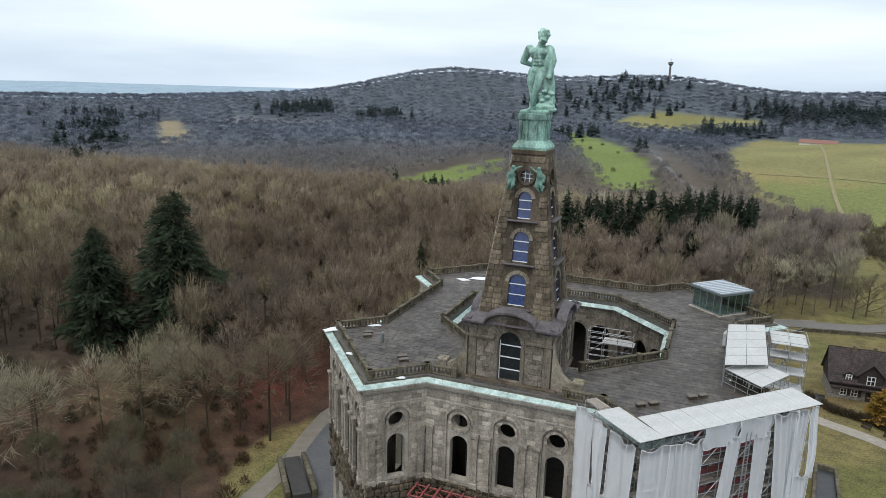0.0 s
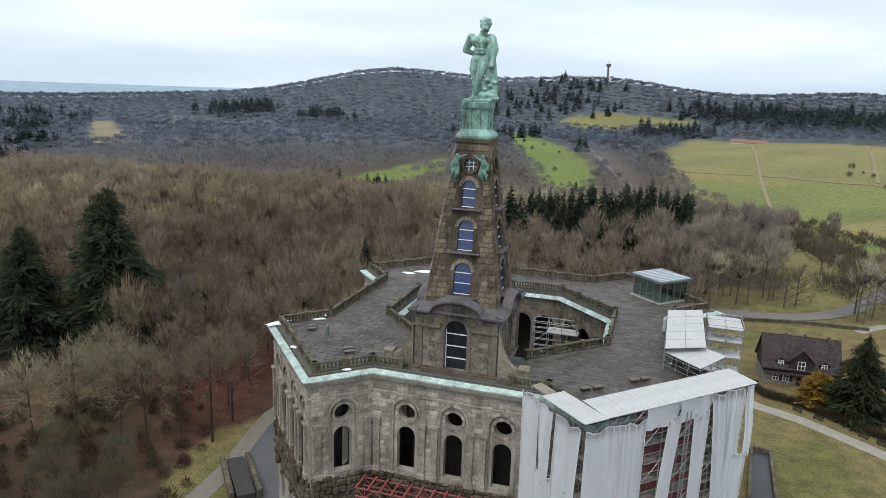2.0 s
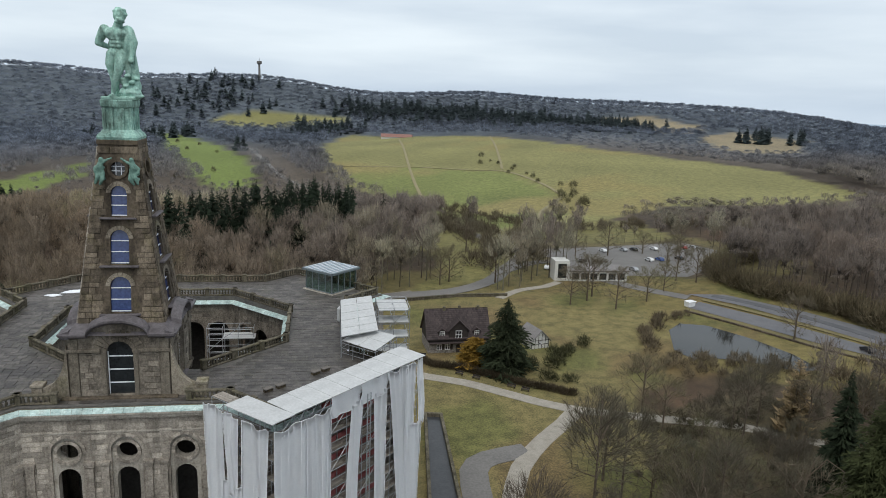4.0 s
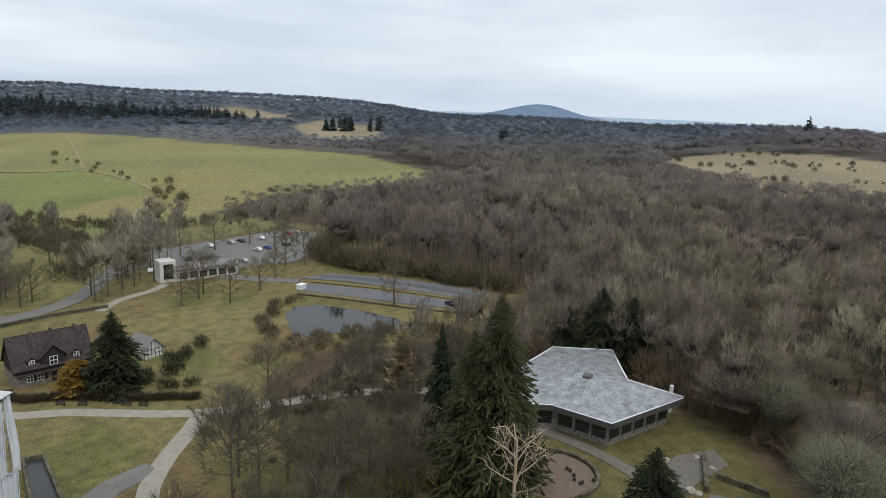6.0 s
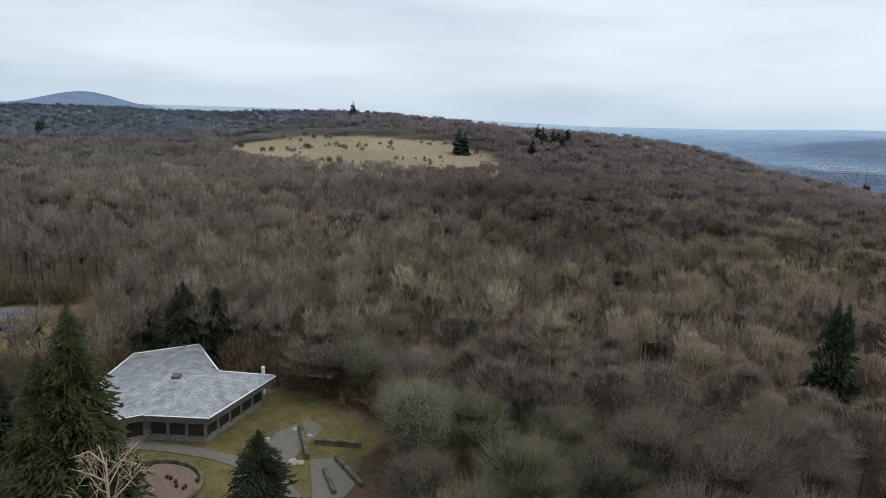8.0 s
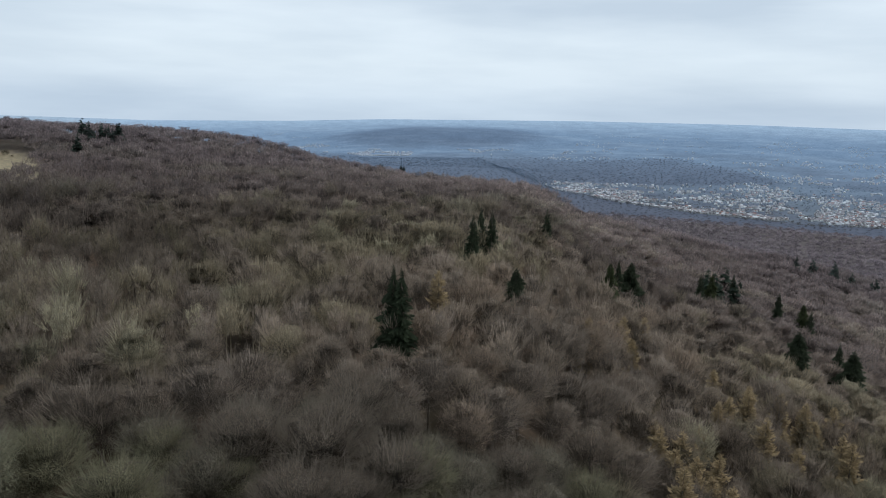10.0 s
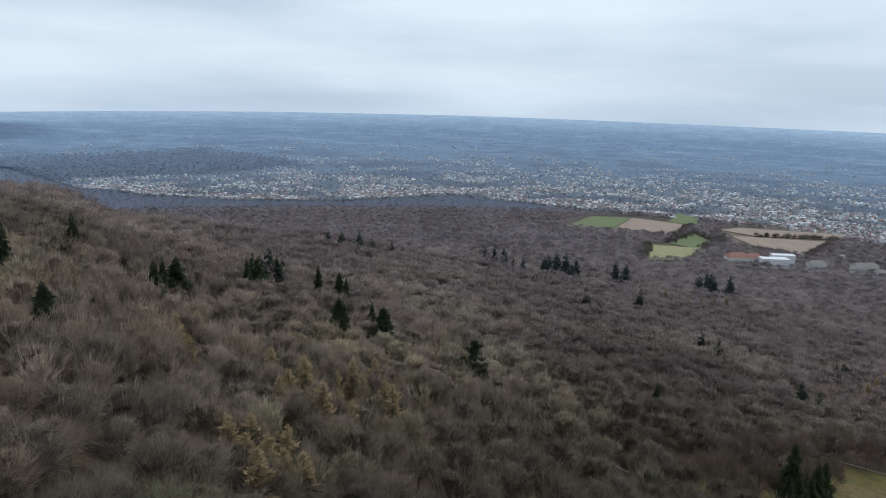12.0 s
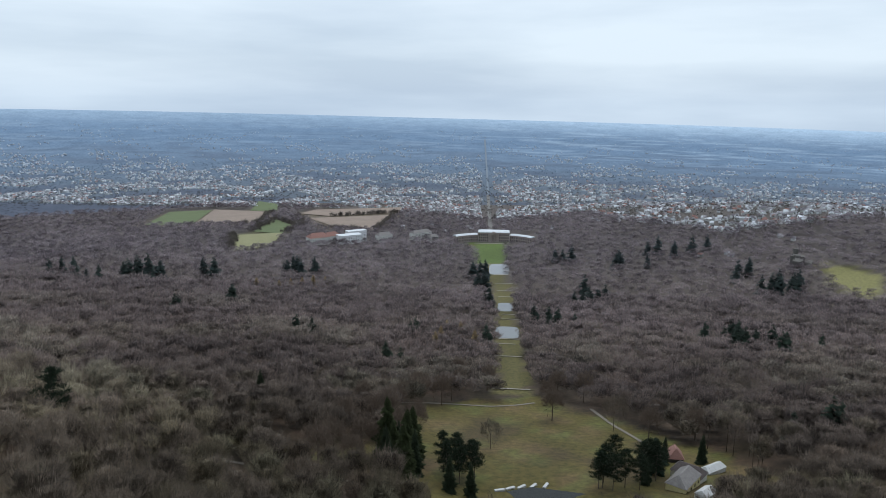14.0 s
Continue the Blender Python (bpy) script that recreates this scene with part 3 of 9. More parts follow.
def blocks(bm, x0, x1, z0, z1, course, keep_out, y=-0.04, deep=0.05, gap=0.045, lengths=(0.7, 1.5), m=None, out=None):
    """Courses of dressed stones on a wall face; keep_out(x0, x1, z0, z1) tells where none may lie."""
    z = z0
    while z < z1 - 0.1:
        h = min(course * rs.uniform(0.85, 1.15), z1 - z)
        x = x0 - rs.uniform(0, 0.4)
        while x < x1:
            w = rs.uniform(*lengths)
            a, b = max(x, x0), min(x + w, x1)
            if b - a > 0.15 and not keep_out(a, b, z, z + h):
                d = y - rs.uniform(0, 0.035)
                if out is None:
                    box(bm, (a + gap / 2, d, z + gap / 2), (b - gap / 2, y + deep, z + h - gap / 2), m=m)
                else:
                    out.append(((a + b) / 2, (d + y + deep) / 2, z + h / 2, b - a - gap, y + deep - d, h - gap))
            x += w
        z += h


def single_stones(rows, parent, mesh):
    """Stones as objects of their own on one shared mesh."""
    for cx, cy, cz, w, d, h in rows:
        ob = new("stone", mesh)
        ob.parent = parent
        ob.matrix_local = Matrix.Translation((cx, cy, cz)) @ Matrix.Diagonal((w, d, h, 1))


def cube_mesh(name, mat, bevel=0.06):
    bm = box(bmesh.new(), (-0.5, -0.5, -0.5), (0.5, 0.5, 0.5), bevel)
    me = bpy.data.meshes.new(name)
    bm.to_mesh(me)
    bm.free()
    me.materials.append(mat)
    return me


ashlar_mesh = cube_mesh("ashlar_stone", PALE_ONE, 0.0)


def wall_section(p, q, bays, stones=True, lower=True, single=False):
    """One straight stretch of the outer wall: bays of a round-headed opening under an oculus in a niche, pilasters between."""
    n = length(p, q)
    m = along(p, q)
    holes = []
    for s in bays:
        holes += [arch(s, 21.0, 2.1, 5.4), disc(s, 28.1, 0.98)]
        if lower:
            holes.append(arch(s, 9.0, 2.0, 6.5))
    bm = plate(bmesh.new(), [(0, -6), (n, -6), (n, 32.4), (0, 32.4)], holes, 0.9)
    wall = part("wall", bm, PALE, castle)
    wall.matrix_local = m
    niches = [arch(s, 20.6, 2.9, 9.2, 12) for s in bays]
    bm = plate(bmesh.new(), [(0, 20.2), (n, 20.2), (n, 32.4), (0, 32.4)], niches, 0.24, Matrix.Translation((0, -0.24, 0)))

    def busy(a, b, c, d):
        for s in bays:
            if a < s + 1.6 and b > s - 1.6 and c < 30.0:
                if c < 28.2 or min(abs(a - s), abs(b - s)) < 1.7 - 0.5 * max(0, c - 28.2) or a < s < b:
                    return True
        return d > 31.6
    if stones:
        loose = [] if single else None
        blocks(bm, 0.05, n - 0.05, 20.5, 31.7, 0.55, busy, y=-0.26, out=loose)
        single_stones(loose or [], wall, ashlar_mesh)
        blocks(bm, 0.1, n - 0.1, 20.5, 20.9, 0.4, lambda a, b, c, d: False, y=-0.3)
    tagged(part("facing", bm, BLOCK, wall), kind="stuff")
    # archivolts round the niches, and rings round the oculi
    bm = bmesh.new()
    for s in bays:
        for ring, w, y in ((arch(s, 20.6, 2.9, 9.2, 12)[2:], 0.3, -0.34), (disc(s, 28.1, 1.0, 18), 0.32, -0.14)):
            for i in range(len(ring) - 1 if w == 0.3 else len(ring)):
                a, b = ring[i], ring[(i + 1) % len(ring)]
                cx, cz = s, (28.35 if w == 0.3 else 28.1)
                ua, ub = Vector((a[0] - cx, a[1] - cz)).normalized(), Vector((b[0] - cx, b[1] - cz)).normalized()
                loft(bm, [[(a[0], y, a[1]), (b[0], y, b[1]), (b[0] + ub.x * w, y, b[1] + ub.y * w), (a[0] + ua.x * w, y, a[1] + ua.y * w)],
                          [(a[0], 0, a[1]), (b[0], 0, b[1]), (b[0] + ub.x * w, 0, b[1] + ub.y * w), (a[0] + ua.x * w, 0, a[1] + ua.y * w)]])
    tagged(part("archivolt", bm, BLOCK, wall), kind="stuff")
    ends = [0.0] + [(a + b) / 2 for a, b in zip(bays, bays[1:])] + [n]
    for e in ends:
        for side in (-1, 1):
            cx = e + side * 0.72
            if not 0.2 < cx < n - 0.2:
                continue
            profile = [(0.46, -0.64, 20.6), (0.46, -0.64, 21.15), (0.36, -0.56, 21.25)]
            z = 21.3
            while z < 26.3:
                h = rs.uniform(0.5, 0.8)
                w = 0.36 + rs.uniform(-0.012, 0.012)
                profile += [(w, -0.56, z), (w, -0.56, z + h - 0.04), (w - 0.03, -0.53, z + h - 0.03), (w - 0.03, -0.53, z + h)]
                z += h + 0.01
            profile += [(0.36, -0.56, z), (0.42, -0.62, 26.75 + max(0, z - 26.7)), (0.42, -0.62, 27.0), (0.5, -0.7, 27.02), (0.5, -0.7, 27.3)]
            bm = loft(bmesh.new(), [[(cx - w, y, z), (cx + w, y, z), (cx + w, -0.2, z), (cx - w, -0.2, z)] for w, y, z in profile])
            part("pilaster", bm, BLOCK, wall)
    bm = bmesh.new()
    for z0, z1, y in ((30.25, 30.42, -0.34), (31.75, 32.0, -0.5), (32.0, 32.35, -0.75), (32.35, 32.55, -0.95)):
        box(bm, (-0.2, y, z0), (n + 0.2, 0, z1), 0.03)
    part("cornice_moulding", bm, PALE, wall)
    # rough rockwork storey below
    bm = bmesh.new()
    z = 14.0
    while stones and z < 20.3:
        x = 0.0
        h = rs.uniform(0.5, 0.9)
        while x < n - 0.2:
            w = rs.uniform(0.5, 1.3)
            if not any(abs(x + w / 2 - s) < 1.4 and z < 15.5 for s in bays):
                box(bm, (x, -rs.uniform(0.2, 0.75), z), (min(x + w - 0.04, n), 0.0, z + h - 0.04), 0.12)
            x += w
        z += h
    tagged(part("rockwork", bm, DARKSTONE, wall), kind="stuff")
    return wall


for i in range(16):
    p, q = OUTER[i], OUTER[(i + 1) % 16]
    k = i % 4
    near = i in (0, 13, 14, 15)
    wall_section(p, q, {0: (4.1, 9.6, 15.1), 1: (3.5,), 2: (3.1, 7.4, 11.7, 16.0), 3: (3.7,)}[k], near, single=i in (0, 15))

# copper-covered top of the cornice, in short sheets
outer_edge, inner_edge = offset(OUTER, -0.95), offset(OUTER, 0.35)
for i in range(16):
    a0, a1 = outer_edge[i], outer_edge[(i + 1) % 16]
    b0, b1 = inner_edge[i], inner_edge[(i + 1) % 16]
    m0, m1 = [tuple(p + (q - p) * 0.6 for p, q in zip(a, b)) for a, b in ((a0, b0), (a1, b1))]
    part("ledge", loft(bmesh.new(), [[(*m0, 32.6 + z), (*m1, 32.6 + z), (*b1, 32.75 + z), (*b0, 32.75 + z)] for z in (0, 0.15)]), MOSSY, castle)
    b0, b1 = m0, m1
    k = max(2, int(length(a0, a1) / 0.9))
    for j in range(k):
        bm = bmesh.new()
        t0, t1 = j / k + 0.0008, (j + 1) / k - 0.0008
        ring = []
        for z in (0, 1):
            ring.append([(a0[0] + (a1[0] - a0[0]) * t0, a0[1] + (a1[1] - a0[1]) * t0, 32.56 + 0.05 * z), (a0[0] + (a1[0] - a0[0]) * t1, a0[1] + (a1[1] - a0[1]) * t1, 32.56 + 0.05 * z),
                         (b0[0] + (b1[0] - b0[0]) * t1, b0[1] + (b1[1] - b0[1]) * t1, 32.8 + 0.05 * z), (b0[0] + (b1[0] - b0[0]) * t0, b0[1] + (b1[1] - b0[1]) * t0, 32.8 + 0.05 * z)])
        loft(bm, ring)
        part("copper_sheet", bm, GREEN_ONE, castle)

# deck between the outer wall and the court
bm = plate(bmesh.new(), offset(OUTER, 0.1), [list(reversed(COURT))], 0.7, Matrix(((1, 0, 0, 0), (0, 0, 1, 0), (0, -1, 0, 32.95), (0, 0, 0, 1))))
deck = part("roof_deck", bm, SLATE, castle)

# paving slabs of the deck: those in front singly, the rest joined
def inside_loop(loop, x, y):
    hit = False
    for i in range(len(loop)):
        (x0, y0), (x1, y1) = loop[i - 1], loop[i]
        if (y0 > y) != (y1 > y) and x < (x1 - x0) * (y - y0) / (y1 - y0) + x0:
            hit = not hit
    return hit


slab_mesh = cube_mesh("slab", SLAB_ONE, 0.0)
rim, well = offset(OUTER, 0.5), offset(COURT, -0.5)
joined_slabs = bmesh.new()
count = 0
v0 = -28.0
while v0 < 28:
    dv = rs.choice([0.75, 0.85, 0.95])
    u0 = -28.5 + rs.uniform(0, 0.6)
    while u0 < 28.5:
        du = rs.uniform(0.8, 1.4)
        corners = [(u0, v0), (u0 + du, v0), (u0 + du, v0 + dv), (u0, v0 + dv)]
        foot = -6.0 < u0 + du / 2 < 4.4 and -21.5 < v0 + dv / 2 < -10
        if not foot and all(inside_loop(rim, *c) and not inside_loop(well, *c) for c in corners):
            z = 33.0 + rs.uniform(-0.012, 0.012)
            if u0 > 3.5 and v0 < -4 and count < 290:
                ob = new("slab", slab_mesh)
                ob.parent = deck
                ob.matrix_local = Matrix.Translation((u0 + du / 2, v0 + dv / 2, z - 0.04)) @ Matrix.Rotation(rs.uniform(-0.01, 0.01), 4, "X") @ Matrix.Diagonal((du - 0.05, dv - 0.05, 0.08, 1))
                count += 1
            else:
                box(joined_slabs, (u0 + 0.025, v0 + 0.025, 32.9), (u0 + du - 0.025, v0 + dv - 0.025, z))
        u0 += du
    v0 += dv
tagged(part("slab_row", joined_slabs, SLAB, deck), kind="stuff")

# court walls with tall arches
for i in range(8):
    p, q = COURT[(i + 1) % 8], COURT[i]
    n = length(p, q)
    holes = [arch(n / 2 + d, 21.0, 3.0, 8.0, 10) for d in (-3.6, 0, 3.6)] + [arch(n / 2 + d, 4.0, 3.0, 8.0, 10) for d in (-3.6, 0, 3.6)]
    bm = plate(bmesh.new(), [(0, -1), (n, -1), (n, 32.3), (0, 32.3)], holes, 0.8)
    blocks(bm, 0.05, n - 0.05, 29.3, 32.2, 0.5, lambda a, b, c, d: False, y=-0.02)
    court_wall = part("court_wall", bm, FOOT_BLOCK, castle)
    court_wall.matrix_local = along(p, q)
    k = 12
    for j in range(k):
        bm = loft(bmesh.new(), [[(n * j / k, -0.7, 31.9 + z), (n * (j + 1) / k - 0.03, -0.7, 31.9 + z), (n * (j + 1) / k - 0.03, 0.1, 32.35 + z), (n * j / k, 0.1, 32.35 + z)] for z in (0, 0.05)])
        part("copper_sheet", bm, GREEN_ONE, court_wall, "pale verdigris copper sheet")
    # dark sheet that closes each bay behind the arches
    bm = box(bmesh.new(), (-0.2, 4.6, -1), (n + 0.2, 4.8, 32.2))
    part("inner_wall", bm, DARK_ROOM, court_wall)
bm = plate(bmesh.new(), [(x * 0.99, y * 0.99) for x, y in COURT], [], 0.4, Matrix(((1, 0, 0, 0), (0, 0, 1, 0), (0, -1, 0, 0.6), (0, 0, 0, 1))))
part("court_floor", bm, SLATE, castle)

# balustrades
turned = bmesh.new()
prof = [(0.0, 0.13), (0.07, 0.13), (0.1, 0.08), (0.26, 0.16), (0.36, 0.15), (0.56, 0.07), (0.62, 0.12), (0.7, 0.12)]
loft(turned, [[(r * math.cos(a), r * math.sin(a), z) for a in np.linspace(0, 6.2832, 6, endpoint=False)] for z, r in prof])
baluster_mesh = bpy.data.meshes.new("baluster")
turned.to_mesh(baluster_mesh)
turned.free()
baluster_mesh.materials.append(MOSSY)


def balustrade(p, q, z, keep=lambda s: True):
    """A stone balustrade from p to q: piers, rails and turned balusters."""
    n = length(p, q)
    rail = box(bmesh.new(), (0, -0.2, 0), (n, 0.2, 0.16), 0.03)
    ob = part("balustrade", rail, MOSSY, castle)
    ob.matrix_local = along(p, q, z)
    cuts = max(1, round(n / 3.6))
    for j in range(cuts):
        part("handrail", box(bmesh.new(), (n * j / cuts + 0.02, -0.21, 0.86), (n * (j + 1) / cuts - 0.02, 0.21, 1.08 + rs.uniform(-0.015, 0.015)), 0.05), MOSSY, ob)
    for j in range(cuts + 1):
        x = n * j / cuts
        bm = box(bmesh.new(), (x - 0.3, -0.24, 0), (x + 0.3, 0.24, 1.0), 0.04)
        box(bm, (x - 0.36, -0.3, 1.0), (x + 0.36, 0.3, 1.2), 0.05)
        part("pier", bm, MOSSY, ob)
    for j in range(cuts):
        free = n / cuts - 0.6
        k = max(1, int(free / 0.42))
        for i in range(k):
            b = new("baluster", baluster_mesh)
            b.parent = ob
            b.location = (n * j / cuts + 0.3 + free * (i + 0.5) / k, 0, 0.16)
    return ob


parapet = offset(OUTER, 0.75)
for i in range(16):
    p, q = parapet[i], parapet[(i + 1) % 16]
    if i == 0:      # the pyramid's foot stands in the front
        balustrade(p, (-6.6, q[1]), DECK)
        balustrade((5.9, p[1]), q, DECK)
    else:
        balustrade(p, q, DECK)
ring = offset(COURT, -0.3)
for i in range(8):
    p, q = ring[(i + 1) % 8], ring[i]
    if i == 5:
        continue
    balustrade(p, q, DECK)

# ---- the pyramid ----
PU, PN = -0.8, -15.8
tower = thing("pyramid_tower", CASTLE_POSE @ pose(PU, PN, 32.2), "slender dark tuff stone pyramid with arched blue windows", "tower")


def base_side(half, front, door):
    """One side of the pyramid's foot, facing -y at y = -front: a wall with a round-headed door under a curved hood."""
    holes = [arch(0, 0.9, 2.5, 5.7, 10)] if door else []
    bm = plate(bmesh.new(), [(-half, -0.3), (half, -0.3), (half, 7.0)] + [(2.9 * math.cos(a), 7.0 + 1.35 * math.sin(a)) for a in np.linspace(0, math.pi, 11)] + [(-half, 7.0)],
               holes, 0.8, Matrix.Translation((0, -front, 0)))
    return bm


def hooded(front, half):
    """Cornice that runs along a side and bows up over the door."""
    bm = bmesh.new()
    line = [(-half - 0.55, 7.1), (-2.9, 7.1)] + [(2.9 * math.cos(a), 7.1 + 1.45 * math.sin(a)) for a in np.linspace(math.pi, 0, 13)][1:-1] + [(2.9, 7.1), (half + 0.55, 7.1)]
    rings = []
    for x, z in line:
        rings.append([(x, -front - 0.75, z + 0.2), (x, -front - 0.75, z + 0.4), (x, -front + 0.3, z + 0.75), (x, -front + 0.3, z - 0.1), (x, -front - 0.3, z - 0.1)])
    return loft(bm, rings)


HALF, FRONT = 4.75, 5.3
for k in range(4):
    m = Matrix.Rotation(k * math.pi / 2, 4, "Z")
    half, front = (HALF, FRONT) if k % 2 == 0 else (FRONT, HALF)
    bm = base_side(half, front, True)

    def blocked(a, b, c, d):
        return (a < 1.75 and b > -1.75 and c < 7.0) or d > 6.2 or (c > 5.4 and a < 2.9 and b > -2.9)
    side = part("foot_wall", bm, FOOT_BLOCK, tower)
    bm = bmesh.new()
    blocks(bm, -half + 1.0, half - 1.0, 0.9, 5.4, 0.62, blocked, y=-front - 0.05, m=None, lengths=(0.6, 1.2))
    tagged(part("facing", bm, FOOT_BLOCK, side), kind="stuff")
    side.matrix_local = m
    bm = hooded(front, half)
    part("hood", bm, LEAD, side, "grey lead-covered hood mould")
    # imposts, corner pilasters, plinth course, voussoirs
    bm = bmesh.new()
    for sx in (-1, 1):
        box(bm, (sx * (half - 0.95), -front - 0.2, -0.3), (sx * (half - 0.05), -front + 0.1, 6.9), 0.04)
        box(bm, (sx * (half + 0.12), -front - 0.32, 5.5), (sx * 1.75, -front + 0.1, 5.85), 0.06)
        box(bm, (sx * (half + 0.12), -front - 0.34, 0.35), (sx * 1.45, -front + 0.1, 0.75), 0.06)
        box(bm, (sx * 1.3, -front - 0.12, 0.8), (sx * 1.72, -front + 0.3, 5.3), 0.03)
    for j in range(15):
        a = math.pi * (j + 0.5) / 15
        r0, r1 = 1.75, 2.45
        da = math.pi / 15 * 0.42
        ringp = [(r0 * math.cos(a - da), r0 * math.sin(a - da)), (r1 * math.cos(a - da), r1 * math.sin(a - da)), (r1 * math.cos(a + da), r1 * math.sin(a + da)), (r0 * math.cos(a + da), r0 * math.sin(a + da))]
        loft(bm, [[(x, -front + y, 5.35 + z) for x, z in ringp] for y in (-0.16, 0.2)])
    for j in range(8):
        a = math.pi * (j + 0.5) / 8
        da = math.pi / 8 * 0.45
        loft(bm, [[(r * math.cos(b), -front + y, 5.35 + r * math.sin(b)) for r, b in ((1.25, a - da), (1.7, a - da), (1.7, a + da), (1.25, a + da))] for y in (-0.1, 0.2)])
    part("dressing", bm, FOOT_STONE, side)
    # the glazed door behind
    bm = plate(bmesh.new(), arch(0, 0.9, 2.46, 5.66, 10), [], 0.06, Matrix.Translation((0, -front + 0.45, 0)))
    pane = part("door_pane", bm, DARK_GLASS, side, "dark glazed door pane")
    bm = bmesh.new()
    for z in (2.1, 3.5, 4.9):
        box(bm, (-1.22, -front + 0.38, z - 0.06), (1.22, -front + 0.45, z + 0.06), 0.01)
    for x in (-1.2, 1.2):
        box(bm, (x - 0.05, -front + 0.38, 0.9), (x + 0.05, -front + 0.45, 5.4), 0.01)
    part("glazing_bars", bm, WHITE_BAR, side)
    bm = box(bmesh.new(), (-1.7, -front - 0.5, 0.55), (1.7, -front + 0.2, 0.8), 0.06)
    part("door_sill", bm, LEAD, side)

# stepped plinth before the foot, out to the cornice
plinth = part("plinth", box(bmesh.new(), (-5.75, -FRONT - 1.9, -0.2), (5.75, -FRONT - 0.34, 0.55), 0.04), FOOT_STONE, tower)
for x0, x1, z0, z1, d in ((-6.0, 6.0, 0.55, 0.72, 1.7), (-5.5, 5.5, 0.72, 1.0, 0.9)):
    part("plinth_course", box(bmesh.new(), (x0, -FRONT - d, z0), (x1, -FRONT - 0.34, z1), 0.05), DARKSTONE, plinth)
bm = bmesh.new()
blocks(bm, -5.7, 5.7, -0.15, 0.5, 0.32, lambda a, b, c, d: False, y=-FRONT - 1.9, lengths=(0.8, 1.6))
tagged(part("facing", bm, FOOT_BLOCK, plinth), kind="stuff")

# shoulder roof over the foot and the tapering body
bm = loft(bmesh.new(), [[(x * w, y * w2, z) for x, y in ((-1, -1), (1, -1), (1, 1), (-1, 1))] for w, w2, z in ((5.2, 5.7, 7.3), (4.3, 4.6, 8.0), (4.2, 4.3, 8.1))])
part("shoulder", bm, LEAD, tower)
Z0, Z1, H0, H1 = 7.3, 25.6, 4.2, 1.8


def on_face(k):
    """Maps (x, y, z) of a sloping face, y < 0 outwards, to the pyramid's frame."""
    lean = math.atan2(H0 - H1, Z1 - Z0)
    return Matrix.Rotation(k * math.pi / 2, 4, "Z") @ Matrix.Translation((0, -H0, Z0)) @ Matrix.Rotation(-lean, 4, "X")


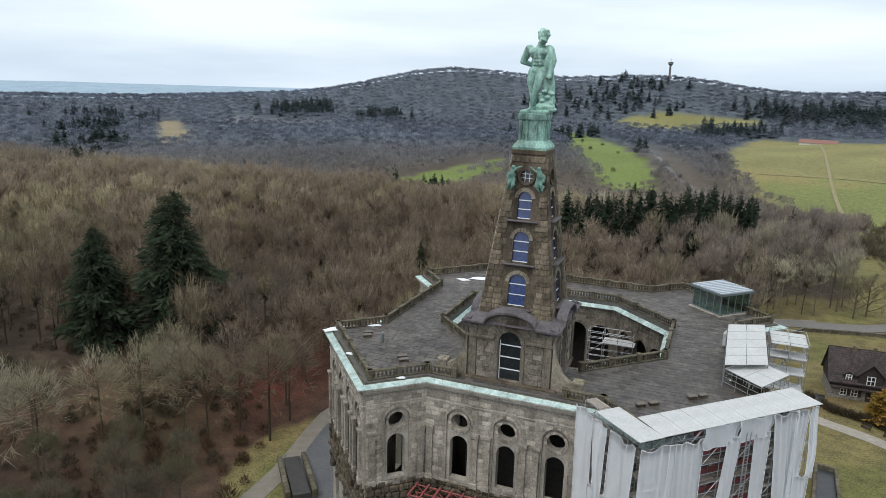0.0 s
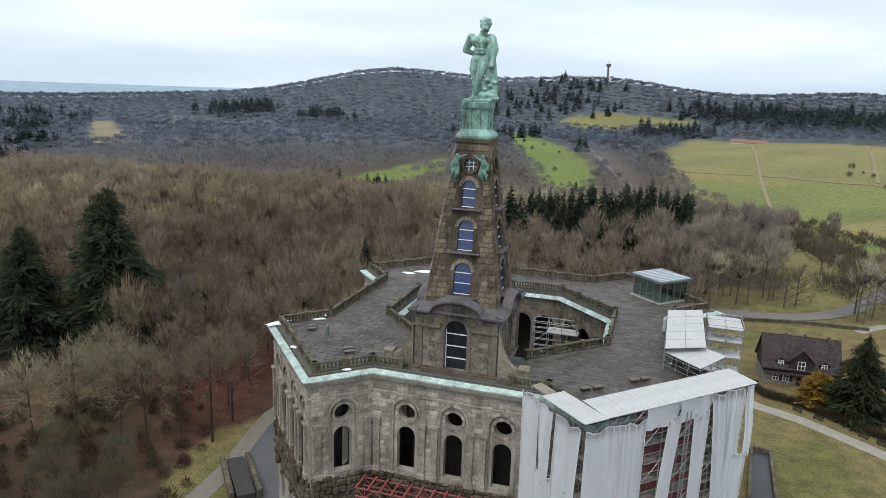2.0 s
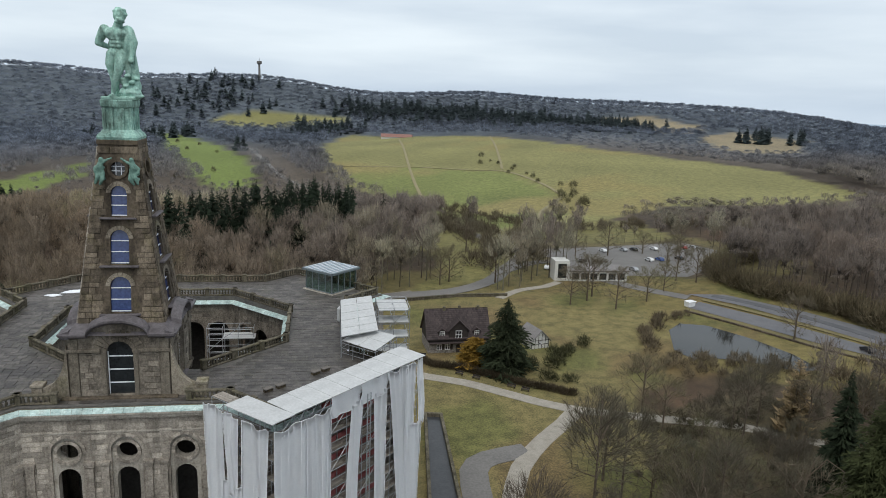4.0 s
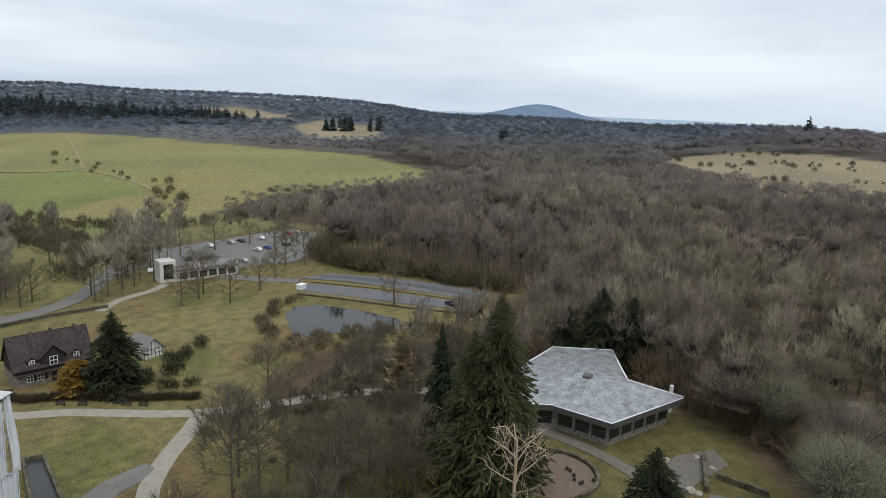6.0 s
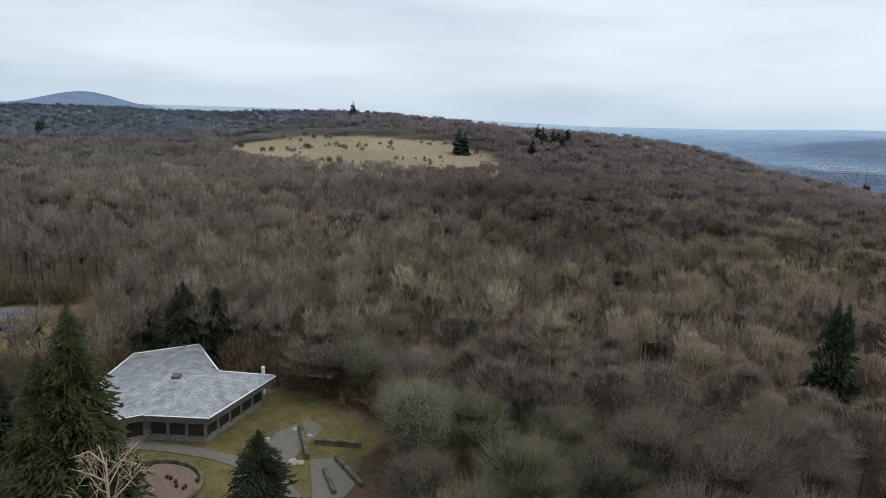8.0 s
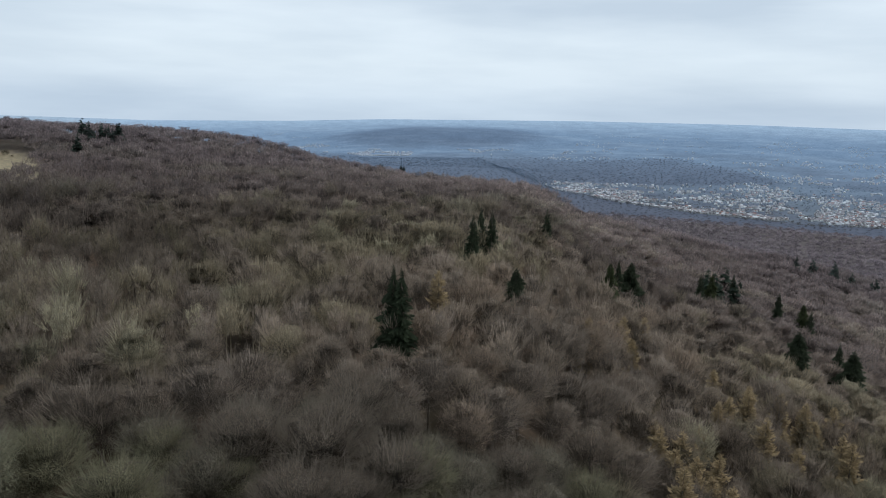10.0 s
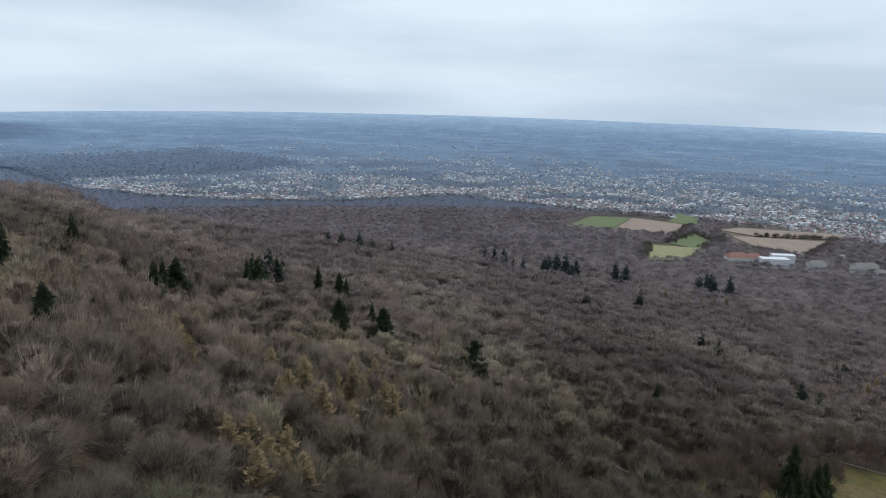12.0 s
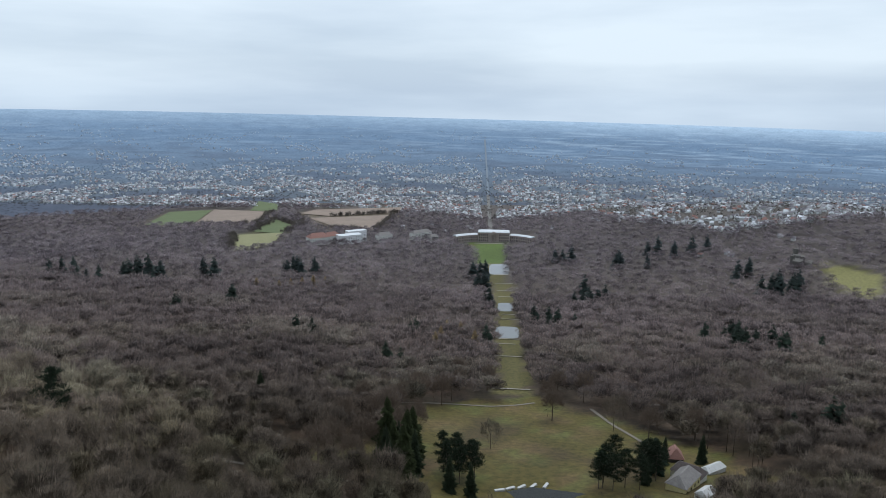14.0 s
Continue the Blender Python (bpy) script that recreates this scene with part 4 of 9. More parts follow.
slope = math.hypot(Z1 - Z0, H0 - H1)
WINDOWS = [(1.85, 1.95, 3.6, 0), (6.7, 1.75, 3.4, 1), (11.45, 1.5, 3.0, 1)]   # foot, width, height, sill
stone_one = box(bmesh.new(), (-0.5, -0.5, -0.5), (0.5, 0.5, 0.5), 0.06)
stone_mesh = bpy.data.meshes.new("stone")
stone_one.to_mesh(stone_mesh)
stone_one.free()
stone_mesh.materials.append(BLOCK_ONE)
for k in range(4):
    holes = [arch(0, s, w, h, 10) for s, w, h, _ in WINDOWS] + [disc(0, 16.1, 0.72, 14)]
    bm = plate(bmesh.new(), [(-H0, 0), (H0, 0), (H1, slope), (-H1, slope)], holes, 0.6)
    face = part("face", bm, DARKSTONE, tower)
    face.matrix_local = on_face(k)
    for s, w, h, _ in WINDOWS:
        bm = plate(bmesh.new(), arch(0, s, w, h, 10), [], 0.05, Matrix.Translation((0, 0.28, 0)))
        pane = part("window", bm, BLUE_GLASS, face, "deep blue arched window pane")
        bm = bmesh.new()
        for t in (0.03, 0.36, 0.68):
            box(bm, (-w / 2, 0.2, s + h * t - 0.05), (w / 2, 0.28, s + h * t + 0.05), 0.01)
        part("glazing_bars", bm, WHITE_BAR, pane)
        bm = box(bmesh.new(), (-w / 2 - 0.95, -0.55, s - 0.32), (w / 2 + 0.95, 0.2, s - 0.12), 0.05)
        part("window_sill", bm, LEAD, face)
        for j in range(9):
            bm = bmesh.new()
            a = math.pi * (j + 0.5) / 9
            da = math.pi / 9 * 0.44
            loft(bm, [[(r * math.cos(b), y, s + h - w / 2 + r * math.sin(b)) for r, b in ((w / 2, a - da), (w / 2 + 0.42, a - da), (w / 2 + 0.42, a + da), (w / 2, a + da))] for y in (-0.09, 0.2)])
            part("arch_stone", bm, STONE, face)
    bm = plate(bmesh.new(), disc(0, 16.1, 0.7, 14), [], 0.05, Matrix.Translation((0, 0.25, 0)))
    pane = part("round_window", bm, DARK_GLASS, face)
    bm = bmesh.new()
    for x in (-0.25, 0.25):
        box(bm, (x - 0.035, 0.18, 15.45), (x + 0.035, 0.25, 16.75))
    for z in (15.9, 16.35):
        box(bm, (-0.68, 0.18, z - 0.035), (0.68, 0.25, z + 0.035))
    part("glazing_bars", bm, WHITE_BAR, pane)
    bm = bmesh.new()
    ringp = disc(0, 16.1, 1.0, 14)
    inner = disc(0, 16.1, 0.7, 14)
    for j in range(14):
        j2 = (j + 1) % 14
        loft(bm, [[(p[0], y, p[1]) for p in (inner[j], ringp[j], ringp[j2], inner[j2])] for y in (-0.2, 0.2)])
    part("round_frame", bm, DARKSTONE, face)
    # dressed corner stones and courses; single blocks on the two faces that are seen
    z = 0.1
    count = 0
    bm = bmesh.new()
    while z < slope - 0.3:
        h = 0.6 * rs.uniform(0.85, 1.2)
        half = H0 + (H1 - H0) * (z + h / 2) / slope
        x = -half
        first = True
        while x < half - 0.1:
            w = rs.choice([0.7, 1.15]) if first else rs.uniform(0.55, 1.15)
            if half - (x + w) < 0.5:
                w = half - x
            hit = any(x < ww / 2 + 0.42 and x + w > -ww / 2 - 0.42 and z < s + hh + 0.35 and z + h > s - 0.3 for s, ww, hh, _ in WINDOWS) or (abs(x + w / 2) < 1.4 and 14.7 < z + h / 2 < 17.4)
            if not hit:
                edge = first or x + w >= half - 0.01
                d = 0.11 if edge else rs.uniform(0.03, 0.09)
                if k in (0, 1) and (count < 150):
                    ob = new("stone", stone_mesh)
                    ob.parent = face
                    ob.matrix_local = Matrix.Translation((x + w / 2, 0.15 - d, z + h / 2)) @ Matrix.Diagonal((w - 0.04, 0.3, h - 0.04, 1))
                    count += 1
                else:
                    box(bm, (x + 0.02, -d, z + 0.02), (x + w - 0.02, 0.1, z + h - 0.02))
            first = False
            x += w
        z += h
    tagged(part("stonework", bm, BLOCK if k > 1 else DARKSTONE, face), kind="stuff")
bm = box(bmesh.new(), (-1.92, -1.92, Z1 - 0.05), (1.92, 1.92, Z1 + 0.45), 0.05)
part("cap", bm, DARKSTONE, tower)

# scrolled wing walls beside the foot
for sx in (-1, 1):
    curve = [(HALF + 0.1, -0.4), (HALF + 0.1, 6.3)] + [(HALF + 0.2 + 2.4 * (1 - math.cos(a)), 6.3 - 4.4 * math.sin(a)) for a in np.linspace(0.15, math.pi / 2, 10)] + [(HALF + 3.3, 1.9), (HALF + 3.3, -0.4)]
    bm = plate(bmesh.new(), [(sx * x, z) for x, z in curve], [], 0.8, Matrix.Translation((0, -FRONT - 0.2, 0)))
    box(bm, (sx * (HALF + 2.5), -FRONT - 0.35, -0.4), (sx * (HALF + 3.5), -FRONT + 0.75, 2.0), 0.05)
    box(bm, (sx * (HALF + 2.4), -FRONT - 0.45, 2.0), (sx * (HALF + 3.6), -FRONT + 0.85, 2.3), 0.05)
    part("scroll_wall", bm, STONE, tower)

# ---- pedestal and figures ----
pedestal = thing("pedestal", CASTLE_POSE @ pose(PU, PN, 58.2), "verdigris copper pedestal with panelled sides", "pedestal")
bm = loft(bmesh.new(), [[(x * w, y * w, z) for x, y in ((-1, -1), (1, -1), (1, 1), (-1, 1))] for w, z in ((1.85, 0.02), (1.9, 0.3), (1.78, 0.55), (1.55, 0.8), (1.42, 1.0))])
part("pedestal_base", bm, COPPER, pedestal)
bm = box(bmesh.new(), (-1.28, -1.28, 1.0), (1.28, 1.28, 3.1))
for k in range(4):
    for x in (-1.2, -0.5, 0.5, 1.2):
        rib = box(bmesh.new(), (x - 0.13, -1.42, 1.0), (x + 0.13, -1.2, 3.1), 0.03, m=Matrix.Rotation(k * math.pi / 2, 4, "Z"))
        part("pilaster", rib, COPPER, pedestal)
part("shaft", bm, COPPER, pedestal)
bm = loft(bmesh.new(), [[(x * w, y * w, z) for x, y in ((-1, -1), (1, -1), (1, 1), (-1, 1))] for w, z in ((1.36, 3.1), (1.46, 3.25), (1.5, 3.5), (1.5, 3.8), (1.42, 3.9))])
part("pedestal_cap", bm, COPPER, pedestal)


def blob(bm, c, r, turn=(0, 0, 0)):
    bmesh.ops.create_icosphere(bm, subdivisions=2, radius=1, matrix=Matrix.Translation(c) @ Euler([radians(a) for a in turn]).to_matrix().to_4x4() @ Matrix.Diagonal((*r, 1)))


def limb(bm, pts):
    """A chain of tapered round pieces through (point, radius)."""
    for (a, ra), (b, rb) in zip(pts, pts[1:]):
        beam(bm, a, b, ra, rb, 10)
    for p, r in pts:
        blob(bm, p, (r, r, r))


STATUE = material("statue_copper", (0.24, 0.46, 0.38), (0.52, 0.76, 0.66), 0.9, 0.75, 0.3, fine=6, grime=0.7)


def cast(name, bm, m, label, voxel, mat=STATUE):
    """One plain cast figure, its pieces melted together."""
    ob = part(name, bm, mat, None, smooth_shade=True)
    ob.matrix_world = m
    tagged(ob, label, "statue")
    melt = ob.modifiers.new("melt", "REMESH")
    melt.mode, melt.voxel_size, melt.use_smooth_shade = "VOXEL", voxel, True
    soft = ob.modifiers.new("soft", "SMOOTH")
    soft.factor, soft.iterations = 0.5, 1
    return ob


BRONZE = material("dark_verdigris", (0.05, 0.1, 0.08), (0.2, 0.34, 0.28), 1.2, 0.7, 0.2)
bm = bmesh.new()
blob(bm, (0.02, 0, 5.1), (0.78, 0.55, 0.75))
blob(bm, (0.0, -0.05, 6.0), (1.0, 0.66, 0.72))
blob(bm, (-0.42, -0.42, 6.18), (0.5, 0.32, 0.42))
blob(bm, (0.42, -0.42, 6.12), (0.5, 0.32, 0.42))
for z in (5.55, 5.2, 4.85):
    for x in (-0.2, 0.2):
        blob(bm, (x, -0.45, z), (0.22, 0.18, 0.19))
blob(bm, (-0.02, 0, 4.3), (0.82, 0.6, 0.55))
blob(bm, (0.05, -0.5, 4.0), (0.15, 0.14, 0.2))
limb(bm, [((0.1, -0.05, 6.6), 0.42), ((0.32, -0.2, 7.2), 0.36)])
blob(bm, (0.42, -0.3, 7.76), (0.56, 0.6, 0.68), (12, 14, 0))
blob(bm, (0.5, -0.66, 7.4), (0.36, 0.34, 0.42))
blob(bm, (0.5, -0.84, 7.72), (0.1, 0.16, 0.16))
blob(bm, (0.4, -0.2, 8.06), (0.58, 0.56, 0.4))
for k in range(20):      # curls of hair and beard
    a = 2.4 * k
    up = 0.14 * (k % 5)
    wide = 0.5 * math.sqrt(1 - (up / 0.62) ** 2)
    blob(bm, (0.42 + wide * math.cos(a), -0.22 + wide * math.sin(a), 7.85 + up), (0.17, 0.17, 0.15))
    blob(bm, (0.5 + 0.3 * math.cos(a), -0.74 + 0.16 * math.sin(a), 7.12 + 0.1 * (k % 4)), (0.13, 0.14, 0.13))
for s in (-1, 1):        # knees, calves, shoulders
    blob(bm, (s * 0.95, -0.1, 6.5), (0.42, 0.44, 0.4))
limb(bm, [((-0.98, 0, 6.35), 0.48), ((-1.5, 0.25, 5.45), 0.36), ((-1.62, 0.3, 5.15), 0.32), ((-0.95, 0.75, 4.85), 0.25), ((-0.6, 0.85, 4.75), 0.26)])
limb(bm, [((1.0, -0.05, 6.35), 0.5), ((1.42, -0.15, 5.3), 0.38), ((1.4, -0.3, 4.9), 0.34), ((1.3, -0.55, 3.9), 0.24), ((1.25, -0.62, 3.55), 0.26)])
limb(bm, [((-0.45, 0.1, 4.1), 0.56), ((-0.62, 0.1, 3.2), 0.5), ((-0.5, 0.15, 2.2), 0.34), ((-0.42, 0.3, 1.5), 0.36), ((-0.3, 0.4, 0.45), 0.2)])
blob(bm, (-0.3, 0.2, 0.16), (0.26, 0.5, 0.2))
limb(bm, [((0.38, -0.15, 4.1), 0.56), ((0.3, -0.45, 3.2), 0.5), ((0.05, -0.65, 2.2), 0.34), ((-0.15, -0.6, 1.5), 0.36), ((-0.4, -0.55, 0.45), 0.2)])
blob(bm, (-0.45, -0.85, 0.16), (0.27, 0.55, 0.2))
limb(bm, [((0.78, 0.0, 6.1), 0.24), ((0.95, 0.0, 4.6), 0.3), ((1.1, 0.05, 2.4), 0.42)])
limb(bm, [((1.0, -0.3, 5.9), 0.22), ((0.85, -0.35, 5.0), 0.26), ((0.8, -0.3, 3.9), 0.2), ((0.95, -0.35, 2.4), 0.3)])
limb(bm, [((1.3, 0.05, 4.5), 0.2), ((1.45, 0.0, 3.0), 0.26), ((1.4, 0.1, 2.0), 0.4)])
for c, r in (((1.05, 0.1, 1.1), (0.85, 0.8, 1.0)), ((0.95, -0.2, 0.5), (1.0, 0.85, 0.6)), ((1.2, 0.1, 1.9), (0.6, 0.6, 0.5)), ((0.6, -0.5, 1.5), (0.35, 0.3, 0.4)), ((1.1, 0.0, 0.2), (1.0, 0.9, 0.35))):
    blob(bm, c, r)
for k in range(16):
    blob(bm, (1.0 + 0.55 * math.cos(k * 2.4), -0.2 + 0.6 * math.sin(k * 2.4), 0.3 + 0.12 * k), (0.3, 0.3, 0.22))
box(bm, (-1.3, -1.3, -0.2), (1.45, 1.3, 0.1))
cast("statue", bm, CASTLE_POSE @ pose(PU, PN, 62.28) @ Matrix.Diagonal((1.1, 1.05, 1.0, 1)), "verdigris copper statue of a man leaning on a club", 0.06)

for sx, lift in ((-1, 0.3), (1, 0)):
    bm = bmesh.new()
    limb(bm, [((0, 0, 0.7), 0.3), ((0.1 * sx, -0.05, 1.2), 0.36), ((0.0, -0.1, 1.7), 0.24)])
    blob(bm, (-0.05 * sx, -0.15, 1.95), (0.24, 0.25, 0.28))
    limb(bm, [((0.05 * sx, -0.1, 1.45), 0.18), ((-0.5 * sx, -0.2, 1.75 + lift / 2), 0.13), ((-1.0 * sx, -0.2, 2.1), 0.1)])
    limb(bm, [((0.2 * sx, 0, 1.4), 0.18), ((0.6 * sx, 0, 1.1), 0.13), ((0.55 * sx, -0.1, 0.7), 0.1)])
    limb(bm, [((0.0, 0, 0.7), 0.28), ((0.3 * sx, -0.25, 0.25), 0.2), ((0.5 * sx, -0.1, -0.35), 0.13)])
    limb(bm, [((-0.1 * sx, 0, 0.7), 0.26), ((-0.2 * sx, -0.25, 0.1), 0.2), ((0.1 * sx, 0.0, -0.4), 0.14)])
    for k in range(8):
        blob(bm, (0.25 * math.cos(k * 2.0) + 0.15 * sx, 0.02, 0.1 + 0.18 * k), (0.32, 0.2, 0.2))
    cast("statue", bm, CASTLE_POSE @ pose(PU, PN, 32.2) @ on_face(0) @ pose(sx * 1.45, -0.45, 15.0), "small dark verdigris figure blowing a horn beside the round window", 0.07, BRONZE)


# ---- roof deck ----
def at_castle(u, n, z=0.0, turn=0.0):
    return CASTLE_POSE @ pose(u, n, z, 0, 0, turn)


def plan(u, n):
    v = CASTLE_POSE @ Vector((u, n, 0))
    return v.x, v.y


# scaffold on the corner wing
NET = material("white_debris_net", (0.84, 0.86, 0.88), (0.93, 0.94, 0.95), 0.9, 0.8, 0.25, fine=9)
HEM = material("net_hem", (0.84, 0.85, 0.86), (0.92, 0.93, 0.94), 2.0, 0.7)
BOARD = material("scaffold_board", (0.16, 0.14, 0.12), (0.3, 0.27, 0.23), 1.0, 0.8, random_by="island", vary=0.3)
scaffold = thing("scaffold", CASTLE_POSE, "tall tube scaffold hung with torn white netting", "scaffold")
FACE = along(OUTER[2], OUTER[3])
SIDE = along(OUTER[1], OUTER[2])


def net(name_parent, m, x0, x1, z0, z1, y=-2.45, bulge=0.25, seed=1, narrow=1.0, shift=0.0, stripes=3):
    """A hanging sheet with folds, hems and a ragged foot."""
    r = random.Random(seed)
    nx, nz = 20, 20
    ph = [r.uniform(0, 6.28) for _ in range(4)]
    loose = 1.0 if z1 - z0 > 5 else 0.12

    def at(i, j):
        s, t = i / nx, j / nz
        w = narrow + (1 - narrow) * t
        w *= 1 - 0.1 * loose * math.sin(math.pi * t) * (0.5 + 0.5 * math.sin(ph[2] + 4 * t))
        x = (x0 + x1) / 2 + (x1 - x0) * (s - 0.5) * w + shift * (1 - t) + 0.16 * math.sin(5 * t + ph[1]) * (1 - t)
        fold = 0.09 * math.sin(11 * s + ph[0] + 1.5 * t) + 0.05 * math.sin(17 * s + ph[1] + 3 * t) + bulge * math.sin(math.pi * (1 - t)) * math.sin(5 * s + ph[2]) * 0.6
        return Vector((x + 0.05 * math.sin(8 * t + ph[3]), y + fold - 0.05, z0 + (z1 - z0) * t + loose * (0.15 * math.sin(6 * s + ph[3]) * (1 - t) - 0.3 * max(0.0, math.sin(7 * s + ph[1])) * t ** 6)))
    bm = bmesh.new()
    grid = [[bm.verts.new(at(i, j)) for i in range(nx + 1)] for j in range(nz + 1)]
    for j in range(nz):
        for i in range(nx):
            bm.faces.new((grid[j][i], grid[j][i + 1], grid[j + 1][i + 1], grid[j + 1][i]))
    bmesh.ops.solidify(bm, geom=bm.faces[:], thickness=0.02)
    sheet_ob = part("netting", bm, NET, name_parent, smooth_shade=True)
    sheet_ob.matrix_local = m
    bm = bmesh.new()
    for k in range(stripes + 1):
        i = k / stripes * nx
        for j in range(nz):
            a, b = at(i, j), at(i, j + 1)
            loft(bm, [[(a.x - 0.04, a.y - 0.05, a.z), (a.x + 0.04, a.y - 0.05, a.z), (a.x, a.y - 0.02, a.z)], [(b.x - 0.04, b.y - 0.05, b.z), (b.x + 0.04, b.y - 0.05, b.z), (b.x, b.y - 0.02, b.z)]])
    rows = max(1, int((z1 - z0) / 2.05))
    for k in range(rows + 1):
        j = k / rows * nz
        for i in range(nx):
            a, b = at(i, j), at(i + 1, j)
            loft(bm, [[(a.x, a.y - 0.04, a.z - 0.04), (a.x, a.y - 0.04, a.z + 0.04), (a.x, a.y - 0.01, a.z)], [(b.x, b.y - 0.04, b.z - 0.04), (b.x, b.y - 0.04, b.z + 0.04), (b.x, b.y - 0.01, b.z)]])
    part("hem", bm, HEM, sheet_ob, "white stitched hems")
    return sheet_ob


def frame_work(parent, m, xs, ys, zs, tube=0.045, braces=True, boards=True):
    """Standards, ledgers, boards and braces of a scaffold."""
    for x in xs:
        for y in ys:
            ob = part("standard", beam(bmesh.new(), (x, y, zs[0]), (x, y, zs[-1]), tube), STEEL, parent)
            ob.matrix_local = m
    for z in zs[1:]:
        for y in ys:
            for dz in (0.0, 1.0):
                ob = part("ledger", beam(bmesh.new(), (xs[0], y, z - dz), (xs[-1], y, z - dz), tube * 0.8, sides=5), STEEL, parent)
                ob.matrix_local = m
        for x in xs:
            ob = part("transom", beam(bmesh.new(), (x, ys[0], z), (x, ys[-1], z), tube * 0.8, sides=5), STEEL, parent)
            ob.matrix_local = m
        if boards:
            bm = bmesh.new()
            for x0, x1 in zip(xs, xs[1:]):
                for k in range(4):
                    y0 = ys[0] + (ys[-1] - ys[0]) * k / 4
                    box(bm, (x0 + 0.03, y0 + 0.02, z + 0.05), (x1 - 0.03, y0 + (ys[-1] - ys[0]) / 4 - 0.02, z + 0.1))
            ob = tagged(part("board_run", bm, BOARD, parent), kind="stuff")
            ob.matrix_local = m
    if braces:
        for i, (x0, x1) in enumerate(zip(xs, xs[1:])):
            for j, (z0, z1) in enumerate(zip(zs, zs[1:])):
                if (i + j) % 2 == 0:
                    ob = part("brace", beam(bmesh.new(), (x0, ys[0] - 0.05, z0), (x1, ys[0] - 0.05, z1), tube * 0.8, sides=5), STEEL, parent)
                    ob.matrix_local = m


levels = [8 + 2.05 * k for k in range(13)] + [34.5]
frame_work(scaffold, FACE, [-2.2] + [0.2 + 2.35 * k for k in range(9)], [-2.2, -0.9], levels)
frame_work(scaffold, SIDE, [0.6, 2.9, 5.2, 7.4], [-2.2, -0.9], levels)
for z in levels[2:-1]:      # red toe boards towards the wall
    for x0 in (4.9, 7.25, 9.6, 12.0):
        ob = part("toe_board", box(bmesh.new(), (x0, -0.86, z + 0.12), (x0 + 2.25, -0.8, z + 0.75), 0.01), RED_STEEL, scaffold, "dull red toe board")
        ob.matrix_local = FACE
for k, (x0, x1, z0, z1, narrow, shift, st) in enumerate([(-2.5, 1.4, 13, 33.7, 1, 0, 5), (1.3, 4.8, 14, 33.6, 1, 0, 5), (7.6, 9.5, 16, 33.0, 0.75, -0.9, 3), (11.0, 13.0, 13, 32.9, 1, 0, 3), (13.5, 16.6, 13, 34.5, 0.75, 1.9, 4), (16.3, 18.3, 12, 34.4, 1, 0.2, 4), (18.6, 19.5, 26.5, 34.5, 0.8, 0.5, 2), (15.9, 19.5, 12, 27.0, 1, 0, 5),
                                                  (4.6, 9.0, 32.4, 34.6, 1, 0, 1), (9.0, 13.3, 32.4, 34.6, 1, 0, 1)]):
    net(scaffold, FACE, x0, x1, z0, z1, seed=k + 2, narrow=narrow, shift=shift, stripes=st, bulge=0.25 if z1 - z0 > 5 else 0.05)
for k, (x0, x1, z0, z1, narrow) in enumerate([(-0.4, 2.4, 14, 33.9, 0.95), (2.3, 4.6, 25, 33.7, 0.7), (2.4, 5.6, 12, 26.5, 0.9), (5.3, 8.9, 12, 33.6, 0.95)]):
    net(scaffold, SIDE, x0, x1, z0, z1, seed=k + 31, narrow=narrow, bulge=0.45)
# lattice girder under the roof edge
bm = bmesh.new()
for z in (33.75, 34.5):
    beam(bm, (-0.2, -2.3, z), (19.3, -2.3, z), 0.05)
for k in range(26):
    beam(bm, (0.75 * k, -2.3, 33.75 if k % 2 else 34.5), (0.75 * (k + 1), -2.3, 34.5 if k % 2 else 33.75), 0.035, sides=4)
part("lattice_girder", bm, STEEL, scaffold).matrix_local = FACE
for k in range(8):
    ob = part("roof_sheet", box(bmesh.new(), (0.0, -1.9, 0), (2.46, 1.9, 0.07), 0.02), SHEET, scaffold, "white corrugated roof sheet")
    ob.matrix_local = FACE @ Matrix.Translation((-0.2 + 2.5 * k, -0.75, 34.75)) @ Matrix.Rotation(radians(2 + 0.5 * math.sin(k)), 4, "X")
ob = part("roof_sheet", plate(bmesh.new(), [(3.4, -3.0), (9.9, -3.0), (9.9, -0.25), (3.4, -0.25)], [], 0.08, Matrix(((1, 0, 0, 0), (0, 0, 1, 0), (0, -1, 0, 0), (0, 0, 0, 1)))), SHEET, scaffold, "white corrugated roof sheet")
ob.matrix_local = SIDE @ Matrix.Translation((0, 0, 34.74))
bm = bmesh.new()
for x in (9.8, 10.3):
    beam(bm, (x, -2.75, 12), (x, -2.75, 33.4), 0.06)
for k in range(70):
    beam(bm, (9.8, -2.75, 12 + 0.3 * k), (10.3, -2.75, 12 + 0.3 * k), 0.025, sides=4)
part("ladder", bm, STEEL, scaffold).matrix_local = FACE

# canopies over the stair down from the deck
canopy = thing("stair_canopy", at_castle(0, 0), "long white sheeted canopy on scaffold tubes", "canopy")
A, B, C, D = Vector((21.4, 0.6, 36.3)), Vector((25.7, 2.6, 36.3)), Vector((25.7, -10.2, 35.7)), Vector((21.2, -12.4, 35.7))
for i in range(2):
    for j in range(5):
        def mixp(s, t):
            return A.lerp(B, s).lerp(D.lerp(C, s), t)
        q = [mixp((i + a) / 2 + (0.006 if a == 0 else -0.006), (j + b) / 5 + (0.004 if b == 0 else -0.004)) for a, b in ((0, 0), (1, 0), (1, 1), (0, 1))]
        part("roof_sheet", loft(bmesh.new(), [[v for v in q], [v + Vector((0, 0, 0.07)) for v in q]]), SHEET, canopy)
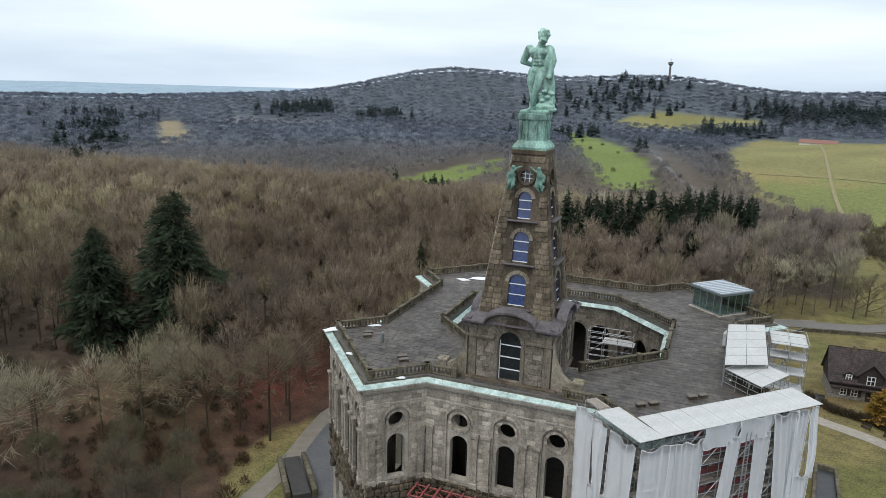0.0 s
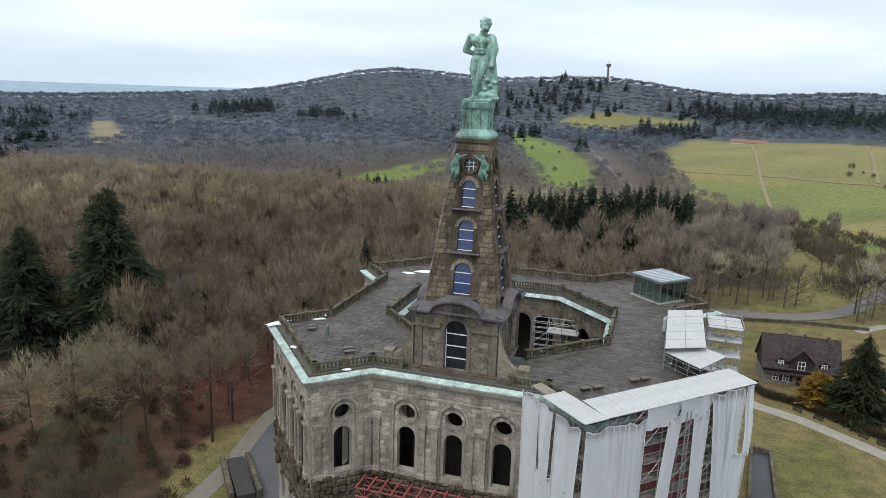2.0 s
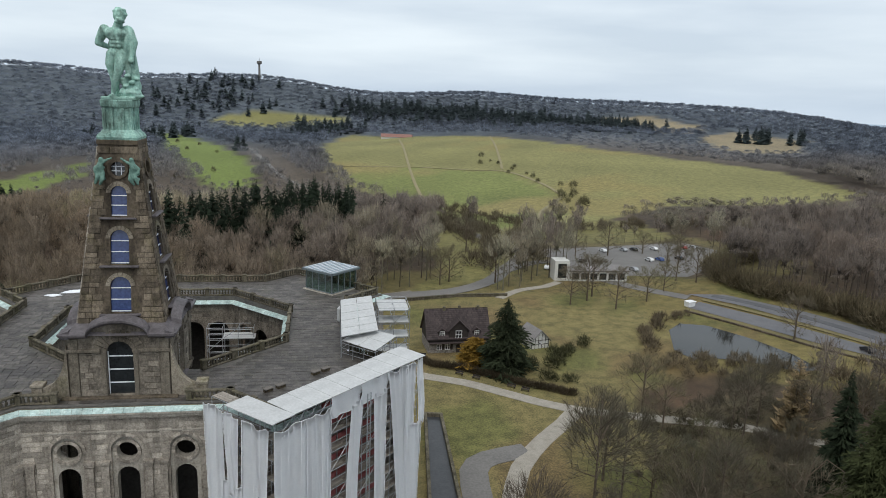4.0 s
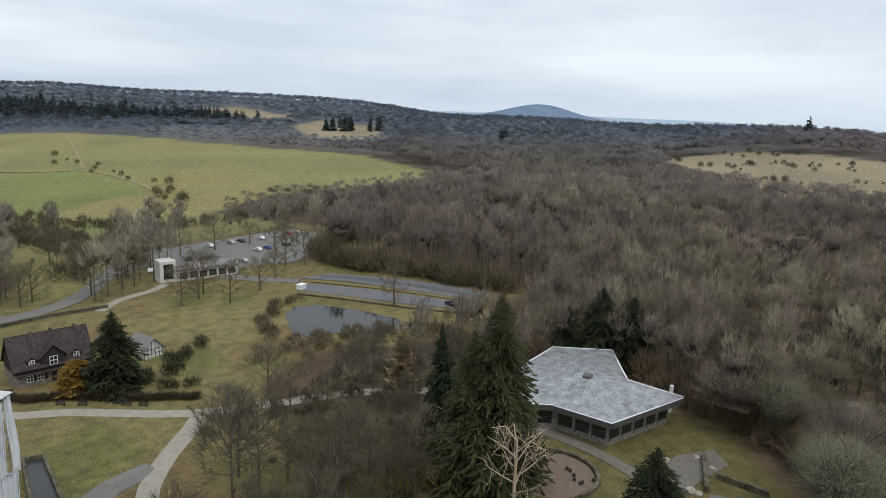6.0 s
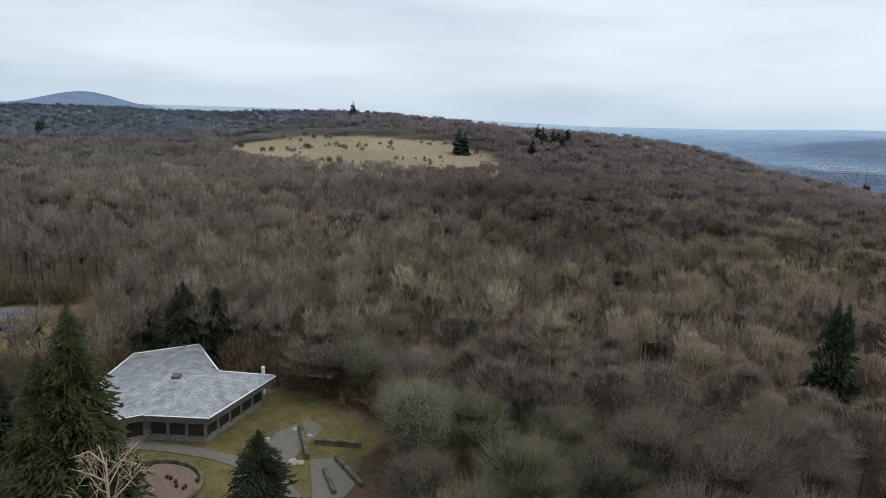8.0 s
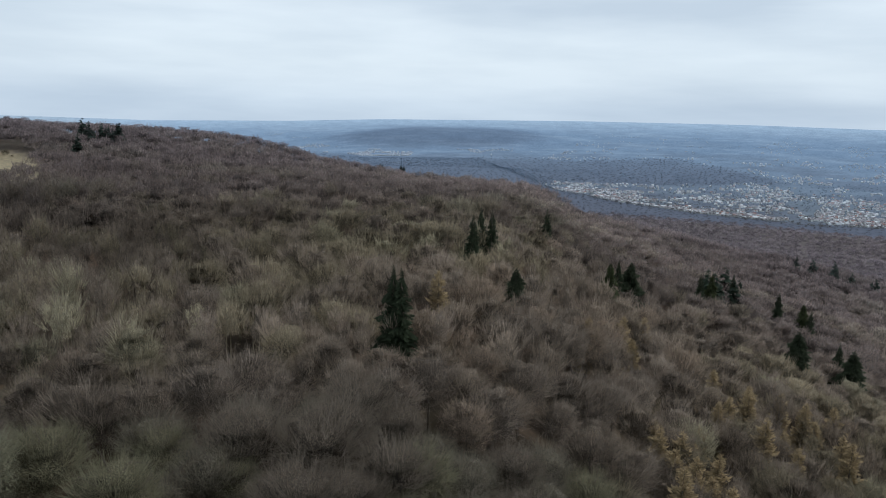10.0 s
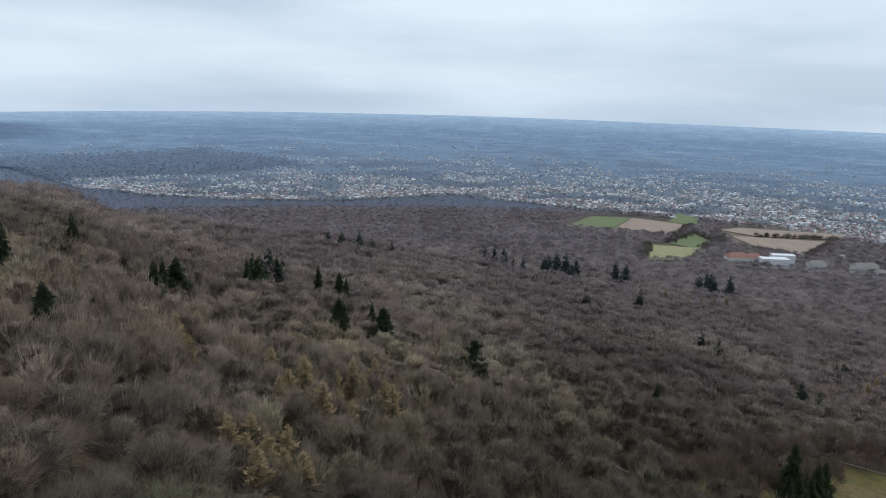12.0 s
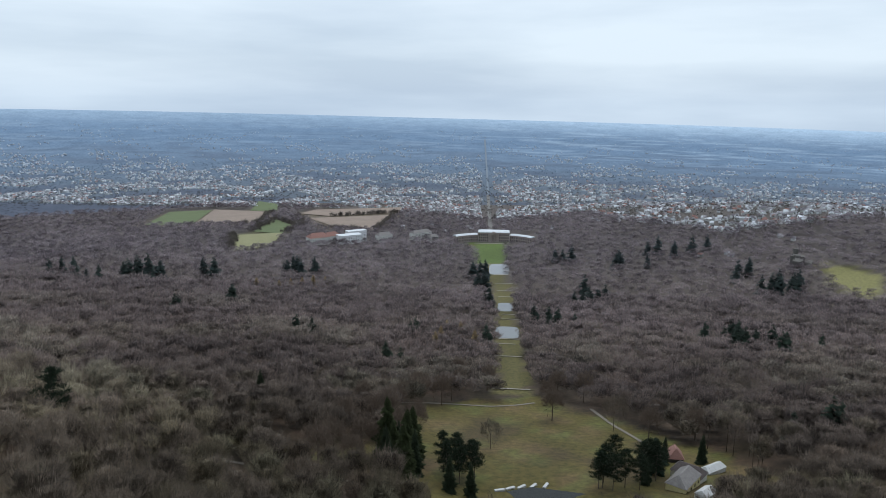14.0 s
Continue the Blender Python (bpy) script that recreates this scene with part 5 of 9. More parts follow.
for s in (0, 1):
    for t in (0.03, 0.35, 0.68, 0.97):
        v = A.lerp(B, s).lerp(D.lerp(C, s), t)
        part("post", beam(bmesh.new(), (v.x, v.y, DECK), v, 0.05), STEEL, canopy)
low = thing("stair_canopy", at_castle(0, 0), "low white sheeted canopy on scaffold tubes", "canopy")
Q = [Vector((21.3, -11.6, 35.0)), Vector((24.0, -7.6, 35.25)), Vector((27.9, -10.7, 35.1)), Vector((25.0, -15.0, 34.85))]
for i in range(2):
    for j in range(2):
        q = [Q[0].lerp(Q[3], (i + a) / 2).lerp(Q[1].lerp(Q[2], (i + a) / 2), (j + b) / 2) for a, b in ((0.01, 0.01), (0.99, 0.01), (0.99, 0.99), (0.01, 0.99))]
        part("roof_sheet", loft(bmesh.new(), [[v for v in q], [v + Vector((0, 0, 0.07)) for v in q]]), SHEET, low)
for a, b in zip(Q, Q[1:] + Q[:1]):
    for t in (0.0, 0.33, 0.66):
        v = a.lerp(b, t)
        part("post", beam(bmesh.new(), (v.x, v.y, DECK), v - Vector((0, 0, 0.02)), 0.045), STEEL, low)
    for z in (33.5, 34.1, 34.7):
        part("rail", beam(bmesh.new(), (a.x, a.y, z), (b.x, b.y, z), 0.035), STEEL, low)
stair = thing("stair_tower", at_castle(0, 0), "open tube scaffold stair tower with white landings", "scaffold")
frame_work(stair, Matrix.Translation((26.3, -2.2, 0)), [0, 2.1, 4.2], [0, 2.6, 5.2], [20, 22, 24, 26, 28, 30, 32, 34, 36], boards=False)
for z in (30, 32, 34, 35.6):
    part("landing", box(bmesh.new(), (26.4, -2.1, z), (30.4, -2.1 + (5.0 if z > 35 else 2.4), z + 0.08), 0.02), SHEET, stair)
part("cover", box(bmesh.new(), (21.0, 0.9, 33.0), (21.9, 1.9, 35.2), 0.3), SHEET, thing("wrapped_post", at_castle(0, 0), "post wrapped in white foil on the deck", "post"))

# glass pavilion
GLASS = bpy.data.materials.new("greenish_glass")
GLASS.use_nodes = True
gn, gl = GLASS.node_tree.nodes, GLASS.node_tree.links
clear_part, gloss_part, glass_mix = gn.new("ShaderNodeBsdfTransparent"), gn.new("ShaderNodeBsdfGlossy"), gn.new("ShaderNodeMixShader")
clear_part.inputs[0].default_value, gloss_part.inputs["Roughness"].default_value = (0.66, 0.8, 0.76, 1), 0.03
glass_mix.inputs[0].default_value = 0.2
gl.new(clear_part.outputs[0], glass_mix.inputs[1])
gl.new(gloss_part.outputs[0], glass_mix.inputs[2])
gl.new(glass_mix.outputs[0], gn["Material Output"].inputs["Surface"])
GREYMETAL = material("grey_frame", (0.12, 0.15, 0.16), (0.22, 0.25, 0.26), 1.5, 0.5, metal=0.4)
pav = thing("glass_pavilion", at_castle(20.4, 18.2, DECK, 8), "square glass pavilion with flat ribbed glass roof", "pavilion")
PW = 2.75
P = pose(0, 0, 0, 0, 0, -52)
part("floor_slab", box(bmesh.new(), (-PW - 0.4, -PW - 0.4, -0.02), (PW + 0.4, PW + 0.4, 0.15), 0.03, m=P), PALE, pav)
for k in range(4):
    m = P @ Matrix.Rotation(k * math.pi / 2, 4, "Z")
    for j in range(4):
        x = -PW + 2 * PW * j / 4
        part("pane", box(bmesh.new(), (x + 0.08, -PW, 0.2), (x + 2 * PW / 4 - 0.08, -PW + 0.03, 3.0), m=m), GLASS, pav)
        part("mullion", box(bmesh.new(), (x - 0.07, -PW - 0.06, 0.15), (x + 0.07, -PW + 0.1, 3.15), 0.02, m=m), GREYMETAL, pav)
    part("fascia", box(bmesh.new(), (-PW - 0.5, -PW - 0.5, 3.15), (PW + 0.5, -PW - 0.2, 3.5), 0.04, m=m), GREYMETAL, pav)
    part("bottom_rail", box(bmesh.new(), (-PW, -PW - 0.05, 0.15), (PW, -PW + 0.08, 0.3), 0.02, m=m), GREYMETAL, pav)
part("roof", box(bmesh.new(), (-PW - 0.3, -PW - 0.3, 3.3), (PW + 0.3, PW + 0.3, 3.5), 0.03, m=P), material("glass_roof", (0.4, 0.5, 0.56), (0.56, 0.66, 0.72), 1.0, 0.2, spec=0.6, through=0.55), pav)
for k in range(9):
    x = -PW + 2 * PW * k / 8
    part("roof_rib", box(bmesh.new(), (x - 0.06, -PW - 0.3, 3.5), (x + 0.06, PW + 0.3, 3.58), 0.01, m=P), WHITE_BAR, pav)

# small things on the deck
SILL = material("worn_sandstone", (0.1, 0.09, 0.08), (0.2, 0.18, 0.16), 0.9, 0.9, 0.3)
for u, n, a, w in ((-21.6, -14.6, 40, 1.4), (-21.2, -15.6, 40, 1.4), (-14.2, -20.0, 42, 1.5), (-13.6, -20.9, 42, 1.5), (18.3, -16.7, 40, 1.3), (19.4, -15.8, 40, 1.3), (13.5, -21.0, 40, 1.3), (14.7, -20.1, 40, 1.3)):
    t = thing("roof_vent", at_castle(u, n, 32.95, a), "small stone roof vent on the deck", "vent", "roof vents")
    part("vent_body", box(bmesh.new(), (-w / 2.6, -0.25, 0), (w / 2.6, 0.25, 0.32), 0.05), DARKSTONE, t)
    part("vent_cap", box(bmesh.new(), (-w / 2.4, -0.32, 0.32), (w / 2.4, 0.32, 0.44), 0.04), SILL, t)
t = thing("vent_pipe", at_castle(-18.6, -16.4, 32.95), "short grey metal vent pipe on the deck", "pipe")
part("pipe", beam(bmesh.new(), (0, 0, 0), (0, 0, 1.2), 0.18, sides=10), GREYMETAL, t)
part("pipe_cap", beam(bmesh.new(), (0, 0, 1.25), (0, 0, 1.5), 0.26, 0.1, sides=10), GREYMETAL, t)


def snow_patch(u, n, w, d, turn, seed):
    r = random.Random(seed)
    outline = [(w * math.cos(a) * r.uniform(0.6, 1.1), d * math.sin(a) * r.uniform(0.6, 1.1)) for a in np.linspace(0, 6.283, 16, endpoint=False)]
    bm = loft(bmesh.new(), [[(x * k, y * k, z) for x, y in outline] for k, z in ((1, 0), (0.93, 0.08), (0.6, 0.14))])
    ob = part("snow_patch", bm, SNOW, None, smooth_shade=True)
    ob.matrix_world = at_castle(u, n, 32.99, turn)
    tagged(ob, "thin patch of old snow on the roof deck", "snow", "snow patches")


for k, row in enumerate([(-26.2, -14.8, 0.7, 2.2, -40), (-16.8, 17.4, 2.6, 1.1, 20), (-19.5, 15.2, 1.2, 0.7, 0), (-20.4, -21.6, 0.6, 0.4, 0), (-11.8, -25.3, 0.6, 0.35, 30), (-22.9, -11.6, 1.6, 0.5, 25), (22.4, -9.6, 0.5, 0.4, 0)]):
    snow_patch(*row, k)

# red trestle in front of the wall
truss = thing("girder_trestle", CASTLE_POSE, "red lattice steel trestle in front of the castle wall", "trestle")
for k, y in enumerate((-1.3, -3.6)):
    bm = bmesh.new()
    for z in (18.9, 19.9):
        beam(bm, (-0.5, y, z), (16, y, z), 0.09)
    for j in range(14):
        beam(bm, (-0.5 + 1.18 * j, y, 18.9 if j % 2 else 19.9), (0.68 + 1.18 * j, y, 19.9 if j % 2 else 18.9), 0.06, sides=5)
    part("girder", bm, RED_STEEL, truss).matrix_local = along(OUTER[0], OUTER[1])
for j in range(12):
    part("cross_beam", box(bmesh.new(), (-0.4 + 1.4 * j, -3.9, 19.95), (-0.2 + 1.4 * j, -1.0, 20.15), 0.02), RED_STEEL, truss).matrix_local = along(OUTER[0], OUTER[1])
for x in (-0.3, 3.5, 7.5, 11.5, 15.5):
    for y in (-1.3, -3.6):
        part("column", beam(bmesh.new(), (x, y, 0), (x, y, 18.9), 0.1), RED_STEEL, truss).matrix_local = along(OUTER[0], OUTER[1])
        part("diagonal", beam(bmesh.new(), (x, -1.3, 12 + 3 * (y < -2)), (x + 0.3, -3.6, 18.6), 0.06), RED_STEEL, truss).matrix_local = along(OUTER[0], OUTER[1])

# scaffold work inside the court
inside_work = thing("scaffold", at_castle(0, 0), "light tube scaffold with a white platform in the courtyard", "scaffold")
frame_work(inside_work, Matrix.Translation((2.6, 9.4, 0)), [0, 2.2, 4.4, 6.6], [0, 2.2], [18, 20, 22, 24, 26, 28, 29.6], tube=0.06, boards=False)
part("platform", box(bmesh.new(), (4.8, 9.2, 28.0), (9.4, 11.8, 28.15), 0.02), SHEET, inside_work)

# ---- paths, roads, water ----
GRAVEL = material("pale_gravel", (0.22, 0.2, 0.165), (0.38, 0.35, 0.3), 0.6, 0.95, 0.2, fine=14)
ASPHALT = material("asphalt", (0.07, 0.072, 0.078), (0.13, 0.13, 0.135), 0.15, 0.85, 0.1, fine=20)
WORN = material("worn_asphalt", (0.118, 0.112, 0.105), (0.195, 0.186, 0.174), 0.12, 0.8, 0.1, fine=20)
WATER = material("pond_water", (0.012, 0.014, 0.013), (0.024, 0.027, 0.024), 0.3, 0.04, spec=0.22)


def strip(name, points, width, mat, label, category, lift=0.09):
    """A path laid on the ground."""
    rows = ramp_on(points, width)
    bm = bmesh.new()
    vs = []
    for a, b in rows:
        row = []
        for t in (0, 0.33, 0.67, 1):
            p = a.lerp(b, t)
            row.append(bm.verts.new((p.x, p.y, float(land(p.x, p.y)) + lift + (0.0 if t in (0, 1) else 0.05))))
        vs.append(row)
    for r0, r1 in zip(vs, vs[1:]):
        for i in range(3):
            bm.faces.new((r0[i], r0[i + 1], r1[i + 1], r1[i]))
    bmesh.ops.recalc_face_normals(bm, faces=bm.faces[:])
    bmesh.ops.solidify(bm, geom=bm.faces[:], thickness=0.12)
    ob = part(name, bm, mat, None)
    CLEAR_LINES.append((points, width / 2 + 1.5))
    return tagged(ob, label, category, kind="structure")


def area(name, poly, mat, label, category, lift=0.1, level=None):
    bm = bmesh.new()
    edges = []
    vs = [bm.verts.new((x, y, (float(land(x, y)) if level is None else level) + lift)) for x, y in poly]
    edges = [bm.edges.new((vs[i], vs[(i + 1) % len(vs)])) for i in range(len(vs))]
    bmesh.ops.triangle_fill(bm, edges=edges, use_beauty=True)
    if level is None:
        bmesh.ops.subdivide_edges(bm, edges=bm.edges[:], cuts=5, use_grid_fill=True)
        for v in bm.verts:
            v.co.z = float(land(v.co.x, v.co.y)) + lift
    bmesh.ops.recalc_face_normals(bm, faces=bm.faces[:])
    for f in bm.faces:
        if f.normal.z < 0:
            f.normal_flip()
    return tagged(part(name, bm, mat, None), label, category, kind="structure")


DRIVE = material("drive_gravel", (0.14, 0.125, 0.102), (0.24, 0.215, 0.18), 0.6, 0.95, 0.2, fine=14)
TRACK = material("worn_grass_track", (0.19, 0.165, 0.085), (0.28, 0.245, 0.14), 0.2, 0.95, fine=12)
strip("path", [(60, 152), (74, 140), (80, 131), (86, 124), (92, 113), (98, 103), (111, 91), (124, 80), (136, 62)], 3.4, GRAVEL, "pale gravel footpath along the hedge", "path")
strip("path", [(100, 102), (93, 98), (84, 94), (74, 88), (66, 80), (52, 66), (38, 54)], 3.6, GRAVEL, "pale gravel footpath across the lawn", "path", 0.11)
strip("path", [(79, 92.5), (71, 93.5), (66, 91), (61, 82), (54, 70)], 5.0, WORN, "grey asphalt path beside the sunken court", "path", 0.1)
pit = thing("sunken_court", pose(0, 0, 0), "narrow sunken court with wet black floor and mossy walls", "court")
PIT = [(69.2, 113.0), (71.8, 111.2), (57.5, 82.0), (53.8, 85.5)]
for (x0, y0), (x1, y1) in zip(PIT, PIT[1:] + PIT[:1]):
    part("court_wall", box(bmesh.new(), (-0.3, -0.3, -1), (length((x0, y0), (x1, y1)) + 0.3, 0.3, 1.1), 0.08), MOSSY, pit).matrix_local = along((x0, y0), (x1, y1), float(land(x0, y0)))
court_floor = area("court_floor", PIT, material("wet_black_floor", (0.03, 0.032, 0.035), (0.06, 0.062, 0.066), 0.4, 0.35, 0.1), "wet black floor of the sunken court", "floor", 0.3)
strip("path", [(-45, 72), (-31, 93), (-26, 104), (-23.5, 112), (-21, 124), (-17, 134), (-4, 146), (14, 150), (34, 150), (52, 152), (62, 158), (84, 190), (112, 194)], 3.6, DRIVE, "pale gravel drive past the castle", "path", 0.08)
strip("road", [(84, 186), (100, 192), (124, 189), (142, 194), (158, 206), (191, 237), (204, 283), (235, 367), (262, 460), (272, 530), (262, 640), (265, 757), (290, 900), (317, 1058)], 6.0, WORN, "worn grey asphalt country road", "road")
for pts in ([(690, 1278), (560, 1020), (436, 777), (365, 635), (302, 503)], [(349, 802), (417, 737), (452, 660), (470, 617), (440, 520), (405, 451)], [(735, 1020), (610, 830), (480, 639)], [(405, 451), (340, 400), (285, 338)]):
    strip("path", pts, 3.2, TRACK, "pale worn track across the meadow", "path", 0.35)
strip("path", [(134, 176), (146, 181), (157, 181), (166, 184)], 3.0, GRAVEL, "pale gravel footpath", "path", 0.12)
strip("path", [(158, 206), (178, 214), (198, 212)], 6.0, WORN, "worn asphalt car park entry", "road", 0.13)
area("car_park", [(196, 240), (282, 226), (276, 186), (218, 170), (186, 186)], WORN, "worn grey asphalt car park", "car park")
LOT = material("car_lot_asphalt", (0.1, 0.1, 0.106), (0.165, 0.165, 0.172), 0.2, 0.7, 0.1, fine=20)
area("parking_lane", [(184, 142), (187, 125), (190, 103), (195, 86), (202, 84), (200, 105), (198, 125), (193, 145)], LOT, "grey asphalt parking lane above the pond", "road", 0.14)
area("parking_lane", [(197, 153), (203, 135), (205, 108), (206, 86), (216, 86), (218, 104), (216, 124), (209, 147)], LOT, "grey asphalt parking lane below the wood", "road", 0.14)
strip("road", [(182, 196), (186, 170), (194, 150)], 6.0, WORN, "asphalt lane down to the parking lanes", "road", 0.12)
strip("road", [(204, 148), (209, 132), (211, 108), (210, 87)], 3.4, ASPHALT, "dark driving lane between the bays", "road", 0.2)
VERGE = material("rough_verge", (0.12, 0.1, 0.045), (0.2, 0.17, 0.08), 0.5, 0.95)
for pts in ([(196, 146), (200.5, 126), (203, 106), (204, 85)], [(182, 141), (185.5, 122), (188, 101), (193, 84)]):
    strip("bank", pts, 2.4, VERGE, "narrow grass verge beside the parking lanes", "verge", 0.3)
for (x0, y0), (x1, y1) in (((180, 140), (183.5, 121)), ((183.5, 121), (186, 101)), ((186, 101), (190, 84))):
    t = thing("retaining_wall", along((x0, y0), (x1, y1), float(land(x0, y0))), "dark stone retaining wall above the pond", "wall", "walls above the pond")
    part("wall_run", box(bmesh.new(), (0, -0.3, -0.6), (length((x0, y0), (x1, y1)), 0.3, 0.5), 0.06), DARKSTONE, t)
POND = [(160, 129), (168, 132), (174, 127), (176, 114), (175, 100), (171, 90), (165, 92), (160, 101), (153, 108), (147, 110), (148, 117), (154, 123)]
# bright sky reflection of the axis ponds, put into a pale base colour
PALE_WATER = material("sky_pale_water", (0.16, 0.17, 0.17), (0.2, 0.21, 0.21), 0.3, 0.03, spec=0.5)
area("pond", POND, WATER, "dark still pond with a reflecting surface", "pond", 0.12, 0.0)
BASIN = [(-96, -236), (-112, -244), (-128, -250), (-143, -249), (-156, -240), (-166, -233), (-160, -210), (-130, -200), (-100, -212)]
level = float(land(-136, -246)) + 0.2
area("basin", BASIN, WATER, "dark pond at the foot of the cascade", "pond", 0.15, level)
for k in range(5):
    x, y = -128 - 5.5 * k, -251.5 + (0.6 * k - 0.8) ** 2 * 0.9
    t = thing("stone_step", pose(x, y, float(land(x, y)), 0, 0, -8 + 12 * k), "pale stone step at the edge of the pond", "step", "steps of the pond")
    part("step_block", box(bmesh.new(), (-2.3, -0.7, -0.2), (2.3, 0.7, 0.75), 0.08), SHEET, t)


def upon(poly, lift):
    """A level for a sheet of water that clears the ground under it."""
    return max(float(land(x, y)) for x, y in poly) + lift


for cx, cy, w, d in ((-338, -655, 13, 20), (-411, -804, 10, 20), (-548, -1100, 18, 42)):
    poly = []
    for a in np.linspace(0, 6.283, 20, endpoint=False):
        du, dn = d * math.copysign(abs(math.cos(a)) ** 0.45, math.cos(a)), w * math.copysign(abs(math.sin(a)) ** 0.45, math.sin(a))
        poly.append((cx + EAST[0] * du + NORTH[0] * dn, cy + EAST[1] * du + NORTH[1] * dn))
    area("pond", poly, PALE_WATER, "pale reflecting pond on the park axis", "pond", 0.1, upon(poly, 0.05))
for (x0, y0), half in (((-286, -556), 22), ((-312, -610), 16), ((-330, -630), 20), ((-383, -735), 16), ((-395, -765), 12), ((-455, -880), 22), ((-475, -925), 22), ((-500, -985), 20), ((-535, -1060), 22), ((-572, -1155), 24), ((-232, -440), 20)):
    strip("path", [(x0 + NORTH[0] * half * 0.7, y0 + NORTH[1] * half * 0.7), (x0 + 2, y0 - 2), (x0 - NORTH[0] * half * 0.7, y0 - NORTH[1] * half * 0.7)], 2.6, GRAVEL, "pale path across the park axis", "path", 0.5)
strip("path", [(-256, -372), (-246, -335), (-239, -300), (-232, -270)], 2.4, DRIVE, "pale path through the park meadow", "path", 0.2)
strip("path", [(-130, -404), (-160, -404), (-206, -396), (-228, -398)], 2.4, DRIVE, "pale path along the wood", "path", 0.2)
PLOUGHED = material("ploughed_field", (0.2, 0.155, 0.125), (0.3, 0.24, 0.195), 0.02, 0.95, fine=12)
WINTER_CROP = material("winter_crop", (0.095, 0.125, 0.055), (0.14, 0.165, 0.08), 0.02, 0.95, fine=12)
STUBBLE = material("pale_stubble", (0.19, 0.19, 0.095), (0.27, 0.255, 0.14), 0.02, 0.95, fine=12)
for poly, mat, words in (([(45, -1955), (-19, -2237), (-138, -2221), (-64, -1882)], WINTER_CROP, "green field of winter crop below the town"), ([(-69, -1880), (-146, -2234), (-297, -2082), (-214, -1805)], PLOUGHED, "brown ploughed field below the town"),
                         ([(-242, -2147), (-299, -2401), (-346, -2294), (-312, -2082)], WINTER_CROP, "small green field at the edge of the town"), ([(-193, -1678), (-281, -1917), (-306, -1763), (-254, -1634)], WINTER_CROP, "green meadow between bushes"),
                         ([(-119, -1366), (-152, -1620), (-257, -1655), (-201, -1446)], STUBBLE, "pale yellow-green meadow beside the clinic"), ([(-363, -2032), (-433, -2116), (-708, -2118), (-660, -2010), (-440, -1960)], PLOUGHED, "narrow brown ploughed field behind the clinic"), ([(-372, -1930), (-440, -1935), (-610, -1950), (-489, -1690), (-400, -1760)], PLOUGHED, "brown ploughed field behind the clinic")):
    area("field", poly, mat, words, "field", 1.6)
strip("path", [(0, -290), (-34, -273), (-55, -261), (-80, -249)], 2.4, DRIVE, "pale lane through the wood", "path", 0.2)
bank = [(-735, -1530), (-782, -1626), (-903, -1888), (-1010, -2118), (-1110, -2335)]
strip("road", bank, 11, WORN, "long straight avenue into the town", "road", 1.6)
far_lane = [(-1110, -2335), (-1240, -2615), (-1366, -2887), (-1579, -3355), (-1695, -3613), (-1778, -3799)]
# the far stretch of the avenue has haze in its base colour
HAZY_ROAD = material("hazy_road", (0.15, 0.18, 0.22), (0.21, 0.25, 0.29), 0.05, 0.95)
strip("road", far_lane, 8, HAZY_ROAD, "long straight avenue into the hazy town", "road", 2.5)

# low wall and stairs by the castle
t = thing("garden_wall", pose(0, 0, 0), "low mossy stone wall along the drive", "wall")
for (x0, y0), (x1, y1) in (((104, 186), (122, 183)), ((122, 183), (138, 177)), ((96, 180), (104, 186))):
    n = length((x0, y0), (x1, y1))
    bm = bmesh.new()
    k = int(n / 1.1)
    for j in range(k):
        box(bm, (n * j / k, -0.3, -0.3), (n * (j + 1) / k - 0.02, 0.3, 0.85 + rs.uniform(-0.06, 0.06)), 0.04)
    box(bm, (0, -0.4, 0.85), (n, 0.4, 1.05), 0.04)
    part("wall_run", bm, MOSSY, t).matrix_local = along((x0, y0), (x1, y1), float(land(x0, y0)))
area("forecourt", [(-25, 113), (-19, 96), (-14, 86), (-9, 92), (-11, 106), (-15, 118), (-19, 126)], ASPHALT, "wet dark paving beside the castle", "pavement", 0.1)
TREAD = material("dark_wet_steps", (0.03, 0.029, 0.028), (0.07, 0.066, 0.062), 1.0, 0.6)
t = thing("stone_stair", pose(-21.5, 106, 0, 0, 0, -72), "long dark stone stair with hedge-topped walls", "stairs")
for k in range(22):
    part("step", box(bmesh.new(), (-7 + 0.62 * k, -1.4, 0.0), (-6.36 + 0.62 * k, 1.4, 0.2 + 0.05 * k), 0.03), TREAD, t)
for y in (-2.1, 2.1):
    bm = bmesh.new()
    for k in range(11):
        box(bm, (-7 + 1.25 * k, y - 0.4, -0.2), (-5.8 + 1.25 * k, y + 0.4, 0.9 + 0.1 * k + rs.uniform(-0.1, 0.1)), 0.1)
    part("stair_wall", bm, MOSSY, t)

# ---- cottage ----
SLATES = material("dark_slates", (0.028, 0.022, 0.022), (0.07, 0.052, 0.05), 0.8, 0.75, 0.3, random_by="island", vary=0.3)
TIMBER = material("dark_tarred_boards", (0.025, 0.021, 0.02), (0.055, 0.045, 0.04), 1.2, 0.85, 0.3)
RUBBLE = material("rubble_stone", (0.1, 0.09, 0.08), (0.36, 0.33, 0.3), 1.6, 0.95, 0.4, fine=3, mix=0.6)
WHITE = material("white_paint", (0.66, 0.67, 0.68), (0.8, 0.8, 0.8), 1.5, 0.6)
PLASTER = material("pale_plaster", (0.5, 0.5, 0.47), (0.68, 0.67, 0.63), 0.8, 0.9)
ROOFGREY = material("weathered_tiles", (0.14, 0.13, 0.125), (0.26, 0.245, 0.235), 0.7, 0.85, 0.2)


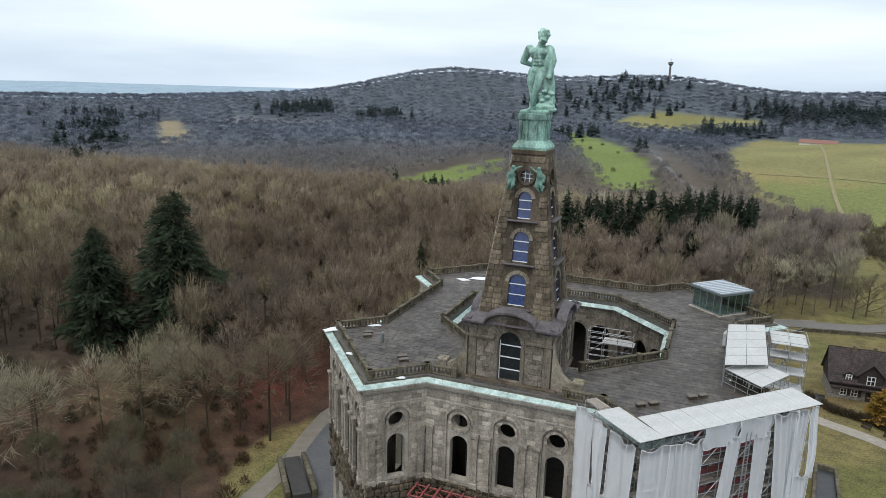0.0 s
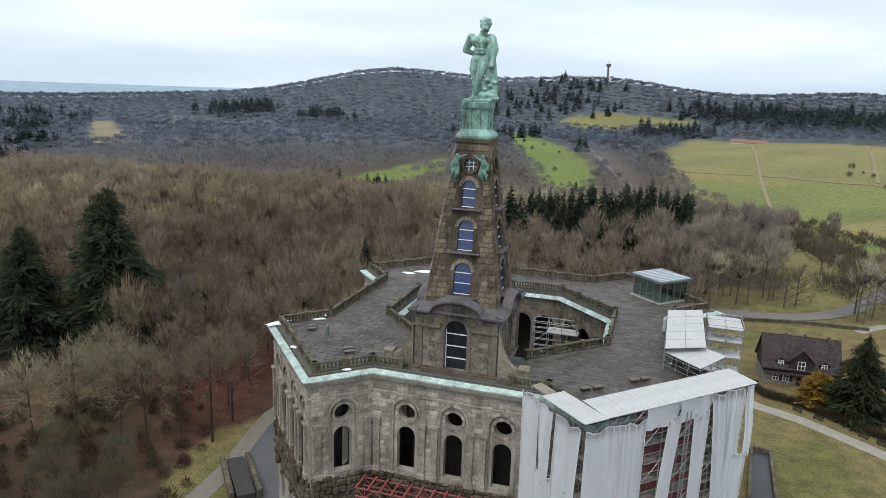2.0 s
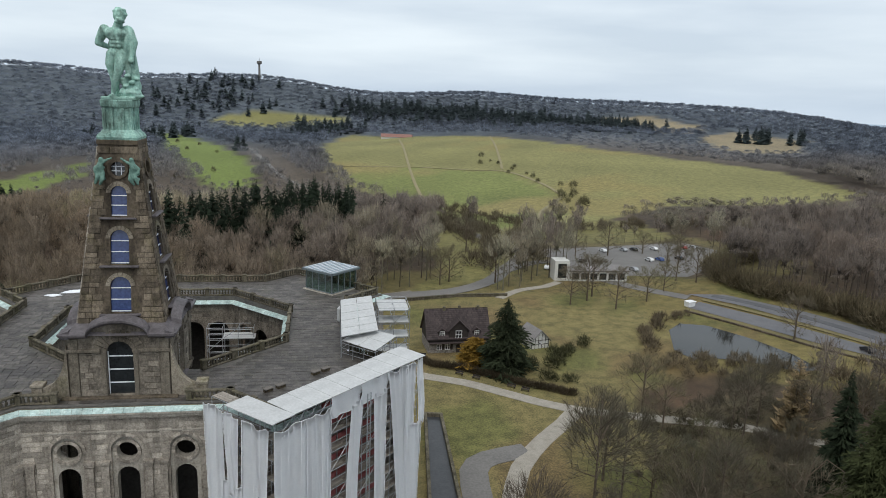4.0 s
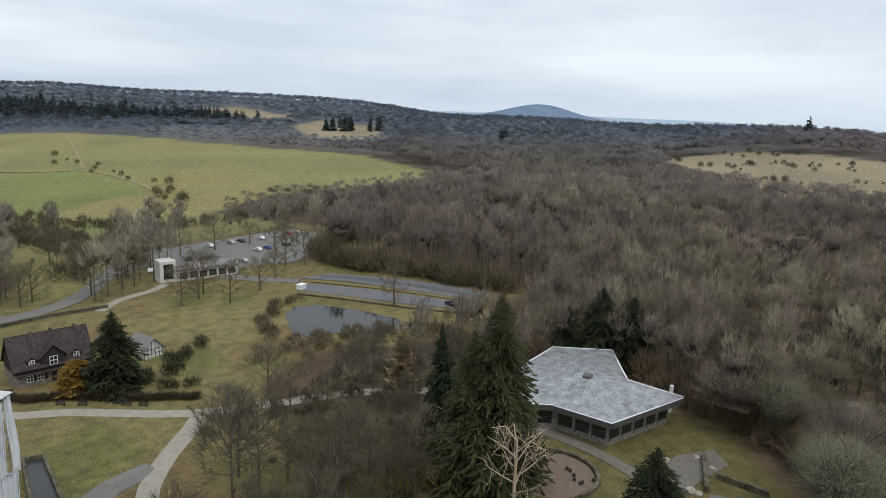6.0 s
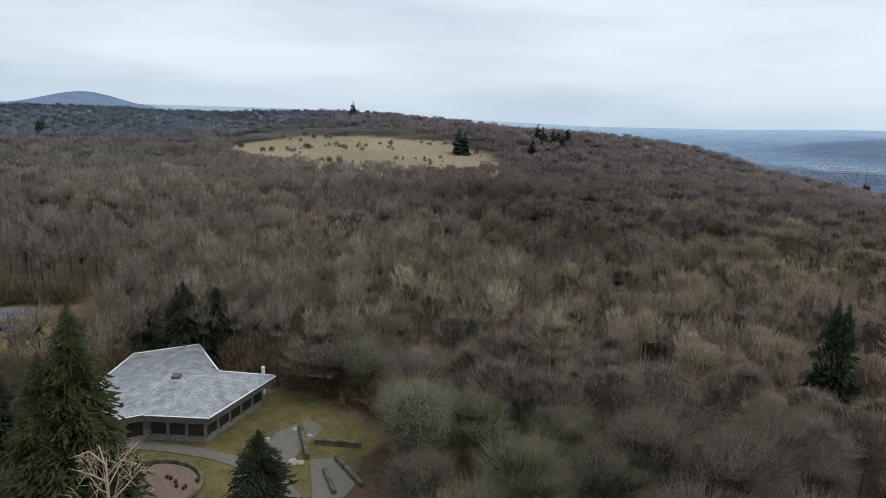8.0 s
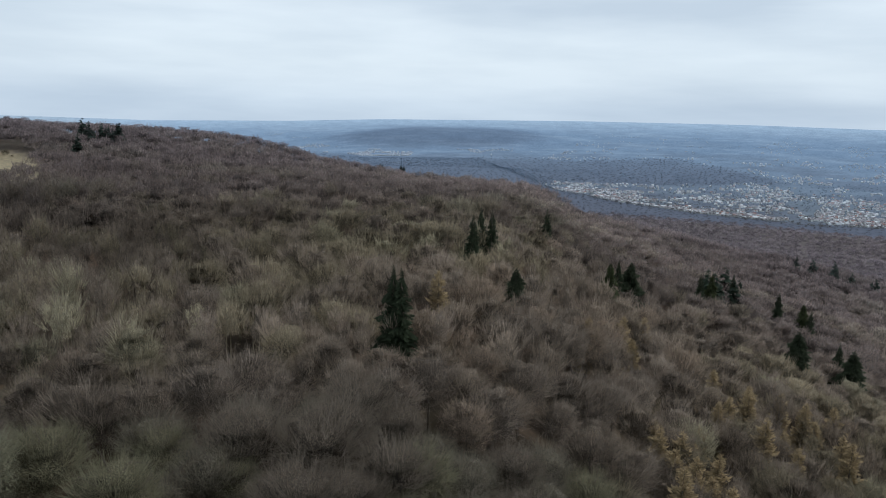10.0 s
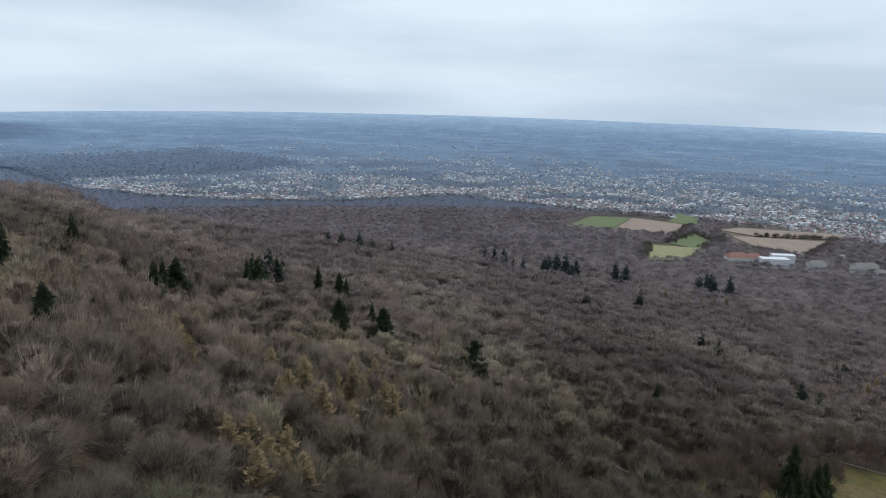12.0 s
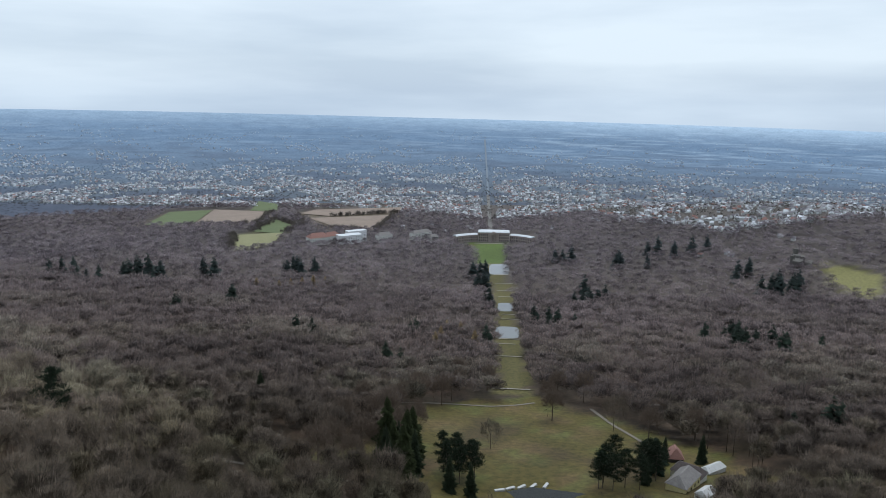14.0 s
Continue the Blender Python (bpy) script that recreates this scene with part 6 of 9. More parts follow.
def window(parent, m, x, z, w, h, frame_mat=None):
    """A small casement, proud of a wall in the xz plane at y = 0."""
    f = part("window", box(bmesh.new(), (x - w / 2, -0.06, z), (x + w / 2, 0.05, z + h), 0.01), DARK_GLASS, parent)
    f.matrix_local = m
    bm = bmesh.new()
    for sx in (-w / 2, 0, w / 2):
        box(bm, (x + sx - 0.07, -0.13, z - 0.05), (x + sx + 0.07, -0.06, z + h + 0.05))
    for sz in (0, h / 2, h):
        box(bm, (x - w / 2, -0.13, z + sz - 0.06), (x + w / 2, -0.06, z + sz + 0.06))
    part("window_frame", bm, frame_mat or WHITE, f, "white casement frame")


def gable_roof(bm, x0, x1, y0, y1, z0, z1, over=0.5, thick=0.18):
    """A saddle roof with its ridge along x."""
    ym = (y0 + y1) / 2
    for y, s in ((y0 - over, 1), (y1 + over, -1)):
        zz = z0 - (z1 - z0) * over / (ym - y0)
        loft(bm, [[(x0 - over, y, zz), (x1 + over, y, zz), (x1 + over, ym, z1), (x0 - over, ym, z1)], [(x0 - over, y, zz + thick), (x1 + over, y, zz + thick), (x1 + over, ym, z1 + thick), (x0 - over, ym, z1 + thick)]])


def body(bm, x0, x1, y0, y1, z0, z1, zr=None):
    """Walls of a house; zr: the height of its gables."""
    ym = (y0 + y1) / 2
    ring = [(y0, z0), (y1, z0), (y1, z1)] + ([(ym, zr)] if zr else []) + [(y0, z1)]
    loft(bm, [[(x, y, z) for y, z in ring] for x in (x0, x1)])


ang = math.degrees(math.atan2(-5, 14))
house = thing("cottage", pose(88, 143.5, float(land(95, 140)), 0, 0, ang), "dark slate-hung cottage with rubble stone ground floor", "house")
part("ground_floor", box(bmesh.new(), (0, 0, -0.5), (15.5, 8.5, 2.9), 0.03), RUBBLE, house)
bm = bmesh.new()
body(bm, -0.1, 15.6, -0.1, 8.6, 2.9, 4.3, 9.9)
part("upper_wall", bm, TIMBER, house)
bm = bmesh.new()
gable_roof(bm, 0, 15.5, 0, 8.5, 4.4, 10.1, 0.6)
roof = part("roof", bm, SLATES, house)
bm = bmesh.new()
for row in range(15):
    for side in (0, 1):
        t0, t1 = row / 15, (row + 1.25) / 15
        y0, z0 = (-0.6 + 4.85 * t0, 3.78 + 6.5 * t0)
        y1, z1 = (-0.6 + 4.85 * t1, 3.78 + 6.5 * t1)
        if side:
            y0, y1 = 8.5 - y0, 8.5 - y1
        for col in range(40):
            xa = -0.6 + 16.7 * (col + 0.5 * (row % 2) * (col < 39)) / 40
            loft(bm, [[(xa, y0, z0 + 0.03 + z), (xa + 0.4, y0, z0 + 0.03 + z), (xa + 0.4, y1, z1 - 0.04 + z), (xa, y1, z1 - 0.04 + z)] for z in (0.0, 0.06)])
tagged(part("slate_course", bm, SLATES, roof), kind="stuff")
cross = pose(7.6, 0, 0)
bm = bmesh.new()
loft(bm, [[(-2.4, y, 2.8), (2.4, y, 2.8), (2.4, y, 6.0), (0, y, 8.4), (-2.4, y, 6.0)] for y in (-0.35, 4.0)])
part("gable_wall", bm, TIMBER, house).matrix_local = cross
bm = bmesh.new()
for s in (-1, 1):
    loft(bm, [[(s * 2.9, y, 5.6), (0, y, 8.5), (0, y, 8.7), (s * 2.9, y, 5.8)] for y in (-0.8, 4.6)])
part("gable_roof", bm, SLATES, house).matrix_local = cross
window(house, pose(7.6, -0.36, 0), 0, 4.0, 1.5, 1.9)
for x in (3.4, 12.4):
    bm = bmesh.new()
    loft(bm, [[(x - 0.9, y, 4.3), (x + 0.9, y, 4.3), (x + 0.9, y, 5.6), (x, y, 6.2), (x - 0.9, y, 5.6)] for y in (0.1, 3.0)])
    part("dormer", bm, TIMBER, house)
    bm = bmesh.new()
    for s in (-1, 1):
        loft(bm, [[(x + s * 1.2, y, 5.45), (x, y, 6.3), (x, y, 6.45), (x + s * 1.2, y, 5.6)] for y in (-0.2, 3.2)])
    part("dormer_roof", bm, SLATES, house)
    window(house, pose(x, 0.1, 0), 0, 4.5, 1.1, 1.15)
for x in (2.8, 4.9, 10.5, 13.0):
    window(house, pose(x, 0, 0), 0, 0.9, 1.2, 1.4)
for x in (3.8, 5.9):
    part("shutter", box(bmesh.new(), (x - 0.35, -0.12, 0.9), (x + 0.35, -0.02, 2.3), 0.02), TIMBER, house)
part("door", box(bmesh.new(), (7.1, -0.12, 0), (8.1, 0.02, 2.1), 0.02), TIMBER, house)
part("porch_roof", box(bmesh.new(), (0.2, -1.2, 2.75), (15.2, 0.1, 2.95), 0.03), SLATES, house)
for x, y in ((4.6, 4.2), (8.6, 4.4), (13.6, 4.4)):
    part("chimney", box(bmesh.new(), (x - 0.32, y - 0.32, 8.5), (x + 0.32, y + 0.32, 10.95), 0.05), MOSSY, house)
annex = thing("half_timbered_house", pose(114.5, 141, float(land(114, 134)), 0, 0, -98) @ Matrix.Scale(0.84, 4), "small white half-timbered house with grey tiled roof", "house")
bm = bmesh.new()
body(bm, 0, 8, 0, 6.5, -0.4, 2.6, 5.6)
part("wall", bm, PLASTER, annex).matrix_local = Matrix.Translation((0, 0, 0))
bm = bmesh.new()
gable_roof(bm, 0, 8, 0, 6.5, 2.6, 5.8, 0.6)
part("roof", bm, ROOFGREY, annex)
for k in range(6):
    y = 0.2 + 1.2 * k
    part("timber", box(bmesh.new(), (7.98, y - 0.09, 0), (8.05, y + 0.09, 2.6 + 2.6 * (1 - abs(y - 3.25) / 3.25)), 0.01), TIMBER, annex)
for z in (1.3, 2.6):
    part("timber", box(bmesh.new(), (7.98, 0, z - 0.09), (8.06, 6.5, z + 0.09), 0.01), TIMBER, annex)
window(annex, Matrix.Translation((8.0, 0, 0)) @ Matrix.Rotation(math.pi / 2, 4, "Z"), 3.2, 1.4, 0.9, 1.0)

# benches along the hedge
for x, y in ((87.5, 128.5), (89.6, 124.6), (94.0, 117.0), (95.6, 114.0)):
    t = thing("park_bench", pose(x, y, float(land(x, y)), 0, 0, -62), "dark wooden park bench before the hedge", "bench", "benches along the hedge")
    part("seat", box(bmesh.new(), (-1, -0.25, 0.42), (1, 0.25, 0.5), 0.02), TIMBER, t)
    part("backrest", box(bmesh.new(), (-1, 0.22, 0.55), (1, 0.3, 0.95), 0.02), TIMBER, t)
    for sx in (-0.8, 0.8):
        part("leg", box(bmesh.new(), (sx - 0.06, -0.22, 0), (sx + 0.06, 0.28, 0.42), 0.01), DARKSTONE, t)

# ---- inn with the folded metal roof ----
TIN = material("standing_seam_zinc", (0.2, 0.215, 0.225), (0.46, 0.48, 0.5), 0.45, 0.42, 0.15, metal=0.3, fine=6, grime=0.5, mix=0.8)
FASCIA = material("dark_fascia", (0.05, 0.048, 0.046), (0.1, 0.095, 0.09), 1.0, 0.8)
EAVE = [(157.7, 46.7), (163.3, 33.5), (147.3, 26.6), (144.0, 14.4), (124.8, 24.3), (127.0, 36.5), (124.6, 42.0), (138.4, 48.6), (146, 48.4)]
APEX = (139.6, 33.2, 8.2)
inn = thing("inn", pose(0, 0, 0), "low inn with a folded pale zinc roof and dark fascia", "building")
for i in range(len(EAVE)):
    a, b = EAVE[i], EAVE[(i + 1) % len(EAVE)]
    n = max(3, int(length(a, b) / 2.4))
    bm = bmesh.new()
    lift = {0: 6.4, 1: 6.6, 2: 6.0, 3: 6.2, 4: 5.6, 5: 5.9, 6: 5.8, 7: 6.1, 8: 6.2}
    za, zb = lift[i], lift[(i + 1) % len(EAVE)]
    loft(bm, [[(a[0], a[1], za), (b[0], b[1], zb), (APEX[0], APEX[1], APEX[2])], [(a[0], a[1], za + 0.12), (b[0], b[1], zb + 0.12), (APEX[0], APEX[1], APEX[2] + 0.12)]])
    slope_ob = part("roof_slope", bm, TIN, inn)
    bm = bmesh.new()
    for j in range(1, n):
        t = j / n
        p = Vector((a[0] + (b[0] - a[0]) * t, a[1] + (b[1] - a[1]) * t, za + (zb - za) * t + 0.14))
        q = Vector((APEX[0], APEX[1], APEX[2] + 0.14))
        beam(bm, p, p.lerp(q, 0.8), 0.04, sides=4)
    part("seam", bm, TIN, slope_ob)
    ob = part("fascia", box(bmesh.new(), (0, -0.1, -1.0), (length(a, b), 0.25, 0.16), 0.02), FASCIA, inn)
    ob.matrix_local = along(a, b, (za + zb) / 2)
    part("gutter_trim", box(bmesh.new(), (0, -0.16, 0.1), (length(a, b), 0.2, 0.22), 0.02), WHITE_BAR, ob)
# walls under the eaves, set back
cxy = Vector((141, 33))
WALL = [tuple(Vector(p).lerp(cxy, 0.14)) for p in EAVE]
for i in range(len(WALL)):
    a, b = WALL[(i + 1) % len(WALL)], WALL[i]
    n = length(a, b)
    w = part("wall", box(bmesh.new(), (0, 0, -1.5), (n, 0.4, 5.0), 0.02), RUBBLE, inn)
    w.matrix_local = along(a, b)
    k = max(1, int(n / 3.3))
    for j in range(k):
        x = n * (j + 0.5) / k
        part("window", box(bmesh.new(), (x - 1.36, -0.04, 1.3), (x + 1.36, 0.05, 4.5), 0.01), DARK_GLASS, w)
        part("window_rail", box(bmesh.new(), (x - 1.36, -0.1, 2.75), (x + 1.36, -0.03, 2.85), 0.01), FASCIA, w)
        part("window_post", box(bmesh.new(), (x - 1.56, -0.12, 0.8), (x - 1.38, 0.05, 4.6), 0.02), FASCIA, w)
part("roof_vent", box(bmesh.new(), (APEX[0] - 1.1, APEX[1] - 0.8, 8.1), (APEX[0] + 0.9, APEX[1] + 0.9, 8.75), 0.1), LEAD, inn)
t = thing("vent_pipe", pose(149.5, 17.5, 5.2), "white bent vent pipe behind the inn roof", "pipe")
part("pipe", beam(bmesh.new(), (0, 0, -5.2), (0, 0, 0.9), 0.42, sides=12), WHITE, t)
PAVED = material("worn_paving", (0.1, 0.09, 0.077), (0.19, 0.172, 0.15), 0.7, 0.9, 0.2, fine=8)
strip("terrace", [(128, 45), (127, 38), (124, 28), (120, 20), (114, 13), (106, 8)], 3.0, PAVED, "grey-brown paved path along the inn", "pavement", 0.15)
t = thing("terrace_wall", pose(0, 0, 0), "curved low stone wall round the gravel circle", "wall")
bm = bmesh.new()
for k in range(26):
    a = radians(-120 + 10 * k)
    x, y = 111.5 + 8.5 * math.cos(a), 32 + 8.5 * math.sin(a)
    box(bm, (-0.75, -0.35, -0.5), (0.75, 0.35, 0.75), 0.08, m=pose(x, y, float(land(x, y)), 0, 0, math.degrees(a) + 90))
part("wall_run", bm, MOSSY, t)
area("gravel_circle", [(111.5 + 8 * math.cos(a), 32 + 8 * math.sin(a)) for a in np.linspace(0, 6.283, 18, endpoint=False)], material("red_gravel", (0.12, 0.085, 0.065), (0.19, 0.14, 0.11), 0.8, 0.95), "reddish gravel circle with fire pit", "gravel", 0.12)
area("apron", [(130, 13), (136, 7), (131, 4), (122, 8), (116, 10), (119, 16)], PAVED, "grey paved apron with steps beside the inn", "pavement", 0.14)
area("lower_apron", [(119, 6), (119, 2), (110, -2), (106, 0), (105, 5)], PAVED, "lower paved court below the apron", "pavement", 0.14)
for (x0, y0), (x1, y1), h in (((132, 8.5), (119, 6.5), 1.0), ((125, 5.5), (123, -3), 0.9), ((119, 1.5), (109, -3), 0.7), ((115, 3.4), (107, 1.5), 0.5)):
    t = thing("retaining_wall", along((x0, y0), (x1, y1), float(land(x0, y0))), "low stone retaining wall beside the apron", "wall", "retaining walls")
    n = length((x0, y0), (x1, y1))
    k = int(n / 0.9)
    for j in range(k):
        part("coping_stone", box(bmesh.new(), (n * j / k + 0.02, -0.42, h), (n * (j + 1) / k - 0.02, 0.42, h + 0.22 + rs.uniform(-0.03, 0.03)), 0.05), MOSSY, t)
    part("wall_run", box(bmesh.new(), (0, -0.36, -0.4), (n, 0.36, h), 0.04), MOSSY, t)
for x, y, g in ((127, 14.5, 0.7), (131, 9.5, 0.6), (128, 6.6, 0.55), (118, 9, 0.9), (117.5, 7.6, 0.7)):
    bm = bmesh.new()
    bmesh.ops.create_icosphere(bm, subdivisions=2, radius=g)
    for v in bm.verts:
        v.co = Vector((v.co.x * 1.3, v.co.y, v.co.z * 0.7)) * rs.uniform(0.82, 1.12)
    ob = part("boulder", bm, PALE, None)
    ob.matrix_world = pose(x, y, float(land(x, y)) + 0.3 * g, 0, 0, 40 * x)
    tagged(ob, "pale boulder beside the apron of the inn", "boulder", "boulders by the inn")
for k in range(7):
    x, y = 113.2 + 1.3 * math.cos(0.7 * k + 0.4) * (1 + 0.25 * k), 29.6 - 0.8 * k + 0.5 * math.sin(3 * k)
    t = thing("log_seat", pose(x, y, float(land(x, y)) + 0.14), "dark sawn log used as a seat", "seat", "log seats on the gravel circle")
    part("log", beam(bmesh.new(), (0, 0, 0), (0, 0, 0.55), 0.3, 0.28, 10), TIMBER, t)
t = thing("fire_pit", pose(110.5, 31.5, float(land(110.5, 31.5)) + 0.14), "small ring of pale stones round a fire pit", "fire pit")
for k in range(8):
    part("stone", box(bmesh.new(), (-0.22, -0.15, 0), (0.22, 0.15, 0.25), 0.06, m=pose(0.6 * math.cos(k * 0.785), 0.6 * math.sin(k * 0.785), 0, 0, 0, 45 * k + 90)), PALE, t)

# ---- kiosk block and cars ----
kiosk = thing("visitor_centre", pose(167, 186, float(land(170, 182)), 0, 0, -25), "pale flat-roofed visitor centre with tall glazed front", "building")
part("tall_wall", box(bmesh.new(), (-1, 0, -0.5), (4.5, 6, 7.2), 0.05), PLASTER, kiosk)
part("low_wing", box(bmesh.new(), (4.5, -0.5, -0.5), (26, 8, 3.6), 0.05), PLASTER, kiosk)
part("roof_slab", box(bmesh.new(), (4.0, -1.2, 3.6), (27, 9, 4.0), 0.05), ROOFGREY, kiosk)
part("tall_window", box(bmesh.new(), (0.2, -0.06, 1.0), (3.4, 0.02, 6.2), 0.02), DARK_GLASS, kiosk)
for k in range(6):
    part("window", box(bmesh.new(), (5.4 + 3.4 * k, -0.56, 0.6), (8.0 + 3.4 * k, -0.48, 2.9), 0.02), DARK_GLASS, kiosk)


def car_mesh(body_mat):
    bm = bmesh.new()
    ring = [(-2.1, 0.35), (2.1, 0.35), (2.15, 0.8), (1.3, 0.95), (0.6, 1.42), (-1.3, 1.45), (-2.0, 1.0), (-2.15, 0.75)]
    loft(bm, [[(x * k, y, z) for x, z in ring] for y, k in ((-0.85, 0.97), (-0.7, 1.0), (0.7, 1.0), (0.85, 0.97))])
    return bm


CAR_PAINTS = [material("car_paint_" + n, c, None, 2.0, 0.25, spec=0.6, mix=3) for n, c in (("white", (0.6, 0.6, 0.6)), ("black", (0.02, 0.02, 0.022)), ("silver", (0.3, 0.31, 0.32)), ("red", (0.3, 0.03, 0.03)), ("blue", (0.05, 0.09, 0.25)))]
CAR_WORDS = ["white", "black", "silver", "red", "blue"]
RUBBER = material("tyre_rubber", (0.015, 0.015, 0.015), (0.03, 0.03, 0.03), 3.0, 0.9)
cars = []
for k, mat in enumerate(CAR_PAINTS):
    t = thing("car", pose(0, 0, 0), CAR_WORDS[k] + " parked car on the asphalt car park", "car", "parked cars")
    part("body", car_mesh(mat), mat, t)
    part("glass", loft(bmesh.new(), [[(1.15, y, 1.0), (0.58, y, 1.36), (-1.25, y, 1.39), (-1.8, y, 1.02)] for y in (-0.87, 0.87)]), DARK_GLASS, t)
    for x in (-1.35, 1.35):
        for y in (-0.78, 0.78):
            part("wheel", beam(bmesh.new(), (x, y - 0.1, 0.33), (x, y + 0.1, 0.33), 0.33, sides=10), RUBBER, t)
    cars.append(t)
spots = [(225 + 5.2 * k, 222 - 1.2 * k, 80) for k in (0, 2, 3, 5, 8, 9)] + [(222 + 5.0 * k, 198 - 1.0 * k, 80) for k in (1, 2, 4, 7, 8)] + [(198, 206, 20), (196, 92, 70), (206, 186, 80), (186, 236, 60), (176, 202, 40), (84.5, 140.5, 60)]
for k, (x, y, a) in enumerate(spots):
    m = pose(x, y, float(land(x, y)) + 0.16, 0, 0, a)
    j = [0, 2, 1, 0, 3, 2, 0, 4, 1, 2, 0, 1][k % 12]
    if (x, y) in ((196, 92), (84.5, 140.5)):
        j = 1
    if cars[j] is not None and not cars[j].get("set"):
        cars[j].matrix_world = m
        cars[j]["set"] = 1
    else:
        copy_thing(cars[j], m)
t = thing("ticket_hut", pose(186, 143, float(land(186, 143))), "small white ticket hut at the lane", "hut")
part("hut_body", box(bmesh.new(), (-1.5, -1, 0), (1.5, 1, 1.6), 0.05), WHITE, t)
part("hut_roof", box(bmesh.new(), (-1.7, -1.2, 1.6), (1.7, 1.2, 1.75), 0.03), WHITE, t)

# ---- farm, mast ----
REDROOF = material("red_tiles", (0.19, 0.095, 0.078), (0.3, 0.17, 0.14), 0.5, 0.85)
t = thing("farm_building", pose(640, 1250, float(land(640, 1250)), 0, 0, -32), "long low farm building with red-brown roof", "building")
part("wall", box(bmesh.new(), (0, 0, -2), (60, 14, 5), 0.05), PLASTER, t)
bm = bmesh.new()
gable_roof(bm, 0, 60, 0, 14, 5, 10, 1.0, 0.4)
part("roof", bm, REDROOF, t)
mx, my = 2080 * math.sin(radians(17.75)), 2080 * math.cos(radians(17.75))
t = thing("water_tower", pose(mx, my, float(land(mx, my))), "slender grey observation tower on the wooded hill", "tower")
part("shaft", beam(bmesh.new(), (0, 0, -2), (0, 0, 44), 3.4, 2.6, 12), WORN, t)
part("head", loft(bmesh.new(), [[(r * math.cos(a), r * math.sin(a), z) for a in np.linspace(0, 6.283, 12, endpoint=False)] for r, z in ((2.6, 40), (7, 45), (7, 50), (2, 51))]), WORN, t)
part("aerial", beam(bmesh.new(), (0, 0, 50), (0, 0, 60), 0.7, 0.3, 6), WORN, t)

# ---- palace and park buildings ----
PALACE = material("palace_stone", (0.26, 0.215, 0.2), (0.38, 0.325, 0.3), 0.05, 0.9, fine=8)
LEADROOF = material("pale_lead_roof", (0.5, 0.53, 0.56), (0.7, 0.72, 0.74), 0.1, 0.5)
pz = float(land(-690, -1412))
palace = thing("palace", pose(-694, -1424, pz - 1, 0, 0, -26) @ Matrix.Diagonal((0.95, 1, 0.92, 1)), "wide neoclassical palace with portico and curved wings", "palace")
part("central_block", box(bmesh.new(), (-36, -12, 0), (36, 14, 25), 0.2), PALACE, palace)
part("roof", loft(bmesh.new(), [[(x * w, y * d + 1, z) for x, y in ((-1, -1), (1, -1), (1, 1), (-1, 1))] for w, d, z in ((37, 14, 25), (37, 14, 26.5), (30, 8, 29))]), LEADROOF, palace)
for k in range(6):
    part("column", beam(bmesh.new(), (-8.5 + 3.4 * k, 16.5, 5), (-8.5 + 3.4 * k, 16.5, 21), 0.95, 0.8, 8), PALACE, palace)
part("pediment", loft(bmesh.new(), [[(-11, y, 21), (11, y, 21), (11, y, 22.5), (0, y, 28), (-11, y, 22.5)] for y in (13.5, 18)]), PALACE, palace)
part("portico_floor", box(bmesh.new(), (-11, 13.5, 0), (11, 18.5, 5), 0.1), PALACE, palace)
for row in range(3):
    for k in range(15):
        x = -33.5 + 67 * k / 14
        if abs(x) > 10:
            part("window", box(bmesh.new(), (x - 1.1, 13.9, 4 + 6.8 * row), (x + 1.1, 14.15, 8 + 6.8 * row)), DARK_GLASS, palace)
for s in (-1, 1):
    pts = [(s * 40, 0), (s * 58, 6), (s * 76, 16), (s * 92, 30)]
    for j, (a, b) in enumerate(zip(pts, pts[1:])):
        n = length(a, b)
        p0, p1 = (a, b) if s > 0 else (b, a)
        w = part("wing", box(bmesh.new(), (0, -7, 0), (n, 7, 18), 0.1), PALACE, palace)
        w.matrix_local = along(p0, p1)
        part("wing_roof", loft(bmesh.new(), [[(x, -7.6, 18), (x, 7.6, 18), (x, 4.5, 20.5), (x, -4.5, 20.5)] for x in (-0.3, n + 0.3)]), LEADROOF, w)
        for row in range(2):
            for k in range(4):
                part("window", box(bmesh.new(), (n * (k + 0.5) / 4 - 0.9, 6.95, 4 + 6.5 * row), (n * (k + 0.5) / 4 + 0.9, 7.12, 8 + 6.5 * row)), DARK_GLASS, w)
strip("path", [(-640, -1412), (-675, -1392), (-720, -1374)], 6.0, GRAVEL, "pale terrace before the palace", "path", 1.2)


